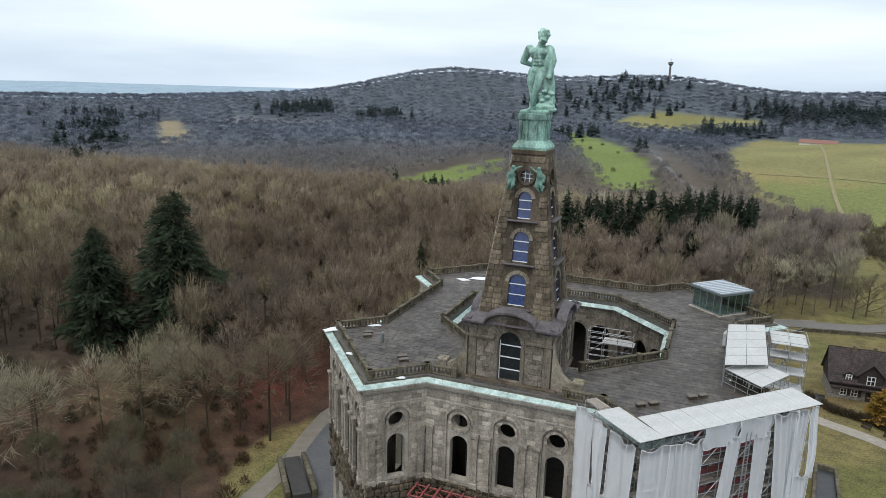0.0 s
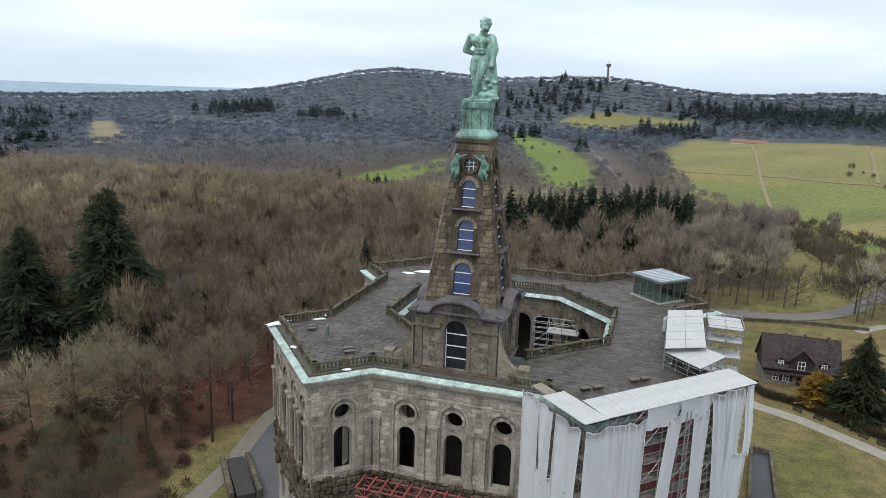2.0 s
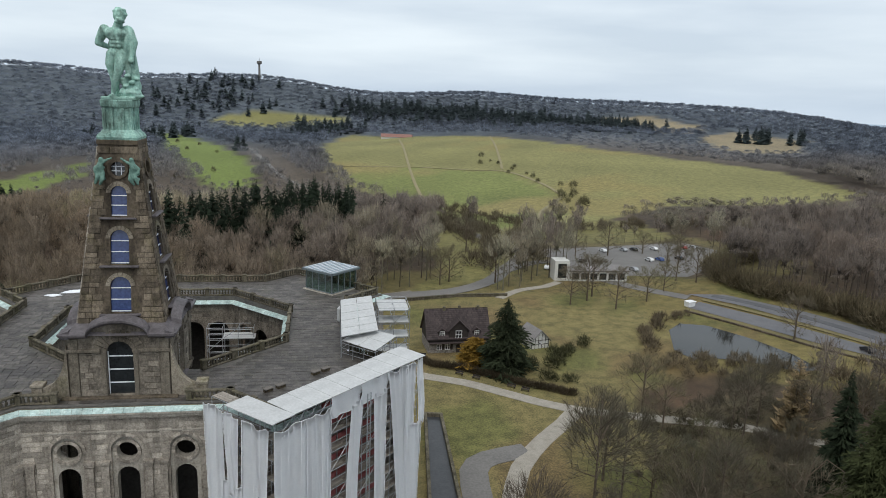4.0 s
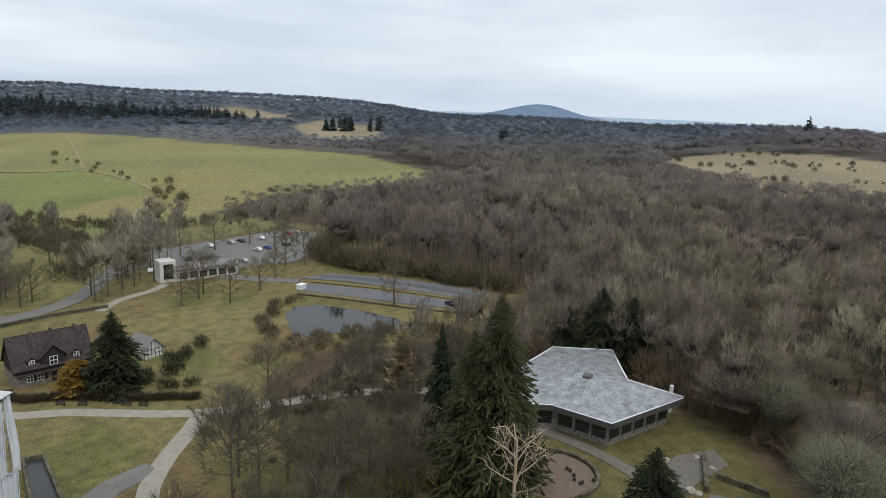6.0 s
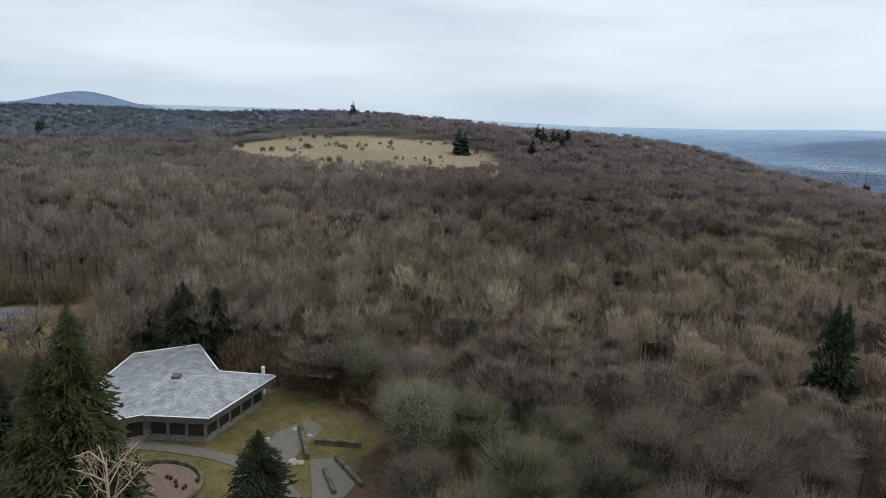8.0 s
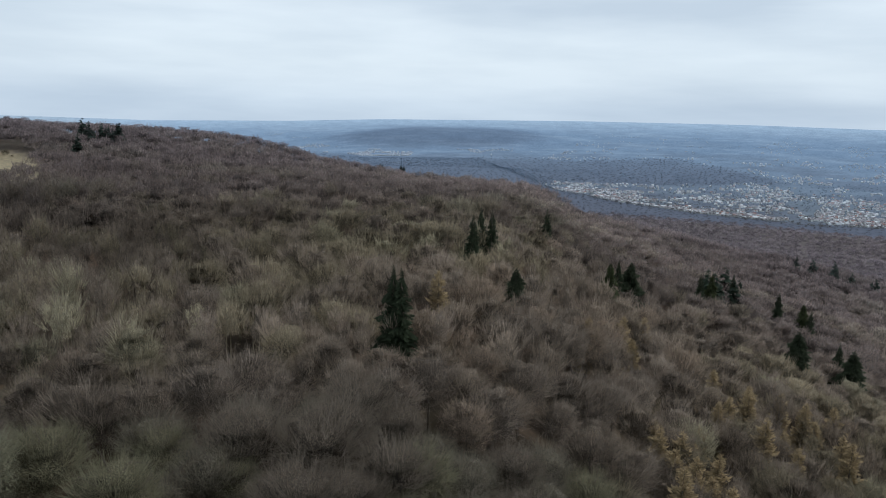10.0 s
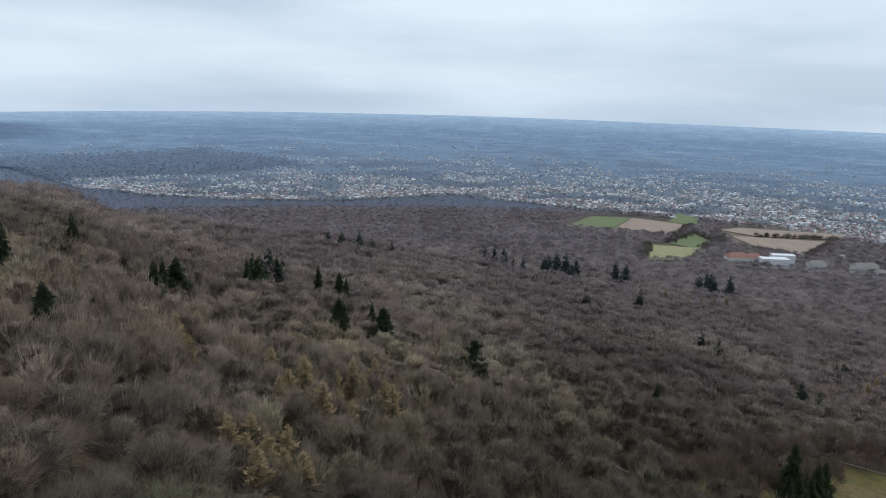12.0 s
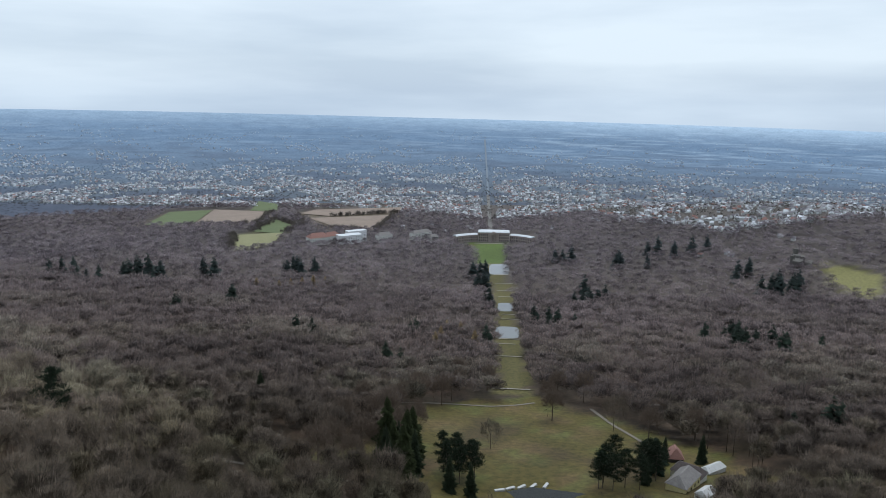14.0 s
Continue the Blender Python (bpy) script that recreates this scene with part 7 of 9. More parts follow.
def plain_house(name, x, y, turn, w, d, h, roof_h, wall_mat, roof_mat, label, lift=0.0, flat=False):
    t = thing(name, pose(x, y, float(land(x, y)) + lift, 0, 0, turn), label, "building")
    part("wall", box(bmesh.new(), (-w / 2, -d / 2, -3), (w / 2, d / 2, h), 0.05), wall_mat, t)
    bm = bmesh.new()
    if flat:
        box(bm, (-w / 2 - 0.5, -d / 2 - 0.5, h), (w / 2 + 0.5, d / 2 + 0.5, h + 0.8), 0.1)
    else:
        loft(bm, [[(-w / 2 - 0.5, -d / 2 - 0.5, h), (w / 2 + 0.5, -d / 2 - 0.5, h), (w / 2 + 0.5, d / 2 + 0.5, h), (-w / 2 - 0.5, d / 2 + 0.5, h)],
                  [(-w / 2 + d * 0.3, -0.3, h + roof_h), (w / 2 - d * 0.3, -0.3, h + roof_h), (w / 2 - d * 0.3, 0.3, h + roof_h), (-w / 2 + d * 0.3, 0.3, h + roof_h)]])
    part("roof", bm, roof_mat, t)
    k = max(2, int(w / 4))
    for s in (-1, 1):
        for j in range(k):
            xx = -w / 2 + w * (j + 0.5) / k
            for row in range(max(1, int(h / 3.4))):
                part("window", box(bmesh.new(), (xx - 0.6, s * d / 2 - 0.06, 0.9 + 3.3 * row), (xx + 0.6, s * d / 2 + 0.06, 2.5 + 3.3 * row)), DARK_GLASS, t)
    return t


YELLOW = material("pale_yellow_plaster", (0.5, 0.44, 0.22), (0.62, 0.56, 0.32), 0.8, 0.9)
t = plain_house("park_house", -206, -226, 28, 17, 9, 4.2, 4.0, YELLOW, ROOFGREY, "pale yellow park house with hipped grey roof")
t = plain_house("park_house", -217, -235, 118, 14, 8, 4.0, 3.6, PLASTER, material("dark_tiles", (0.06, 0.05, 0.048), (0.12, 0.1, 0.095), 0.7, 0.85), "pale house with dark hipped roof and skylights")
plain_house("red_roofed_hut", -232, -262, 60, 9, 7, 3.0, 4.5, TIMBER, REDROOF, "small wooden hut with steep red roof")
for x, y, a, w in ((-206, -212, 20, 9), (-236, -240, 10, 13)):
    t = thing("marquee", pose(x, y, float(land(x, y)), 0, 0, a), "white marquee tent beside the park house", "tent", "white tents")
    part("tent_roof", loft(bmesh.new(), [[(px * w / 2, py * 3, 2.4) for px, py in ((-1, -1), (1, -1), (1, 1), (-1, 1))], [(px * w / 2.4, py * 0.2, 4.2) for px, py in ((-1, -1), (1, -1), (1, 1), (-1, 1))]]), SHEET, t)
    part("tent_wall", box(bmesh.new(), (-w / 2 + 0.2, -2.8, 0), (w / 2 - 0.2, 2.8, 2.4), 0.05), SHEET, t)
for x, y, a, w, d, h, rh, wm, rm, words, fl in [
        (-300, -1462, 10, 42, 26, 13, 9, PLASTER, REDROOF, "large pale house with red roofs", False), (-335, -1490, 20, 34, 20, 12, 8, PLASTER, REDROOF, "pale house with red roof", False),
        (-372, -1476, 8, 52, 24, 15, 1, WHITE, LEADROOF, "white flat-roofed clinic block", True), (-395, -1505, 8, 44, 18, 20, 1, WHITE, LEADROOF, "tall white flat-roofed clinic block", True),
        (-452, -1482, 14, 34, 18, 13, 6, PLASTER, ROOFGREY, "pale villa with grey roof", False), (-545, -1500, 18, 50, 18, 14, 6, PLASTER, ROOFGREY, "long pale greenhouse-like building", False),
        (-560, -1460, 18, 20, 14, 10, 5, PLASTER, ROOFGREY, "pale park building with grey roof", False)]:
    plain_house("villa", x, y, a, w, d, h, rh, wm, rm, words, 4.0, fl)
# the ruined castle on the wooded spur
RUINSTONE = material("dark_ruin_stone", (0.07, 0.068, 0.062), (0.17, 0.16, 0.145), 0.15, 0.95, 0.3)
ruin = thing("castle_ruin", pose(-945, -826, float(land(-945, -826)), 0, 0, 40), "dark grey stone castle ruin with towers among trees", "castle")
for x, y, w, h in ((0, 0, 15, 17), (20, 4, 22, 13), (-19, 6, 16, 12), (8, 18, 28, 9), (40, 2, 14, 15)):
    part("block", box(bmesh.new(), (x - w / 2, y - 6, -4), (x + w / 2, y + 6, h), 0.3), RUINSTONE, ruin)
    for k in range(int(w / 3)):
        part("merlon", box(bmesh.new(), (x - w / 2 + 3 * k, y - 6, h), (x - w / 2 + 3 * k + 1.6, y - 5, h + 1.5), 0.1), RUINSTONE, ruin)
part("round_tower", beam(bmesh.new(), (-8, -2, -4), (-8, -2, 25), 4.4, 4.0, 14), RUINSTONE, ruin)
part("stair_turret", beam(bmesh.new(), (28, -6, -4), (28, -6, 20), 2.6, 2.4, 10), RUINSTONE, ruin)


# ---- woods ----
def bars(p0, p1, r0, r1, sides):
    """Tapered prisms along many segments at once."""
    n = len(p0)
    d = p1 - p0
    d = d / np.maximum(np.linalg.norm(d, axis=1, keepdims=True), 1e-6)
    ref = np.where(np.abs(d[:, 2:3]) > 0.9, [[1.0, 0, 0]], [[0, 0, 1.0]])
    e = np.cross(d, ref)
    e /= np.linalg.norm(e, axis=1, keepdims=True)
    g = np.cross(d, e)
    a = np.linspace(0, 2 * math.pi, sides, endpoint=False)
    ring = e[:, None] * np.cos(a)[None, :, None] + g[:, None] * np.sin(a)[None, :, None]
    v = np.concatenate([p0[:, None] + ring * r0[:, None, None], p1[:, None] + ring * r1[:, None, None]], 1).reshape(-1, 3)
    k = np.arange(sides)
    q = np.stack([k, (k + 1) % sides, (k + 1) % sides + sides, k + sides], 1)
    t = np.concatenate([q[:, [0, 1, 2]], q[:, [0, 2, 3]]])
    return v, (np.arange(n)[:, None, None] * 2 * sides + t[None]).reshape(-1, 3)


def blades(p0, p1, w, rng):
    """One thin triangle for each twig."""
    d = p1 - p0
    side = np.cross(d, rng.normal(size=d.shape))
    side /= np.maximum(np.linalg.norm(side, axis=1, keepdims=True), 1e-6)
    v = np.stack([p0 - side * w[:, None] / 2, p0 + side * w[:, None] / 2, p1], 1).reshape(-1, 3)
    return v, np.arange(len(v)).reshape(-1, 3)


def bare_tree(seed, height, spread, limbs, forks, twigs, width, low=0.3, sides=4, trunk=0.28):
    """A leafless tree: trunk and limbs as one mesh, twigs as another. Returns (wood verts, tris), (twig verts, tris)."""
    rng = np.random.default_rng(seed)
    lean = rng.normal(0, 0.02, 2) * height
    hs = np.array([0, low * height, 0.62 * height, 0.88 * height])
    axis = np.stack([lean[0] * (hs / height) ** 2, lean[1] * (hs / height) ** 2, hs], 1)
    p0, p1, r0, r1 = [axis[:-1]], [axis[1:]], [np.array([trunk, 0.8 * trunk, 0.5 * trunk])], [np.array([0.8 * trunk, 0.5 * trunk, 0.12 * trunk])]
    ang = rng.uniform(0, 6.283) + np.arange(limbs) * 2.4 + rng.normal(0, 0.3, limbs)
    z = np.linspace(low, 0.8, limbs) * height
    rise = np.linspace(0.5, 1.6, limbs) + rng.normal(0, 0.12, limbs)
    reach = spread * (0.45 + 0.55 * np.sin(np.linspace(0.9, 2.6, limbs))) * rng.uniform(0.8, 1.1, limbs)
    base = np.stack([lean[0] * (z / height) ** 2, lean[1] * (z / height) ** 2, z], 1)
    knee = base + np.stack([np.cos(ang) * reach * 0.45, np.sin(ang) * reach * 0.45, rise * reach * 0.4], 1)
    tip = base + np.stack([np.cos(ang) * reach, np.sin(ang) * reach, rise * reach * 0.95], 1)
    tip[:, 2] = np.minimum(tip[:, 2], height * rng.uniform(0.86, 1.0, limbs))
    p0 += [base, knee]
    p1 += [knee, tip]
    r0 += [np.full(limbs, 0.36 * trunk), np.full(limbs, 0.22 * trunk)]
    r1 += [np.full(limbs, 0.22 * trunk), np.full(limbs, 0.06 * trunk)]
    src = np.repeat(np.arange(limbs), forks)
    t = rng.uniform(0.25, 1.0, len(src))[:, None]
    fb = np.where(t < 0.45, base[src] + (knee - base)[src] * (t / 0.45), knee[src] + (tip - knee)[src] * ((t - 0.45) / 0.55))
    heart = np.array([lean[0] * 0.3, lean[1] * 0.3, height * (0.5 * low + 0.42)])
    dome = np.array([spread, spread, height * (0.56 - 0.45 * low)])
    way = (fb - heart) / dome + rng.normal(0, 0.3, (len(src), 3)) + [0, 0, 0.12]
    way /= np.linalg.norm(way, axis=1, keepdims=True)
    ft = heart + way * dome * rng.uniform(0.72, 0.97, len(src))[:, None]
    out = ft - fb
    out /= np.maximum(np.linalg.norm(out, axis=1, keepdims=True), 1e-3)
    if forks:
        p0.append(fb)
        p1.append(ft)
        r0.append(np.full(len(src), 0.11 * trunk))
        r1.append(np.full(len(src), 0.03 * trunk))
    wood = bars(np.concatenate(p0), np.concatenate(p1), np.concatenate(r0), np.concatenate(r1), sides)
    k = rng.integers(0, max(len(src), 1), twigs)
    s = rng.uniform(0.25, 1.0, twigs)[:, None]
    tb = fb[k] + (ft - fb)[k] * s
    td = way[k] * 0.9 + rng.normal(0, 0.45, (twigs, 3)) + np.array([0, 0, 0.35])
    td /= np.linalg.norm(td, axis=1, keepdims=True)
    te = tb + td * spread * rng.uniform(0.16, 0.34, twigs)[:, None]
    return wood, blades(tb, te, width * rng.uniform(0.6, 1.4, twigs), rng)


def far_tree(seed, height, spread, count, width, low=0.35):
    """A crown seen from far off: a dome of broad tufts."""
    rng = np.random.default_rng(seed)
    d = rng.normal(size=(count, 3))
    d /= np.linalg.norm(d, axis=1, keepdims=True)
    d[:, 2] = np.abs(d[:, 2]) * rng.choice([1, 1, 1, 1, -0.5], count)
    rad = rng.uniform(0.45, 0.85, count)[:, None]
    c = np.array([0, 0, height * (0.5 + low / 2) - 0.05 * height])
    ext = np.array([spread, spread, height * (1 - low) / 2])
    p0 = c + d * ext * rad
    p1 = c + (d + rng.normal(0, 0.2, d.shape) + [0, 0, 0.22]) * ext * (rad + rng.uniform(0.2, 0.42, count)[:, None])
    return blades(p0, p1, width * rng.uniform(0.7, 1.3, count), rng)


def spruce(seed, height, spread, tiers, arms, width, drop=0.35, low=0.06, shape=0.85, leaf=1):
    """A conifer: a straight trunk and uneven tiers of drooping boughs, each of leaf sprays."""
    rng = np.random.default_rng(seed)
    wood = bars(np.array([[0, 0, 0.0]]), np.array([[0, 0, 0.97 * height]]), np.array([0.016 * height]), np.array([0.02]), 5)
    n = tiers * arms
    k = np.arange(n)
    t = (k // arms + rng.uniform(0, 1, n)) / tiers
    a = rng.uniform(0, 6.283, n)
    uneven = 0.84 + 0.16 * np.sin(3 * a + 17 * t + seed) + 0.12 * np.sin(2 * a - 29 * t) + 0.1 * np.sin(47 * t + seed)
    reach = spread * ((1 - t) ** shape * rng.uniform(0.55, 1.1, n) * uneven + 0.03)
    z = height * (low + (0.97 - low) * t)
    k = np.repeat(k, leaf)
    n = len(k)
    a, z, reach, t = a[k], z[k], reach[k], t[k]
    s0 = np.tile(np.linspace(0.06, 0.6 if leaf < 9 else 0.86, leaf), n // leaf) if leaf > 1 else np.full(n, 0.08)
    s1 = np.tile(np.linspace(0.55, 1.0, leaf), n // leaf) if leaf > 1 else np.ones(n)
    if leaf > 8:
        s1 = s0 + rng.uniform(0.12, 0.3, n)
    a1 = a + (rng.normal(0, 0.2, n) / np.where(leaf > 8, 0.35 + s1, 1.0) if leaf > 1 else 0)
    fall = drop * rng.uniform(0.5, 1.5, n)
    p0 = np.stack([s0 * reach * np.cos(a), s0 * reach * np.sin(a), z - fall * reach * s0 ** 1.5], 1)
    p1 = np.stack([s1 * reach * np.cos(a1), s1 * reach * np.sin(a1), z - fall * reach * s1 ** 1.5 + rng.normal(0, 0.2, n)], 1)
    side = np.stack([-np.sin(a), np.cos(a), rng.normal(0, 0.25, n)], 1) * (width * reach * (1.0 if leaf == 1 else 0.75))[:, None]
    mid = p0 * 0.45 + p1 * 0.55 + [0, 0, 0.05]
    sag = np.array([0, 0, -1.0]) * ((0.28 if leaf == 1 else 0.16 if leaf < 9 else 0.06) * reach)[:, None]
    v = np.stack([p0, mid - side + sag, p1, mid + side + sag], 1).reshape(-1, 3)
    f = (np.arange(n)[:, None, None] * 4 + np.array([[0, 1, 2], [0, 2, 3]])[None]).reshape(-1, 3)
    return wood, (v, f)


def planted(templates, xy, size, turn, tint, pick, laces=None):
    """Many copies of the templates in one pair of arrays. templates: (verts, tris), with tones and with the laced tris if there are any; laces: a list that takes up which tris are laced."""
    vs, fs, cs, n = [], [], [], 0
    z = land(xy[:, 0], xy[:, 1])
    for i, (tv, tf, *tone) in enumerate(templates):
        k = np.nonzero(pick == i)[0]
        if not len(k):
            continue
        c, s = np.cos(turn[k])[:, None], np.sin(turn[k])[:, None]
        g = size[k][:, None]
        x = (tv[None, :, 0] * c - tv[None, :, 1] * s) * g + xy[k, 0][:, None]
        y = (tv[None, :, 0] * s + tv[None, :, 1] * c) * g + xy[k, 1][:, None]
        w = tv[None, :, 2] * g + z[k][:, None] - 0.2
        vs.append(np.stack([x, y, w], -1).reshape(-1, 3))
        fs.append((tf[None] + (np.arange(len(k)) * len(tv))[:, None, None]).reshape(-1, 3) + n)
        full = np.repeat(tint[k], len(tv), 0)
        cs.append(full * np.tile(tone[0], len(k))[:, None] if tone else full)
        n += len(k) * len(tv)
        if laces is not None:
            laces.append(np.tile(tone[1], len(k)))
    return np.concatenate(vs), np.concatenate(fs), np.concatenate(cs)


def twig_tints(x, y, rng):
    """Browns, olives and greys of leafless crowns, in stands; haze is put into the tint, greyer and bluer on the far
    hills.
    """
    n = len(x)
    r, east = np.hypot(x, y), smooth(150, -150, y)[:, None]
    calm = smooth(250, 900, r)
    stand = wobble(x, y, 38.0, 7) + rng.normal(0, 0.45, n) * (1 - 0.6 * calm)
    base = np.array([0.215, 0.18, 0.145])[None].repeat(n, 0)
    base[stand > 0.3] = (0.236, 0.205, 0.148)
    base[stand > 0.85] = (0.292, 0.268, 0.192)
    base[stand < -0.4] = (0.208, 0.176, 0.146)
    base[stand < -0.95] = (0.222, 0.18, 0.142)
    base = base * rng.uniform(0.82, 1.18, n)[:, None] ** (1 - 0.5 * calm)[:, None]
    # brightness by region, such as the darker south slope, is painted into the tints
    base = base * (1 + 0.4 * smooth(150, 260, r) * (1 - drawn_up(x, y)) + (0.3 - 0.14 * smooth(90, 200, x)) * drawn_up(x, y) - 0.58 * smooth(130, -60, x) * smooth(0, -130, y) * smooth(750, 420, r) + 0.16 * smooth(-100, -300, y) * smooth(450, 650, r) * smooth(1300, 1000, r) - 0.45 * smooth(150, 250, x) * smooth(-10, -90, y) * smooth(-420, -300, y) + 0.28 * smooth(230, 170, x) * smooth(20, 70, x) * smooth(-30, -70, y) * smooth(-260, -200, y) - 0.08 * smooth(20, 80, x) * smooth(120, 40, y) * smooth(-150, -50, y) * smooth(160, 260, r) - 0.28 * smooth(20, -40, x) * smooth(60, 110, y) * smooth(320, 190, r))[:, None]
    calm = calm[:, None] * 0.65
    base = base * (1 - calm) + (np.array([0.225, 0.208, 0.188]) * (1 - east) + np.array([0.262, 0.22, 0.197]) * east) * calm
    # distance haze blended into the crown tints
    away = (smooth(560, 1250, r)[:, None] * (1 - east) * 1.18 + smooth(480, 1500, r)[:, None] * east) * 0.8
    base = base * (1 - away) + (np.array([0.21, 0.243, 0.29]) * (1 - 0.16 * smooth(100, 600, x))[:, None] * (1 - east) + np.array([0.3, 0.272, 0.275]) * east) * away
    close = smooth(480, 260, r)[:, None]
    west = (smooth(120, 20, x) * smooth(60, 160, y) * smooth(700, 450, r))[:, None]
    return base * (np.array([1.0, 1.0, 1.04]) * (1 - west) + np.array([1.05, 1.0, 0.9]) * west) * (1 - east + (np.array([1.02, 0.98, 1.03]) * (1 - close) + np.array([1.03, 0.995, 0.92]) * close) * east) * (1 + 0.14 * wobble(x, y, 47.0, 31) + 0.1 * wobble(x, y, 130.0, 53) + 0.06 * wobble(x, y, 11.0, 17))[:, None]


def scatter(r0, r1, gap, rng, margin=0.0):
    """Places for trees between two radii: an uneven grid outside the open land."""
    g = np.arange(-r1, r1 + gap, gap)
    x, y = [v.ravel() for v in np.meshgrid(g, g)]
    x, y = x + rng.uniform(-0.48, 0.48, len(x)) * gap, y + rng.uniform(-0.48, 0.48, len(x)) * gap
    r = np.hypot(x, y)
    keep = (r >= r0) & (r < r1)
    x, y = x[keep], y[keep]
    keep = np.ones(len(x), bool)
    for poly in OPEN:
        keep &= ~inside(poly, x, y)
    keep &= np.hypot(x - CASTLE[0], y - CASTLE[1]) > 40
    az = np.degrees(np.arctan2(x, y)) % 360
    keep &= np.hypot(x, y) < np.interp(az, TOWN_AZ, TOWN_R, left=9999, right=9999)
    unseen = (az > 240) & (az < 322)
    keep &= ~unseen | (rng.uniform(0, 1, len(x)) < 0.1)
    for line, half in CLEAR_LINES:
        for (x0, y0), (x1, y1) in zip(line, line[1:]):
            dx, dy = x1 - x0, y1 - y0
            t = np.clip(((x - x0) * dx + (y - y0) * dy) / (dx * dx + dy * dy), 0, 1)
            keep &= np.hypot(x - x0 - t * dx, y - y0 - t * dy) > half
    return x[keep], y[keep]


def stature(x, y):
    """Young growth stands before the open fields."""
    az, r = np.degrees(np.arctan2(x, y)), np.hypot(x, y)
    return (1 - 0.52 * inside(MEADOW_EDGE, x, y)) * (1 - 0.5 * smooth(40, 43, az) * smooth(61, 58, az) * smooth(760, 830, r) * smooth(1320, 1250, r)) * (1 - 0.66 * smooth(-9, -6, az) * smooth(10, 7, az) * smooth(430, 520, r) * smooth(760, 720, r) - 0.55 * smooth(8, 10, az) * smooth(22, 18, az) * smooth(430, 560, r) * smooth(760, 710, r))


def wood_band(name, r0, r1, gap, templates, mats, label, rng, where=None, size=(0.86, 1.12)):
    x, y = scatter(r0, r1, gap, rng)
    if where is not None:
        keep = where(x, y)
        x, y = x[keep], y[keep]
    n = len(x)
    laces = []
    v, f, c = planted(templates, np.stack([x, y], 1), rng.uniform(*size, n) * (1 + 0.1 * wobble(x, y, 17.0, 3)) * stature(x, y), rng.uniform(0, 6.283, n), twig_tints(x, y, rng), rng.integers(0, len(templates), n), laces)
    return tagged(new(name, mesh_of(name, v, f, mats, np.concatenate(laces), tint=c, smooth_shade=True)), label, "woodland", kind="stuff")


rng = np.random.default_rng(5)


def joined(*pieces):
    """Several (verts, tris, tone) as one."""
    vs, fs, ts, n = [], [], [], 0
    for v, f, tone in pieces:
        vs.append(v)
        fs.append(f + n)
        ts.append(np.full(len(v), tone))
        n += len(v)
    return np.concatenate(vs), np.concatenate(fs), np.concatenate(ts)


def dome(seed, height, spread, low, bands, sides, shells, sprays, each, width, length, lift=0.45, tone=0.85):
    """A leafless crown: lumpy shells of laced twigs, and sprays of fine twigs that stand out of them all over. (verts, tris, tones, which tris are laced)"""
    rng = np.random.default_rng(seed)
    lobes = rng.normal(size=(7, 3)) * [1, 1, 0.6] + [0, 0, 0.55]
    lobes /= np.linalg.norm(lobes, axis=1, keepdims=True)

    def swell(d):
        return 0.8 + 0.22 * np.max(np.clip((d @ lobes.T - 0.55) / 0.45, 0, 1), axis=1)
    c = np.array([0, 0, height * (0.48 + low / 2)])
    ext = np.array([spread, spread, height * (0.5 - low / 2)])
    cf = [[0, 1 + k, 1 + (k + 1) % sides] for k in range(sides)]
    for i in range(bands - 1):
        for k in range(sides):
            p, q = 1 + i * sides + k, 1 + i * sides + (k + 1) % sides
            cf += [[p, p + sides, q + sides], [p, q + sides, q]]
    pieces = []
    for fill in shells:
        d = [[0, 0, 1.0]]
        for a in np.linspace(0.45, 2.05, bands):
            t = np.arange(sides) * 6.283 / sides + rng.uniform(0, 6) + rng.normal(0, 0.12, sides)
            d += np.stack([np.sin(a) * np.cos(t), np.sin(a) * np.sin(t), np.full(sides, np.cos(a))], 1).tolist()
        d = np.array(d)
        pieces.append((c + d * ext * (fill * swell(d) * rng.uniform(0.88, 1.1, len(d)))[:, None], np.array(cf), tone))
    d = rng.normal(size=(sprays, 3))
    d /= np.linalg.norm(d, axis=1, keepdims=True)
    d[:, 2] = np.where(d[:, 2] < -0.3, -0.6 * d[:, 2], d[:, 2])
    d /= np.linalg.norm(d, axis=1, keepdims=True)
    reach = swell(d) * rng.uniform(0.86, 1.04, sprays)
    d, reach = np.repeat(d, each, 0), np.repeat(reach, each)
    n = len(d)
    p0 = c + d * ext * (0.7 * reach)[:, None] + rng.normal(0, 0.05 * spread, d.shape)
    way = d * 0.8 + np.array([0, 0, lift]) + rng.normal(0, 0.3, d.shape)
    way /= np.linalg.norm(way, axis=1, keepdims=True)
    gap = 0.3 * reach
    p1 = p0 + way * (spread * (gap + length * rng.uniform(0.4, 1.2, n)))[:, None]
    tv, tf = blades(p0, p1, width * rng.uniform(0.6, 1.4, n), rng)
    v, f, tones = joined(*pieces, (tv, tf, 1.0))
    return v, f, tones, np.arange(len(f)) < len(f) - len(tf)


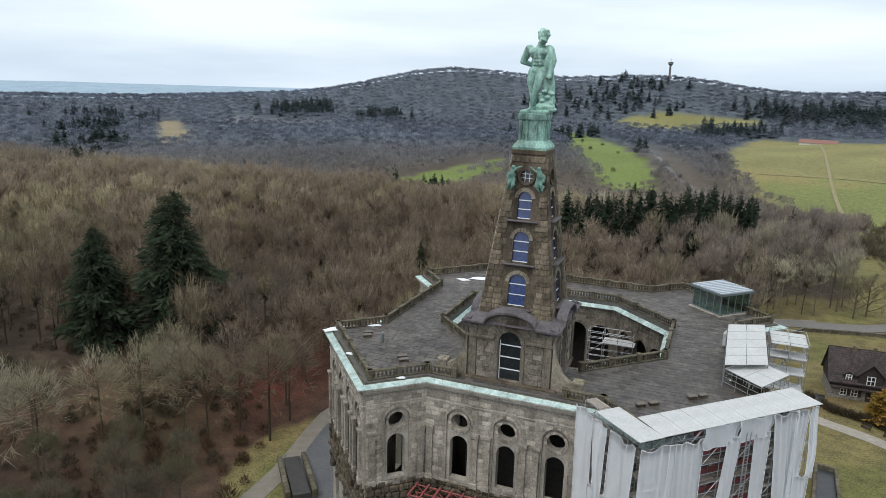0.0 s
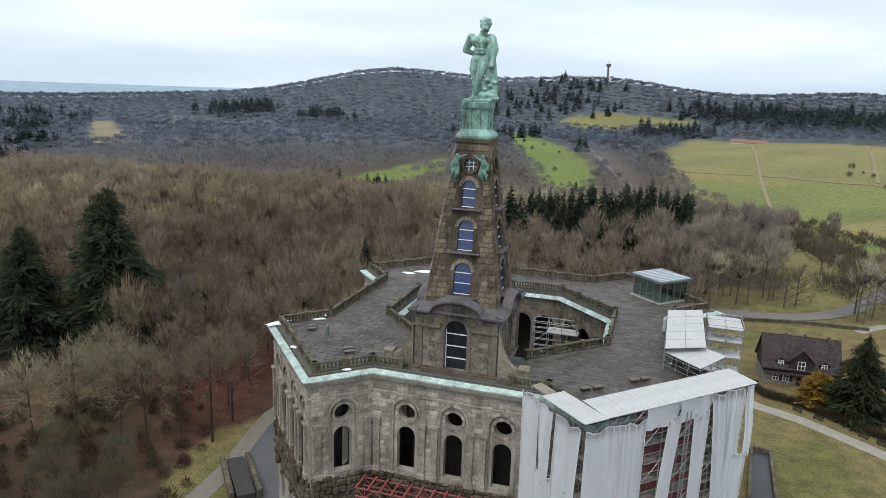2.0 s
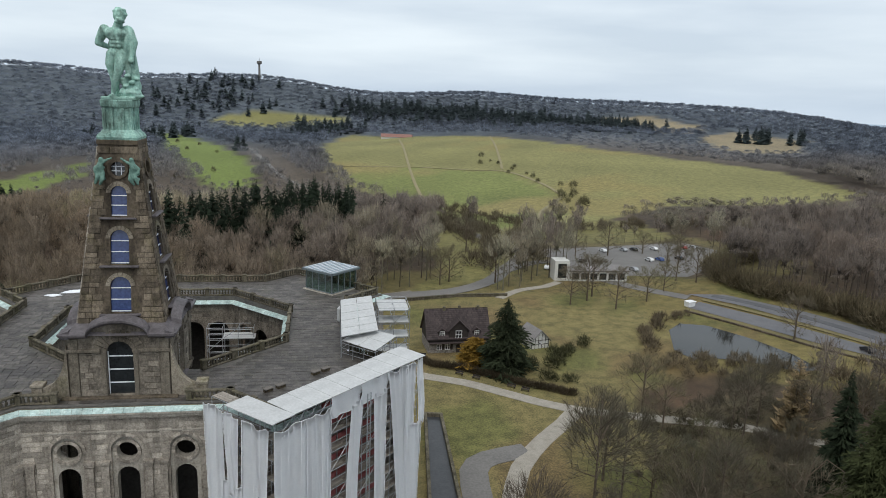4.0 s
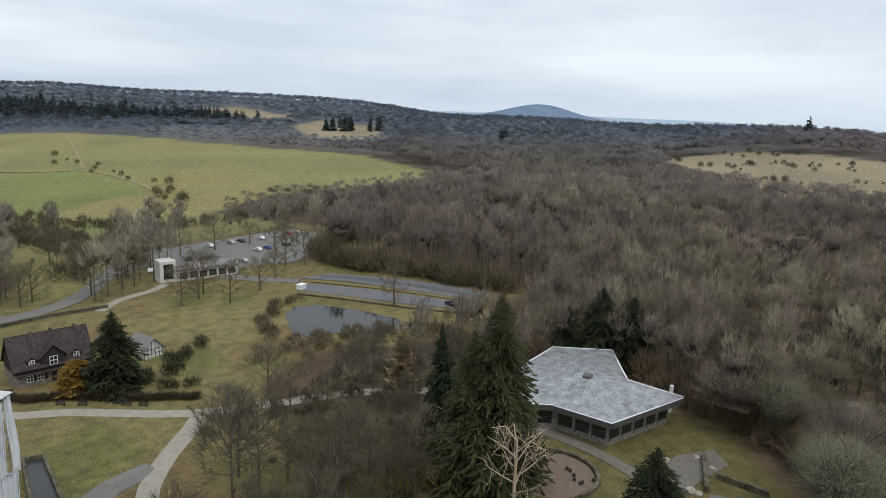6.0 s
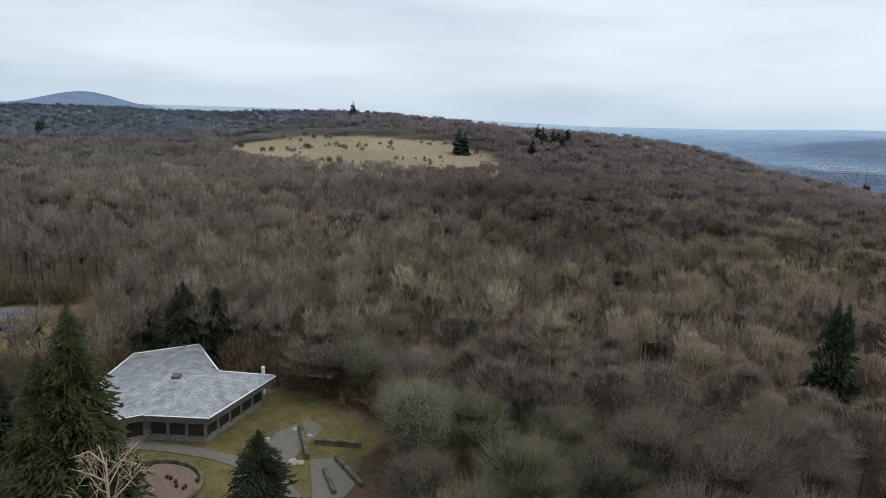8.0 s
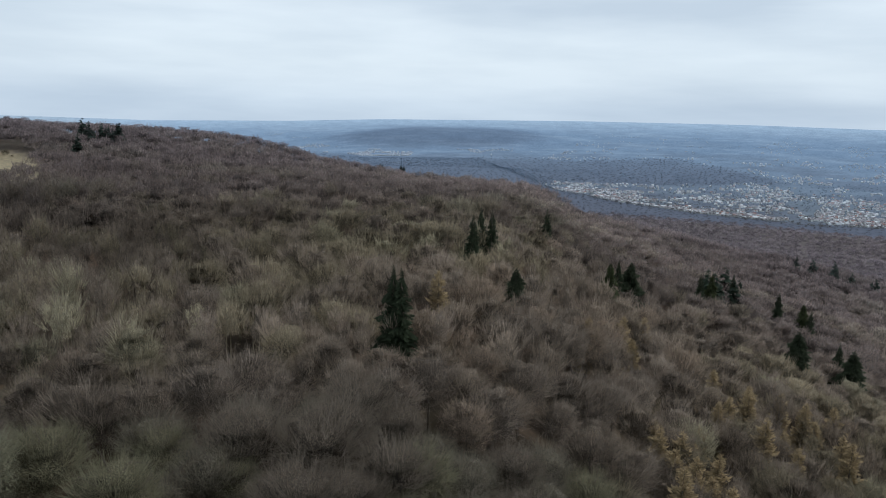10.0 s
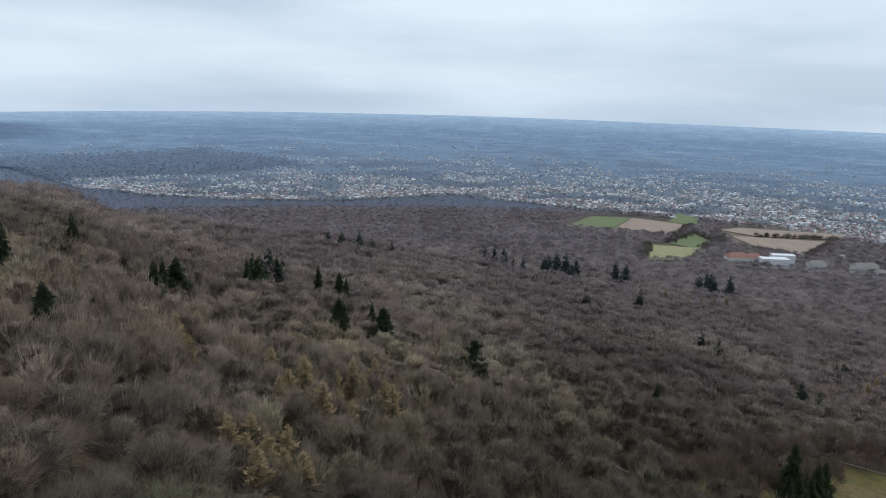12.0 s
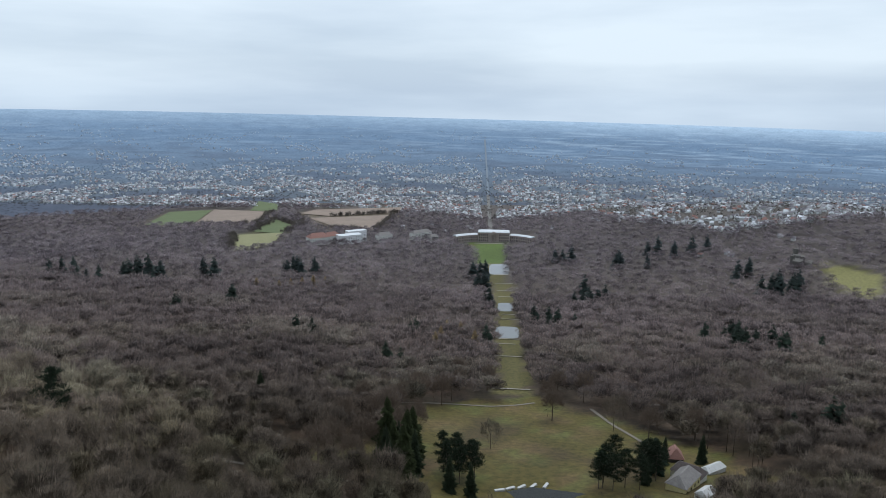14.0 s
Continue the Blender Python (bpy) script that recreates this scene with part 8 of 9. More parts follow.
def crown(seed, height, spread, count, width, low, length=0.22, inner=0.62):
    """A billowing crown: short twigs all over a dome of uneven lobes."""
    rng = np.random.default_rng(seed)
    d = rng.normal(size=(count, 3))
    d /= np.linalg.norm(d, axis=1, keepdims=True)
    d[:, 2] = np.where(d[:, 2] < -0.25, -0.4 * d[:, 2], d[:, 2])
    lobes = rng.normal(size=(7, 3)) + [0, 0, 0.5]
    lobes /= np.linalg.norm(lobes, axis=1, keepdims=True)
    swell = 0.84 + 0.2 * np.max(np.clip((d @ lobes.T - 0.55) / 0.45, 0, 1), axis=1)
    c = np.array([0, 0, height * (0.46 + low / 2)])
    ext = np.array([spread, spread, height * (0.54 - low / 2)])
    rad = (swell * (inner + (1 - inner) * rng.uniform(0, 1, count) ** 0.6))[:, None]
    p0 = c + d * ext * (rad - length * 0.5)
    p1 = c + d * ext * rad + (d * 0.5 + rng.normal(0, 0.5, d.shape) + [0, 0, 0.55]) * spread * length * 0.8
    return blades(p0, p1, width * rng.uniform(0.6, 1.4, count), rng)


SHAPES = [(20, 6.4, 0.28), (18, 6.8, 0.2), (22, 5.8, 0.34), (16, 5.6, 0.18), (19, 7.2, 0.22), (22, 5.4, 0.36)]
NEAR_TREES = []
for i, (h, s, low) in enumerate(SHAPES):
    wood, twig = bare_tree(40 + i, h, s, 10, 8, 900, 0.07, low, sides=3)
    NEAR_TREES.append((wood, joined((*twig, 1.0), (*dome(140 + i, h, 1.05 * s, 0.8 * low, 4, 8, (), 120, 8, 0.075, 0.16)[:2], 1.0))[:2]))


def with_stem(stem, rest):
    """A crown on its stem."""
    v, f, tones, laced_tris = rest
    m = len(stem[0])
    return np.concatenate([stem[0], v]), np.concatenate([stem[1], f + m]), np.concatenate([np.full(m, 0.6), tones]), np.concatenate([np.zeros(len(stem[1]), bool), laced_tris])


ROUND = [(19, 8.0, 0.2), (17, 8.6, 0.14), (20, 7.4, 0.24), (16, 7.8, 0.12), (18, 9.0, 0.2)]      # broad domed crowns
TALL = [(22, 4.0, 0.24), (20, 3.8, 0.18), (23, 4.3, 0.28), (19, 4.2, 0.2)]                      # drawn-up stems of a close stand
FINE, MID, FAR = [], [], []
for i, (h, sp, low) in enumerate(ROUND):
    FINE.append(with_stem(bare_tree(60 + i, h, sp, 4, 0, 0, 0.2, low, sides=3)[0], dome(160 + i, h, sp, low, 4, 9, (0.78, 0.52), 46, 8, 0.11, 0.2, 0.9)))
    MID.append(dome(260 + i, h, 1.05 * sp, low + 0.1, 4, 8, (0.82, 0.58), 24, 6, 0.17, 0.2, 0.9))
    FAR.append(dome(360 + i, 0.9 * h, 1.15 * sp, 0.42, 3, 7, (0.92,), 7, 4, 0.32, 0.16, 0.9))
for i, (h, sp, low) in enumerate(TALL):
    stem, twig = bare_tree(70 + i, h, sp, 6, 5, 140, 0.1, low, sides=3, trunk=0.25)
    FINE.append(with_stem(stem, with_stem(twig, dome(170 + i, h, sp, low, 3, 7, (0.6,), 32, 6, 0.1, 0.42, 1.6))))
    stem = bars(np.array([[0, 0, 0.0]]), np.array([[0, 0, 0.7 * h]]), np.array([0.22]), np.array([0.12]), 3)
    MID.append(with_stem(stem, dome(270 + i, h, 1.25 * sp, low, 3, 7, (0.72,), 26, 6, 0.15, 0.4, 1.6)))
    FAR.append(dome(370 + i, 0.74 * h, 1.9 * sp, 0.42, 2, 6, (0.9,), 7, 4, 0.3, 0.26, 1.5))
FARTHEST = [dome(390 + i, h, s, 0.45, 2, 6, (1.0,), 2, 3, 0.6, 0.06) for i, (h, s) in enumerate([(13, 14), (12, 15), (14, 13)])]


def drawn_up(x, y):
    """Where the close stands of slim stems grow, to the west and behind the inn; elsewhere the crowns are round."""
    az, r = np.degrees(np.arctan2(x, y)), np.hypot(x, y)
    return ((y > 70 - 0.2 * x) & (x < 330)) | ((az > 45) & (az < 108 + 6 * wobble(x, y, 40.0, 2)) & (r < 640) & (wobble(x, y, 33.0, 11) > -0.45)) | (wobble(x, y, 24.0, 41) > 0.55)


# the nearest trees, one by one: open crowns to the west, close round ones on the slope
tree_tints = [(0.135, 0.123, 0.086), (0.12, 0.105, 0.079), (0.138, 0.128, 0.076), (0.165, 0.158, 0.112), (0.125, 0.104, 0.08), (0.135, 0.12, 0.086)]
tree_kinds = []
for (wood, twig), tt in zip(NEAR_TREES, tree_tints):
    t = thing("tree", pose(0, 0, -60), "leafless broad-crowned tree in the winter wood", "tree", "trees of the wood")
    for nm, (v, f), mat, col in (("trunk", wood, BARK, (1.1, 1.05, 1.0)), ("crown", twig, TWIG, tt)):
        ob = new(nm, mesh_of(nm, v, f, [mat], tint=np.array(col)[None].repeat(len(v), 0)))
        ob.parent = t
    tree_kinds.append(t)
wood, twig = bare_tree(691, 15, 6.2, 13, 9, 1500, 0.05, 0.17, sides=4, trunk=0.34)
wood2, twig2 = bare_tree(692, 13, 6.6, 12, 9, 1400, 0.05, 0.14, sides=4, trunk=0.32)
open_kinds = []
for (w, tw), col in (((wood, twig), (0.16, 0.142, 0.1)), ((wood2, twig2), (0.19, 0.172, 0.105))):
    t = thing("tree", pose(0, 0, -60), "free-standing leafless tree with wide open branches", "tree", "trees on the lawns")
    for nm, (v, f), mat, c in (("trunk", w, BARK, (1.1, 1.05, 0.95)), ("crown", tw, TWIG, col)):
        new(nm, mesh_of(nm, v, f, [mat], tint=np.array(c)[None].repeat(len(v), 0))).parent = t
    open_kinds.append(t)
NEAR_ROUND = [(18, 7.6, 0.16), (16, 8.2, 0.12), (19, 7.0, 0.2), (17, 7.8, 0.14)]
for i, ((h, sp, low), tt) in enumerate(zip(NEAR_ROUND, [(0.215, 0.198, 0.13), (0.198, 0.175, 0.133), (0.255, 0.243, 0.17), (0.195, 0.162, 0.128)])):
    t = thing("tree", pose(0, 0, -60), ("olive-grey leafless tree with a close domed crown", "grey-brown leafless tree with a close domed crown", "pale lichen-grey leafless tree with a domed crown", "reddish brown leafless tree with a close domed crown")[i], "tree", "trees of the slope")
    wood = bare_tree(640 + i, h, 0.85 * sp, 9, 4, 0, 0.1, low, sides=3)[0]
    v, f, tones, laced_tris = dome(650 + i, h, sp, low, 5, 10, (0.78, 0.55), 170, 7, 0.065, 0.16)
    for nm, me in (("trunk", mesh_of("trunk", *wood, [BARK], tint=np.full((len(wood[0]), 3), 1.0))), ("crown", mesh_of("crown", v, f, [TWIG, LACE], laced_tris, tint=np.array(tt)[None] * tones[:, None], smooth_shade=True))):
        new(nm, me).parent = t
    tree_kinds.append(t)
x, y = scatter(0, 152, 9.2, rng)
free = np.hypot(x, y) > 60
x, y = x[free], y[free]
order = np.argsort(np.hypot(x, y))[:205]
used = set()


def plant(kinds, k, m):
    """The first planting moves the pattern tree itself; later ones copy it."""
    if id(kinds[k]) in used:
        return copy_thing(kinds[k], m)
    used.add(id(kinds[k]))
    kinds[k].matrix_basis = m
    return kinds[k]


for i in order:
    stand = wobble(x[i], y[i], 38.0, 7) + rng.normal(0, 0.45)
    k = 3 if stand > 0.75 else 2 if stand > 0.35 else int(rng.integers(0, 2)) if stand > -0.3 else int(rng.integers(4, 6))
    g = rng.uniform(0.75, 1.12)
    if y[i] < 30 and x[i] > -60:
        k = 6 + (2 if stand > 0.7 else 0 if stand > 0.1 else 1 if stand > -0.5 else 3)
        g *= 1.06
    elif x[i] < 0:
        g *= 0.82
    plant(tree_kinds, k, pose(x[i], y[i], float(land(x[i], y[i])) - 0.2, 0, 0, rng.uniform(0, 360)) @ Matrix.Scale(g, 4))
# free-standing trees on the lawns
lawn_trees = [(144, 192), (125, 198), (130, 200), (167, 203), (170, 249), (182, 262), (151, 161), (159, 162), (161, 151), (164, 165), (177, 153), (192, 159), (214, 163), (209, 168), (223, 159), (186, 107), (238, 211), (247, 200), (258, 207), (232, 192), (268, 194), (220, 214), (205, 218), (108, 86), (95, 90), (112, 95), (84, 78)]
copse = [(87, 70), (102, 73), (83, 61), (112, 71), (92, 57), (86, 49), (72, 52), (76, 47), (127, 68), (133, 61), (100, 66), (117, 77), (95, 50), (122, 60), (80, 56)]
for i, (px, py) in enumerate(copse + [(82, 54), (96, 71), (106, 62), (116, 63), (88, 63), (108, 77), (124, 76), (131, 70), (104, 56), (90, 47)]):
    plant(tree_kinds, (0, 2, 1, 5, 3, 1)[i % 6], pose(px + 3, py + 2, float(land(px, py)) - 0.2, 0, 0, 83 * i) @ Matrix.Scale(0.66 + 0.05 * (i % 4), 4))
for px, py in lawn_trees + copse[::2]:
    plant(open_kinds, int(rng.integers(0, 2)), pose(px, py, float(land(px, py)) - 0.2, 0, 0, rng.uniform(0, 360)) @ Matrix.Scale(rng.uniform(0.8, 1.08), 4))
for px, py, g in ((150, 4, 1.1), (158, 0, 1.2), (166, 14, 1.2), (174, 24, 1.25), (150, -9, 1.15), (141, -12, 1.15), (160, -14, 1.2), (176, 8, 1.25), (169, 3, 1.15), (132, -16, 1.05), (176, 40, 1.1), (182, 30, 1.25), (172, 52, 1.0), (184, 48, 1.15), (122, -14, 1.0), (190, 14, 1.3)):
    plant(open_kinds, int(rng.integers(0, 2)), pose(px, py, float(land(px, py)) - 0.2, 0, 0, rng.uniform(0, 360)) @ Matrix.Scale(g, 4))
for k, px, py, g in ((1, -151, -308, 1.1), (4, -238, -322, 1.1), (0, -120, -380, 0.9), (8, 143, -3, 0.85), (7, 109, -13, 0.85)):
    plant(tree_kinds, k, pose(px, py, float(land(px, py)) - 0.2, 0, 0, 50 * k) @ Matrix.Scale(g, 4))

# broad old trees round the park meadow
wood, twig = bare_tree(93, 20, 7.0, 9, 7, 320, 0.12, 0.2, sides=4, trunk=0.4)
v1, f1 = crown(94, 20, 7.0, 1500, 0.2, 0.14, 0.2, 0.5)
park_tree = thing("tree", pose(0, 0, -60), "broad brown leafless tree on the park meadow", "tree", "trees of the park")
for nm, (v, f), mat, col in (("trunk", wood, BARK, (0.9, 0.85, 0.8)), ("crown", joined((*twig, 1.0), (v1, f1, 1.0))[:2], TWIG, (0.13, 0.1, 0.078))):
    ob = new(nm, mesh_of(nm, v, f, [mat], tint=np.array(col)[None].repeat(len(v), 0)))
    ob.parent = park_tree
for k, (px, py) in enumerate(((-103, -386), (-122, -403), (-132, -387), (-97, -339), (-78, -326), (-106, -329), (-80, -300), (-64, -289), (-148, -406), (-53, -270), (-68, -272), (-88, -296), (-212, -440), (-215, -353), (-140, -390), (-126, -352), (-118, -330), (-246, -300), (-160, -400), (-100, -300), (-236, -395), (-172, -412), (-148, -414), (-250, -405), (-262, -390), (-266, -350), (-268, -320), (-270, -290), (-120, -372), (-108, -350), (-190, -440), (-204, -474))):
    plant([park_tree], 0, pose(px, py, float(land(px, py)) - 0.2, 0, 0, 61 * k) @ Matrix.Scale(0.95 + 0.07 * (k % 5), 4))
# tall straight stems at the wood's edge
wood, twig = bare_tree(91, 27, 4.2, 8, 7, 700, 0.07, 0.55, sides=5, trunk=0.36)
stem_tree = thing("tree", pose(0, 0, -60), "tall straight leafless tree with a bare trunk", "tree", "tall trees at the wood edge")
for nm, (v, f), mat, col in (("trunk", wood, BARK, (0.9, 0.85, 0.8)), ("crown", twig, TWIG, (0.15, 0.13, 0.105))):
    ob = new(nm, mesh_of(nm, v, f, [mat], tint=np.array(col)[None].repeat(len(v), 0)))
    ob.parent = stem_tree
for k, (px, py) in enumerate(((-41, 150), (-37, 145), (-35, 158), (-33, 150), (-31, 156), (-28, 163), (-27, 172), (-36, 166), (-44, 158), (-40, 171), (-22, 178))):
    plant([stem_tree], 0, pose(px, py, float(land(px, py)) - 0.2, 0, 0, 47 * k) @ Matrix.Scale(0.82 + 0.06 * (k % 5), 4))

rest = np.argsort(np.hypot(x, y))[205:]
near_kinds = []
for i, (h, s, low) in enumerate(SHAPES):
    wood, twig = bare_tree(40 + i, h, s, 8, 6, 420, 0.1, low, sides=3)
    near_kinds.append(joined((*wood, 0.55), (*twig, 1.0), (*dome(150 + i, h, 1.05 * s, 0.8 * low, 4, 8, (), 70, 8, 0.1, 0.16)[:2], 1.0)))
near_kinds = [(v, f, tones, np.zeros(len(f), bool)) for v, f, tones in near_kinds]
near_kinds += [with_stem(bare_tree(640 + i, h, 0.85 * sp, 5, 0, 0, 0.1, low, sides=3)[0], dome(660 + i, h, sp, low, 4, 9, (0.82, 0.58), 85, 7, 0.085, 0.15)) for i, (h, sp, low) in enumerate(NEAR_ROUND)]
spots = np.stack([x[rest], y[rest]], 1)
n = len(spots)
pick = np.where(spots[:, 1] < 30, rng.integers(6, 10, n), rng.integers(0, 6, n))
laces = []
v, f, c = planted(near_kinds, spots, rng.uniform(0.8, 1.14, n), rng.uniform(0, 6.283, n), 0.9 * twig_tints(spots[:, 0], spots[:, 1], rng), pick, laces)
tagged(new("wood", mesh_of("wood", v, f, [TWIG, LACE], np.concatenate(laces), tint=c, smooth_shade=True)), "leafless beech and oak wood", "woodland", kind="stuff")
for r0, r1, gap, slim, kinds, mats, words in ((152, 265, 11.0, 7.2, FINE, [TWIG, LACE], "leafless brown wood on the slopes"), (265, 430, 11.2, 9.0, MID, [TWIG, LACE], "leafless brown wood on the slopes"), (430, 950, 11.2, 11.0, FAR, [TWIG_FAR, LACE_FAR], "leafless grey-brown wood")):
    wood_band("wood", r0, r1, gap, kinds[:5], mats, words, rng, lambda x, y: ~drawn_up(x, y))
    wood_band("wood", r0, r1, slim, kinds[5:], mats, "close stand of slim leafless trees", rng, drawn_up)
wood_band("wood", 950, 2330, 18.0, FARTHEST, [TWIG_FAR, LACE_FAR], "distant leafless woods on hills, tinted blue-grey with haze", rng)

# hazy woods before the town, and the great wood beyond the first houses; the haze is in their tint
g = np.arange(-3900, 3900, 24.0)
x, y = [w.ravel() for w in np.meshgrid(g[g > -600], g[g < -1200])]
x, y = x + rng.uniform(-11, 11, len(x)), y + rng.uniform(-11, 11, len(x))
az, r = np.degrees(np.arctan2(x, y)) % 360, np.hypot(x, y)
front = (r > 2325) & (r < np.interp(az, TOWN_AZ, TOWN_R)) & (r < 3300)
block = (r > np.interp(az, BLOCK_AZ, BLOCK_NEAR, left=9000, right=9000)) & (r < np.interp(az, BLOCK_AZ, BLOCK_FAR, left=0, right=0))
keep = (az > 112) & (az < 172) & (front | block)
x, y = x[keep], y[keep]
n = len(x)
laces = []
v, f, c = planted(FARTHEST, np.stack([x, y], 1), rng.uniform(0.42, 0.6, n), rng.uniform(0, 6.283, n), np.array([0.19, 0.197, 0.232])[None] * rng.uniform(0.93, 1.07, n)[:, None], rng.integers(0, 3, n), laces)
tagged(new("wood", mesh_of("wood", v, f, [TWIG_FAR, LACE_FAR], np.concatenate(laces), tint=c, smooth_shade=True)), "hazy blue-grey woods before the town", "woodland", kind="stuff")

# conifers, one by one
def pine(seed, height, spread, boughs=24):
    """A pine: a bare stem, and boughs that carry loose clumps of needles."""
    rng = np.random.default_rng(seed)
    a = np.arange(boughs) * 2.4 + rng.normal(0, 0.4, boughs)
    z = height * np.linspace(0.28, 0.93, boughs)
    reach = spread * np.interp(np.linspace(0, 1, boughs), [0, 0.35, 0.75, 1], [0.75, 1.0, 0.75, 0.2]) * rng.uniform(0.7, 1.05, boughs)
    base = np.stack([np.zeros(boughs), np.zeros(boughs), z], 1)
    tip = base + np.stack([np.cos(a) * reach, np.sin(a) * reach, 0.12 * reach], 1)
    p0 = np.concatenate([[[0, 0, 0.0]], base])
    p1 = np.concatenate([[[0, 0, 0.96 * height]], tip])
    wood = bars(p0, p1, np.concatenate([[0.013 * height], np.full(boughs, 0.1)]), np.concatenate([[0.06], np.full(boughs, 0.03)]), 5)
    tufts = []
    for k in range(boughs):
        for t in (0.35, 0.7, 1.0):
            v, f = crown(seed * 50 + k * 3 + int(3 * t), 3.0 + 0.14 * spread, 0.34 * spread * rng.uniform(0.8, 1.2), 40, 0.34, 0.0, 0.5, 0.3)
            tufts.append((v + base[k] + (tip[k] - base[k]) * t - [0, 0, 1.0], f, 1.0))
    v, f, _ = joined(*tufts)
    return wood, (v, f)


FIRS = [spruce(200 + i, h, s, ti, ar, 0.105, d, lo, sh, 6) for i, (h, s, ti, ar, d, lo, sh) in enumerate([(25, 5.6, 30, 20, 0.4, 0.04, 0.72), (31, 8.6, 26, 20, 0.1, 0.3, 0.5), (15.5, 6.0, 30, 22, 0.3, 0.03, 0.62), (34, 8.8, 34, 26, 0.4, 0.04, 0.62), (24, 7.6, 24, 24, 0.32, 0.14, 0.46)])]
FIRS[1] = pine(201, 30, 8.4)
FIRS += [spruce(205 + i, h, s, ti, ar, 0.042, d, lo, sh, 20) for i, (h, s, ti, ar, d, lo, sh) in enumerate([(34, 10.5, 40, 24, 0.42, 0.03, 0.66), (15.5, 6.6, 30, 22, 0.3, 0.02, 0.55), (24, 7.6, 28, 24, 0.26, 0.14, 0.42)])]
fir_kinds = []
for (wood, fan), col, words in zip(FIRS, [(0.028, 0.038, 0.021), (0.024, 0.034, 0.021), (0.026, 0.034, 0.019), (0.036, 0.045, 0.019), (0.024, 0.038, 0.026), (0.05, 0.058, 0.024), (0.03, 0.038, 0.02), (0.03, 0.042, 0.024)], ["tall dark green spruce among bare trees", "dark green pine with a bare trunk", "dense dark green spruce with low branches", "very tall dark spruce with drooping boughs", "broad dark blue-green fir among bare trees", "very tall olive-green spruce before the inn", "dense dark green spruce with low branches", "broad dark fir with a rounded top"]):
    t = thing("spruce_tree", pose(0, 0, -60), words, "conifer")
    for nm, (v, f), mat, c in (("trunk", wood, BARK, (1, 1, 1)), ("crown", fan, NEEDLE, col)):
        ob = new(nm, mesh_of(nm, v, f, [mat], tint=np.array(c)[None].repeat(len(v), 0)))
        ob.parent = t
    fir_kinds.append(t)
for k, px, py, g in [(7, -79, 162, 1.28), (7, -62, 167, 1.28), (0, -3, 191, 0.92), (6, 98, 125, 1.2), (5, 104, 39.5, 1.03), (5, 102.5, 43.5, 0.8), (0, 110, 53, 1.12), (6, 169, 38, 1.12), (6, 173, 31, 1.0), (6, 165, 45, 0.85), (6, 91, 11.5, 1.1),
                     (0, 177, -175, 1.24), (0, 189, -191, 1.24), (0, 185, -193, 1.24), (0, 215, -262, 1.24), (2, 143, -161, 1.38), (0, 124, -100, 1.24), (0, 127, -100, 1.24), (3, 157, -232, 0.94), (0, 181, -274, 1.24), (2, 179, -281, 1.38), (3, 185, -373, 0.94), (0, 187, -364, 1.24), (0, 201, -434, 1.24), (0, 176, -445, 1.24), (3, 153, -423, 0.94), (0, 148, -422, 1.24), (2, 117, -323, 1.38), (0, 109, -352, 1.24), (1, 48, -320, 0.94), (0, -42, -362, 1.24), (2, 99, -340, 1.38),
                     (3, -94, -275, 0.95), (3, -90, -292, 1.0), (3, -101, -288, 0.9), (3, -86, -270, 0.8), (0, -97, -281, 1.0), (1, -115, -265, 0.66), (1, -122, -268, 0.62), (1, -110, -272, 0.7), (1, -118, -276, 0.64), (0, -81, -262, 1.0), (3, -88, -262, 0.85), (0, -89, -272, 1.1), (0, -95, -268, 1.0), (1, -107, -261, 0.66), (1, -112, -258, 0.6), (1, -121, -262, 0.66), (1, -170, -238, 0.62), (1, -174, -233, 0.6), (1, -181, -234, 0.66), (1, -185, -229, 0.6), (1, -200, -237, 0.7), (0, -192, -234, 0.62), (0, -222, -258, 0.7), (0, -104, -250, 0.8), (0, -112, -246, 0.75), (0, -86, -282, 0.9),
                     (1, -176, -243, 0.66), (1, -193, -238, 0.7), (1, -186, -250, 0.72), (1, -200, -243, 0.68), (4, -207, -247, 0.8), (1, -172, -238, 0.6), (0, -212, -251, 0.7), (0, -241, -253, 0.75), (0, -318, -258, 0.9), (4, -322, -262, 0.8)]:
    plant(fir_kinds, k, pose(px, py, float(land(px, py)) - 0.2, 0, 0, rng.uniform(0, 360)) @ Matrix.Scale(g, 4))

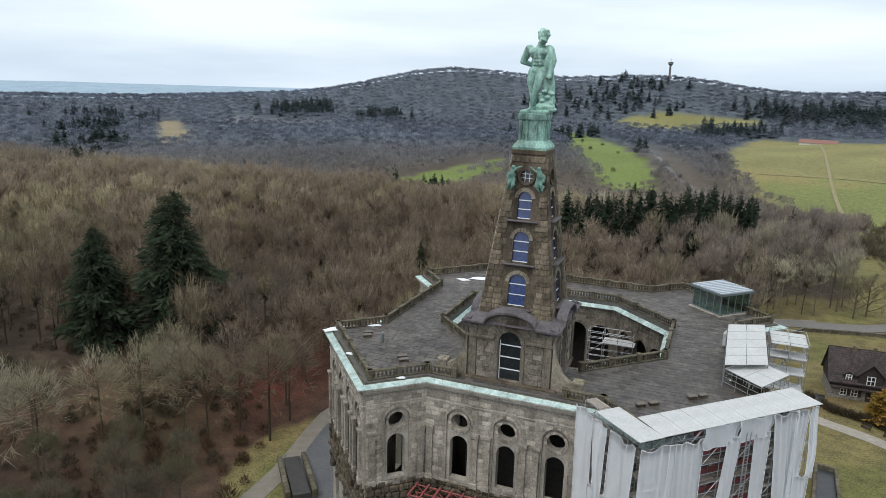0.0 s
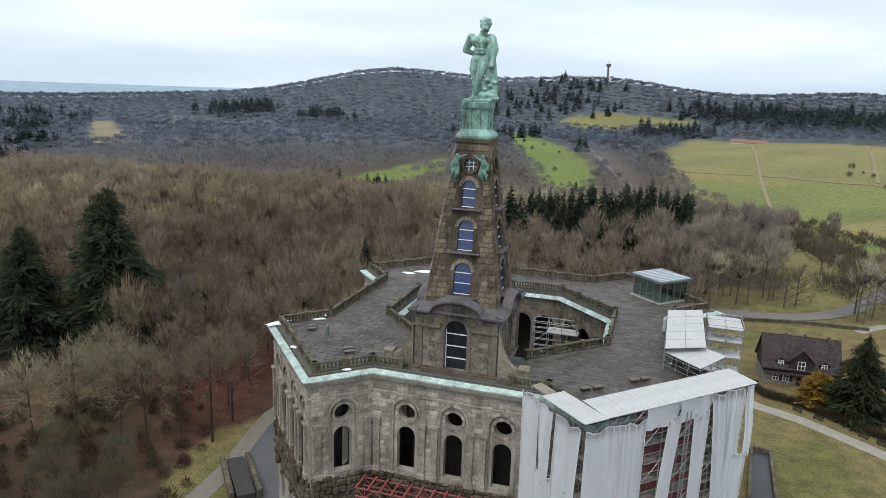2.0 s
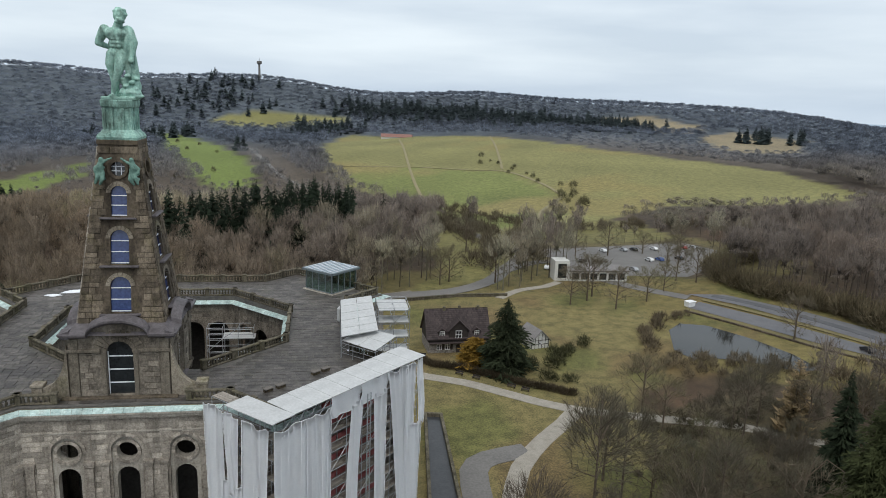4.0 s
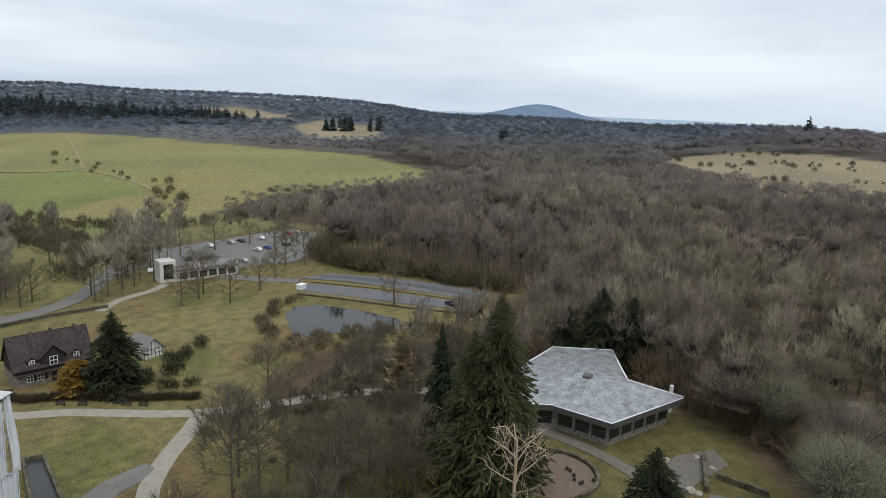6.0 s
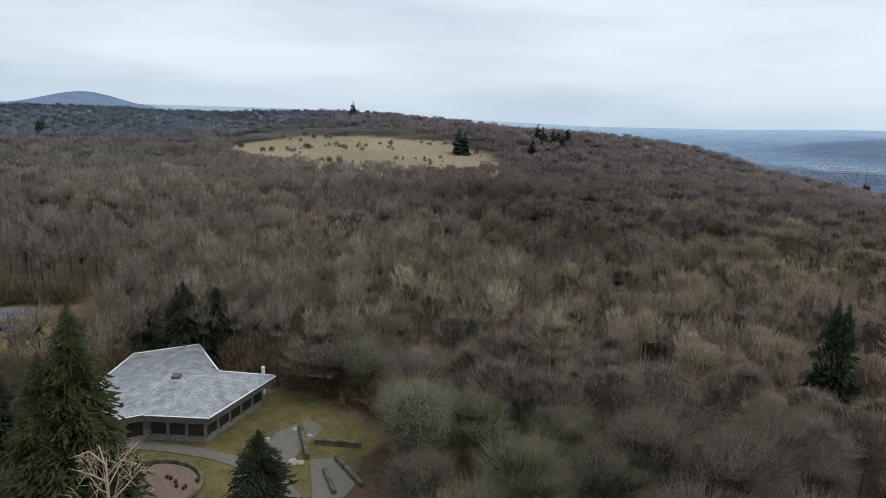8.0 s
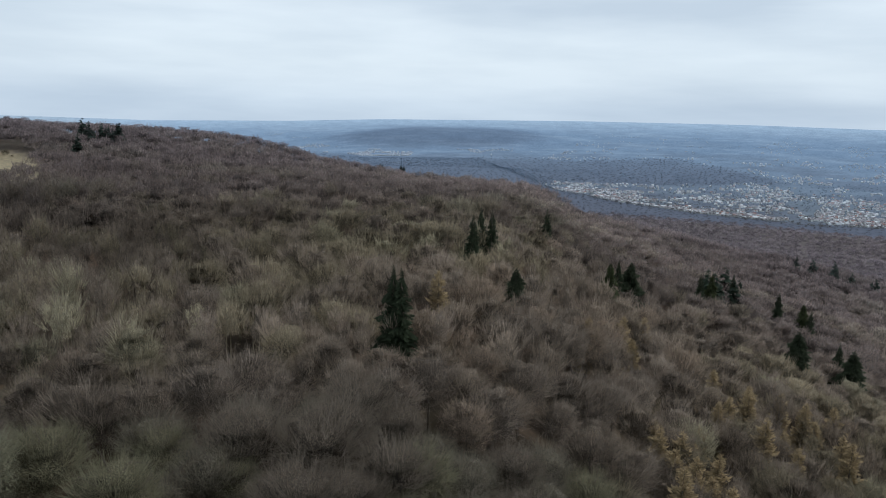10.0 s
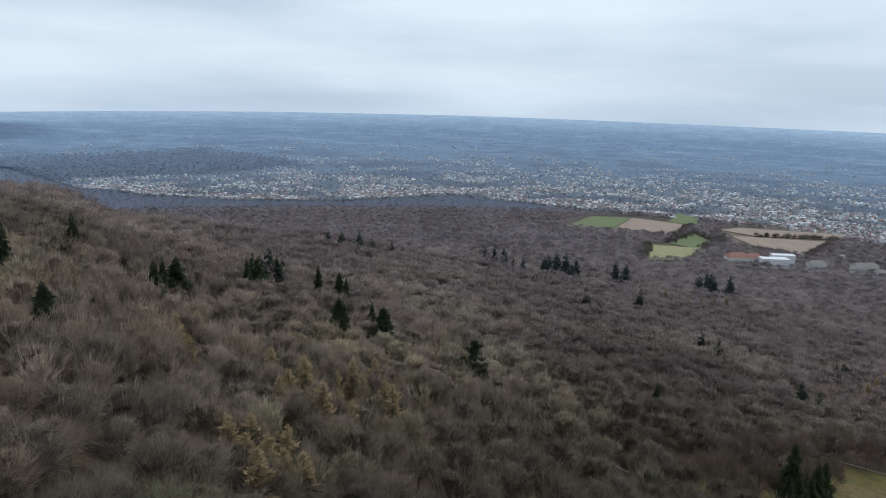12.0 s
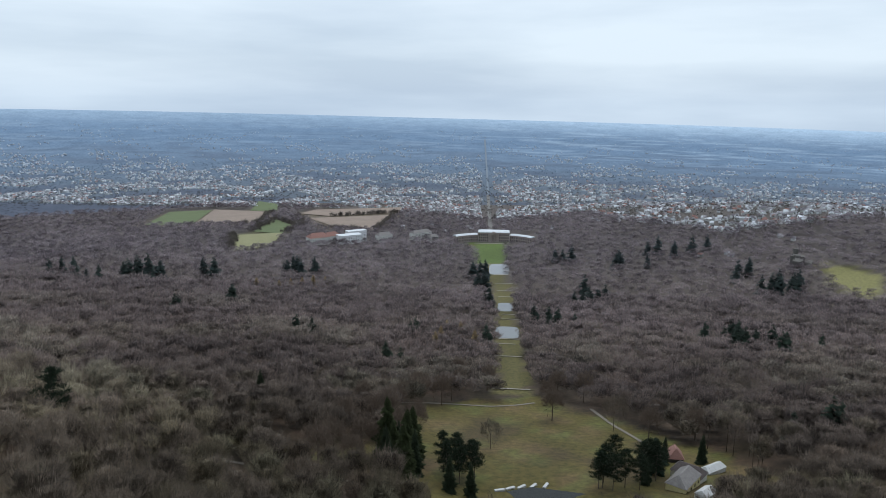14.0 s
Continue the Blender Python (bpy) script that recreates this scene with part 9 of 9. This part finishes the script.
# stands of conifers further off
FIR_FAR = [joined(*[(*p, 1.0) for p in spruce(220 + i, h, 1.15 * s, 9, 11, 0.6, 0.3, 0.05, 0.62)]) for i, (h, s) in enumerate([(21, 6.6), (18, 6.0), (23, 7.2)])]
spots = []
FAR_STANDS = [(2697, -2032, 3, 7), (2588, -2075, 4, 7), (200, -404, 5, 9), (215, -463, 2, 5), (748, -125, 5, 8), (688, -181, 2, 3), (787, -221, 3, 6), (790, -237, 4, 6), (793, -252, 3, 6), (1199, -8, 3, 4), (829, 324, 4, 8), (980, 385, 3, 6), (288, -762, 2, 6), (256, -805, 3, 8), (228, -818, 2, 8), (128, -1018, 2, 6), (115, -1049, 2, 6), (85, -953, 3, 10), (25, -1007, 9, 16), (44, -1005, 5, 12), (-53, -1046, 5, 12), (-184, -1069, 9, 22), (-161, -500, 2, 5), (-487, -457, 12, 20), (-500, -505, 6, 10), (-776, -695, 10, 16), (-394, -665, 8, 16), (-538, -778, 8, 18), (-116, -633, 3, 10), (-72, -804, 3, 12), (0, -742, 2, 8), (-441, -938, 6, 8), (-478, -1039, 5, 8), (-387, -809, 5, 8), (-754, -995, 5, 14), (-873, -1022, 6, 18), (-311, -252, 3, 8), (-814, -810, 4, 12), (-289, -579, 2, 6), (-222, -632, 2, 6), (-689, -1110, 5, 16)]
for cx, cy, n, sp in FAR_STANDS + [(-26, 635, 3, 8), (-5, 623, 4, 8), (11, 607, 4, 8), (287, 999, 3, 8), (313, 1467, 3, 8), (-470, 1000, 22, 24), (-379, 800, 8, 16), (-270, 545, 12, 12),
                      (818, 1687, 60, 45), (875, 1620, 60, 45), (926, 1540, 60, 50), (965, 1440, 60, 50), (975, 1340, 60, 45), (970, 1230, 60, 45), (975, 1130, 60, 45), (1030, 1080, 60, 45), (1060, 1010, 40, 30), (573, 1443, 20, 40), (180, 590, 8, 16), (500, 1850, 50, 70), (330, 1800, 40, 60), (-320, 1800, 110, 40), (-120, 1720, 40, 30), (1180, 800, 5, 14), (1080, 740, 7, 16), (1130, 690, 3, 8), (-700, 1500, 30, 70), (250, 1400, 30, 50), (-600, 1250, 30, 30), (640, 1500, 40, 40)]:
    spots += [(cx + rng.normal(0, sp), cy + rng.normal(0, sp)) for _ in range(n)]
spots = np.array(spots)
spots = spots[~inside(AXIS, spots[:, 0], spots[:, 1])]
n = len(spots)
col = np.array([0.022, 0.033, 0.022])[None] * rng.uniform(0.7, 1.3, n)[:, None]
# far conifers take distance haze into their colour
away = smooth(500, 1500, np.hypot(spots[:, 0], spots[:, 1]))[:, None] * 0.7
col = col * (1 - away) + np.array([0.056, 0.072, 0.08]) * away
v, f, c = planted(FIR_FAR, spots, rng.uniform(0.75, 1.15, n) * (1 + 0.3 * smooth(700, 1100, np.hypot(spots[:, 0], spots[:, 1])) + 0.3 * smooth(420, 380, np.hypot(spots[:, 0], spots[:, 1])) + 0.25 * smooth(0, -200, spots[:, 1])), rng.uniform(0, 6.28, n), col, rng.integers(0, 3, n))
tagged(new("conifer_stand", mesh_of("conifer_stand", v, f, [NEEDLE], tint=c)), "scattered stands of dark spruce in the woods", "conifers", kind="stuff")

# the dense stand behind the castle
FIR_STAND = [joined((*w, 0.9), (*fan, 1.0)) for w, fan in [spruce(230 + i, h, s, 15, 12, 0.3, 0.35, lo, 0.7) for i, (h, s, lo) in enumerate([(25, 4.6, 0.25), (22, 5.0, 0.1), (27, 4.8, 0.35)])]]
spots = []
for cx, cy, n, sp in [(50, 250, 10, 5), (64, 253, 20, 7), (82, 258, 26, 8), (100, 268, 26, 8), (116, 280, 20, 8), (128, 296, 12, 7)]:
    spots += [(cx + rng.normal(0, sp), cy + rng.normal(0, sp)) for _ in range(n)]
spots = np.array(spots)
n = len(spots)
v, f, c = planted(FIR_STAND, spots, rng.uniform(0.95, 1.24, n), rng.uniform(0, 6.28, n), np.array([0.016, 0.024, 0.014])[None] * rng.uniform(0.7, 1.4, n)[:, None], rng.integers(0, 3, n))
tagged(new("conifer_stand", mesh_of("conifer_stand", v, f, [NEEDLE], tint=c)), "dense dark spruce stand behind the castle", "conifers", kind="stuff")

# golden larches
spots = [(76, -147), (69, -141), (63, -137), (58, -136), (63, -124), (127, 71), (80, -163), (71, -135), (67, -148), (75, -192), (75, -206), (75, -230), (66, -228), (77, -252), (60, -217), (68, -199), (89, -192), (124, -174), (133, -207), (134, -222), (125, -201), (-265, -650), (-275, -636), (-241, -605), (-107, -915), (-120, -907), (-136, -918), (-153, -929), (-170, -939), (-187, -950), (-208, -970), (106, -222), (94, -223), (87, -232), (79, -232), (70, -243), (82, -144), (78, -140), (-224, -577), (-265, -580), (76, -153), (91, -203), (92, -219), (139, -125)]
for i, (px, py) in enumerate(spots):
    if i < 2:
        wood, fan = spruce(240 + i, (21, 20)[i], 5.2, 22, 20, 0.13, -0.25, 0.1, 0.5, 3)
        t = thing("larch_tree", pose(px, py, float(land(px, py))), "golden-brown larch on the wooded slope", "larch", "larches on the slope")
        for nm, (v, f), mat, c in (("trunk", wood, BARK, (1, 1, 1)), ("crown", fan, NEEDLE, (0.29, 0.22, 0.125))):
            ob = new(nm, mesh_of(nm, v, f, [mat], tint=np.array(c)[None].repeat(len(v), 0)))
            ob.parent = t
        if i == 0:
            larch = t
    else:
        copy_thing(larch, pose(px, py, float(land(px, py)) - 0.2, 0, 0, 40 * i) @ Matrix.Scale(0.86 + 0.06 * (i % 5), 4))

# hedge, shrubs, scrub
BUSH = [joined((*far_tree(320 + i, 2.2, 1.2, 60, 0.16, -0.4), 0.7), (*far_tree(300 + i, 2.5, 1.5, 130, 0.1, -0.4), 1.0)) for i in range(3)]


def shrubs(name, pts, colour, size, label, category="shrubs"):
    pts = np.array(pts, float)
    n = len(pts)
    c = np.array(colour)[None] * rng.uniform(0.75, 1.25, n)[:, None]
    v, f, c = planted(BUSH, pts, rng.uniform(*size, n), rng.uniform(0, 6.28, n), c, rng.integers(0, 3, n))
    return tagged(new(name, mesh_of(name, v, f, [TWIG], tint=c)), label, category, kind="stuff")


def along_line(points, gap, jitter):
    out = []
    for (x0, y0), (x1, y1) in zip(points, points[1:]):
        k = max(1, int(math.hypot(x1 - x0, y1 - y0) / gap))
        out += [(x0 + (x1 - x0) * (j + 0.5) / k + rng.normal(0, jitter), y0 + (y1 - y0) * (j + 0.5) / k + rng.normal(0, jitter)) for j in range(k)]
    return out


shrubs("hedge", along_line([(83, 143), (84.5, 136), (90, 130), (97, 117), (104, 107)], 0.45, 0.12), (0.11, 0.088, 0.058), (0.7, 0.85), "clipped brown beech hedge along the path", "hedge")
wood, fan = spruce(333, 7.4, 4.6, 30, 34, 0.08, 0.03, 0.02, 0.28, 12)
t = thing("thuja_bush", pose(93.6, 131.2, float(land(93.6, 131.2))), "golden yellow thuja bush by the cottage", "bush")
for nm, (v, f), mat, col in (("trunk", wood, BARK, (1, 1, 1)), ("crown", fan, NEEDLE, (0.22, 0.135, 0.026))):
    ob = new(nm, mesh_of(nm, v, f, [mat], tint=np.array(col)[None].repeat(len(v), 0)))
    ob.parent = t
shrubs("garden_shrubs", along_line([(104, 124), (110, 122), (116, 124), (122, 128), (129, 131)], 1.6, 1.2) + along_line([(103, 118), (108, 112)], 1.4, 0.8), (0.085, 0.085, 0.045), (0.9, 1.6), "evergreen and brown garden shrubs", "shrubs")
shrubs("pond_scrub", along_line([(140, 118), (150, 128), (164, 138), (176, 136)], 1.8, 1.2) + along_line([(142, 112), (150, 104), (160, 96), (170, 86)], 1.4, 2.0) + along_line([(128, 112), (138, 104), (150, 96)], 2.2, 2.5), (0.19, 0.155, 0.105), (0.8, 1.5), "brown leafless scrub round the pond", "scrub")
road_edge = along_line([(150, 208), (186, 246), (198, 290), (228, 370), (256, 470), (262, 540)], 4.0, 3.0) + along_line([(170, 204), (200, 240), (214, 283), (246, 367), (280, 500), (284, 560)], 4.5, 4.0)
shrubs("roadside_scrub", road_edge + along_line([(311, 502), (278, 400), (264, 322), (260, 293), (297, 285), (346, 260)], 5, 6.0), (0.15, 0.125, 0.085), (1.4, 3.2), "leafless roadside shrubs", "scrub")
spots = [(rng.uniform(540, 930), rng.uniform(-170, 150)) for _ in range(420)]
spots = [s for s in spots if wobble(np.array(s[0]), np.array(s[1]), 19.0, 3) > 0.12 and inside(HEATH, np.array([s[0]]), np.array([s[1]]))[0]]
shrubs("heath_scrub", spots, (0.13, 0.112, 0.08), (0.7, 2.6), "low juniper and scrub on the dry heath", "scrub")
spots = along_line([(404, 452), (424, 471), (457, 550), (488, 658), (520, 760)], 22, 8.0) + along_line([(347, 373), (380, 395), (404, 452)], 9, 5.0) + along_line([(176, 720), (210, 800), (230, 900), (280, 1300)], 70, 18.0)
shrubs("meadow_shrubs", spots, (0.13, 0.12, 0.07), (1.2, 3.4), "hedgerow shrubs across the meadow", "scrub")
spots = [(rng.uniform(-60, -15), rng.uniform(80, 170)) for _ in range(160)]
edge = along_line([(221, 80), (223, 120), (219, 150), (228, 168), (250, 176), (286, 182)], 1.8, 1.6) + along_line([(223, 82), (226, 120), (222, 154)], 2.2, 2.0)
shrubs("edge_scrub", edge, (0.19, 0.158, 0.1), (1.6, 3.4), "reddish brown scrub along the wood edge", "scrub")
edge = along_line([(158, 54), (170, 44), (172, 30), (158, 20), (153, 6), (136, -11)], 1.8, 2.0) + along_line([(168, 50), (178, 36), (166, 16), (158, -4)], 2.2, 3.0)
shrubs("inn_scrub", edge, (0.21, 0.16, 0.105), (1.4, 3.2), "brown scrub behind the inn", "scrub")
lane = along_line([(152, 70), (165, 66), (180, 64), (200, 62)], 3.0, 4.0) + along_line([(150, 80), (165, 78), (182, 76)], 3.4, 4.0)
shrubs("lane_scrub", lane, (0.2, 0.16, 0.105), (1.3, 3.0), "brown leafless scrub below the parking lanes", "scrub")
copse_floor = [(rng.uniform(62, 140), rng.uniform(42, 104)) for _ in range(360)]
copse_floor = [q for q in copse_floor if inside(COPSE, np.array([q[0]]), np.array([q[1]]))[0]]
shrubs("copse_scrub", copse_floor, (0.125, 0.11, 0.075), (0.4, 1.3), "grey-brown leafless scrub under the copse", "scrub")
shrubs("yellow_shrubs", [(88, 57), (91, 55), (94, 53), (96, 50), (92, 51), (97, 47), (90, 59)], (0.2, 0.17, 0.06), (1.6, 2.4), "yellow-olive shrubs at the wood edge", "shrubs")
shrubs("undergrowth", [s for s in spots if s[0] < -29 - 0.1 * (s[1] - 110)], (0.13, 0.085, 0.055), (0.5, 1.3), "brown undergrowth at the wood edge", "undergrowth")

spots = [(rng.uniform(-125, -30), rng.uniform(70, 190)) for _ in range(420)]
shrubs("forest_undergrowth", [s for s in spots if s[0] < -32 - 0.1 * (s[1] - 110)], (0.12, 0.098, 0.062), (0.35, 1.2), "low brown and olive undergrowth in the wood", "undergrowth")

rows = along_line([(-60, -1875), (-214, -1800), (-300, -2085)], 9, 5.0) + along_line([(-190, -1690), (-285, -1935), (-320, -1770)], 7, 7.0) + along_line([(-110, -1370), (-145, -1625)], 9, 5.0) + along_line([(-365, -1715), (-489, -1665), (-630, -1950)], 8, 6.0) + along_line([(-440, -1955), (-665, -2005)], 7, 4.0) + along_line([(-270, -1660), (-330, -1800), (-350, -1980)], 6, 9.0)
shrubs("field_hedges", rows, (0.14, 0.125, 0.11), (3.2, 6.0), "leafless hedges and bushes round the far fields", "hedge")

# the pale dead birch before the inn
wood, twig = bare_tree(77, 15, 6.5, 12, 8, 420, 0.05, 0.16, trunk=0.42)
t = thing("birch_tree", pose(97.5, 33.5, float(land(97.5, 33.5)) - 0.1), "pale silvery leafless birch before the inn", "tree")
for nm, (v, f), c in (("trunk", wood, (4.2, 4.1, 3.9)), ("crown", twig, (4.0, 3.8, 3.5))):
    ob = new(nm, mesh_of(nm, v, f, [BARK], tint=np.array(c)[None].repeat(len(v), 0)))
    ob.parent = t

# ---- the town ----
TOWN_TREES = [far_tree(95 + i, 17, 9.0, 12, 3.2, 0.0) for i in range(2)]
edge_az, edge_r = TOWN_AZ, TOWN_R
N = 40000
az = rng.uniform(118, 245, N)
lo = np.interp(az, edge_az, edge_r)
r = lo + (4450 - lo) * rng.uniform(0, 1, N) ** 1.6
r = r - np.where((az > 196) & (rng.uniform(0, 1, N) < 0.03), rng.uniform(80, 420, N), 0) * (r < lo + 500)
x, y = r * np.sin(np.radians(az)), r * np.cos(np.radians(az))
patch = wobble(x, y, 75.0, 11) + 0.6 * wobble(x, y, 31.0, 13)
keep = patch > -0.5 + 0.55 * smooth(2900, 3900, r) + 0.25 * smooth(150, 138, az)
keep &= rng.uniform(0, 1, N) < 1 - 0.55 * smooth(203, 212, az) * smooth(2500, 2000, r)
keep &= (far_wood(x, y) < 0.3) | (r < 2340)
keep &= rng.uniform(0, 1, N) < 1 - 0.35 * smooth(3300, 4200, r)
keep &= sum(hh * np.exp(-((x - hx) / sx) ** 2 - ((y - hy) / sy) ** 2) for hx, hy, sx, sy, hh in FAR_HILLS[:4]) < 5
for poly in (FIELD_A, FIELD_B, FIELD_C, FIELD_D, PALACE_COURT, VILLA_LAWN, AXIS):
    keep &= ~inside(poly, x, y)
for line in (bank, far_lane):
    for (x0, y0), (x1, y1) in zip(line, line[1:]):
        dx, dy = x1 - x0, y1 - y0
        tt = np.clip(((x - x0) * dx + (y - y0) * dy) / (dx * dx + dy * dy), 0, 1)
        keep &= np.hypot(x - x0 - tt * dx, y - y0 - tt * dy) > 24
x, y, r, az = x[keep], y[keep], r[keep], az[keep]
n = len(x)
q = np.clip((r - 2300) / 2550, 0, 0.985)
size = np.where(r > 2300, r / (2300 + 2550 * q / (1 - q) ** 1.25), 1.0) ** 0.6
big = rng.uniform(0, 1, n) < 0.035
w = rng.uniform(3.4, 5.8, n) * size * np.where(big, 3.2, 1)
d = rng.uniform(2.9, 4.0, n) * size * np.where(big, 1.6, 1)
h = rng.uniform(3.4, 5.6, n) * size * np.where(big, 1.3, 1)
rh = np.where(big, 0.6, rng.uniform(3, 5, n)) * size
turn = rng.choice([0.4, 1.97, 0.9, 2.47], n) + rng.normal(0, 0.15, n)
tv = np.array([[-1, -1, 0], [1, -1, 0], [1, 1, 0], [-1, 1, 0], [-1, -1, 1], [1, -1, 1], [1, 1, 1], [-1, 1, 1], [-1, -1.1, 1], [1, -1.1, 1], [1, 1.1, 1], [-1, 1.1, 1], [-1, 0, 2], [1, 0, 2]], float)
quads = [(0, 1, 5), (0, 5, 4), (1, 2, 6), (1, 6, 5), (2, 3, 7), (2, 7, 6), (3, 0, 4), (3, 4, 7), (8, 9, 13), (8, 13, 12), (10, 11, 12), (10, 12, 13), (5, 6, 13), (7, 4, 12)]
c, s = np.cos(turn)[:, None], np.sin(turn)[:, None]
px, py = tv[None, :, 0] * w[:, None], tv[None, :, 1] * d[:, None]
pz = np.minimum(tv[None, :, 2], 1) * h[:, None] + np.maximum(tv[None, :, 2] - 1, 0) * rh[:, None]
base = land(x, y)[:, None]
v = np.stack([px * c - py * s + x[:, None], px * s + py * c + y[:, None], pz + base - 0.3], -1).reshape(-1, 3)
f = (np.array(quads)[None] + (np.arange(n) * 14)[:, None, None]).reshape(-1, 3)
walls = np.array([(0.76, 0.77, 0.77), (0.6, 0.6, 0.58), (0.8, 0.81, 0.82), (0.45, 0.44, 0.43)])[rng.integers(0, 4, n)]
roofs = np.array([(0.2, 0.19, 0.2), (0.3, 0.29, 0.3), (0.24, 0.14, 0.12), (0.14, 0.13, 0.14), (0.5, 0.52, 0.54)])[rng.choice(5, n, p=[0.28, 0.26, 0.12, 0.16, 0.18])]
roofs[big] = (0.55, 0.57, 0.6)
tint = np.repeat(walls[:, None], 14, 1)
tint[:, 8:] = roofs[:, None]
# walls and roofs fade to blue: haze painted into the house colours
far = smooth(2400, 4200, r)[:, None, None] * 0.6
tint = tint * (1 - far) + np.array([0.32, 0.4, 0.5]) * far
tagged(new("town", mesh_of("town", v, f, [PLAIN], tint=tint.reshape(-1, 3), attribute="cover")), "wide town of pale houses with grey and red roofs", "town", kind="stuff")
# trees between the houses
k = 14000
az = rng.uniform(118, 245, k)
lo = np.interp(az, edge_az, edge_r)
r = lo - 60 + (3500 - lo) * rng.uniform(0, 1, k) ** 1.5
x, y = r * np.sin(np.radians(az)), r * np.cos(np.radians(az))
keep = np.ones(k, bool)
for poly in (FIELD_A, FIELD_B, FIELD_C, FIELD_D, PALACE_COURT, VILLA_LAWN, AXIS):
    keep &= ~inside(poly, x, y)
x, y, r = x[keep], y[keep], r[keep]
n = len(x)
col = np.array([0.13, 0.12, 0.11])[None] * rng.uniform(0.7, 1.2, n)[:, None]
# haze over the town is mixed into the tree colour
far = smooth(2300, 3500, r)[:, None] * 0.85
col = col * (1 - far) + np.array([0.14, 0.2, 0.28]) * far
q = np.clip((r - 2300) / 2550, 0, 0.985)
size = np.where(r > 2300, r / (2300 + 2550 * q / (1 - q) ** 1.25), 1.0) ** 0.6 * rng.uniform(0.32, 0.7, n)
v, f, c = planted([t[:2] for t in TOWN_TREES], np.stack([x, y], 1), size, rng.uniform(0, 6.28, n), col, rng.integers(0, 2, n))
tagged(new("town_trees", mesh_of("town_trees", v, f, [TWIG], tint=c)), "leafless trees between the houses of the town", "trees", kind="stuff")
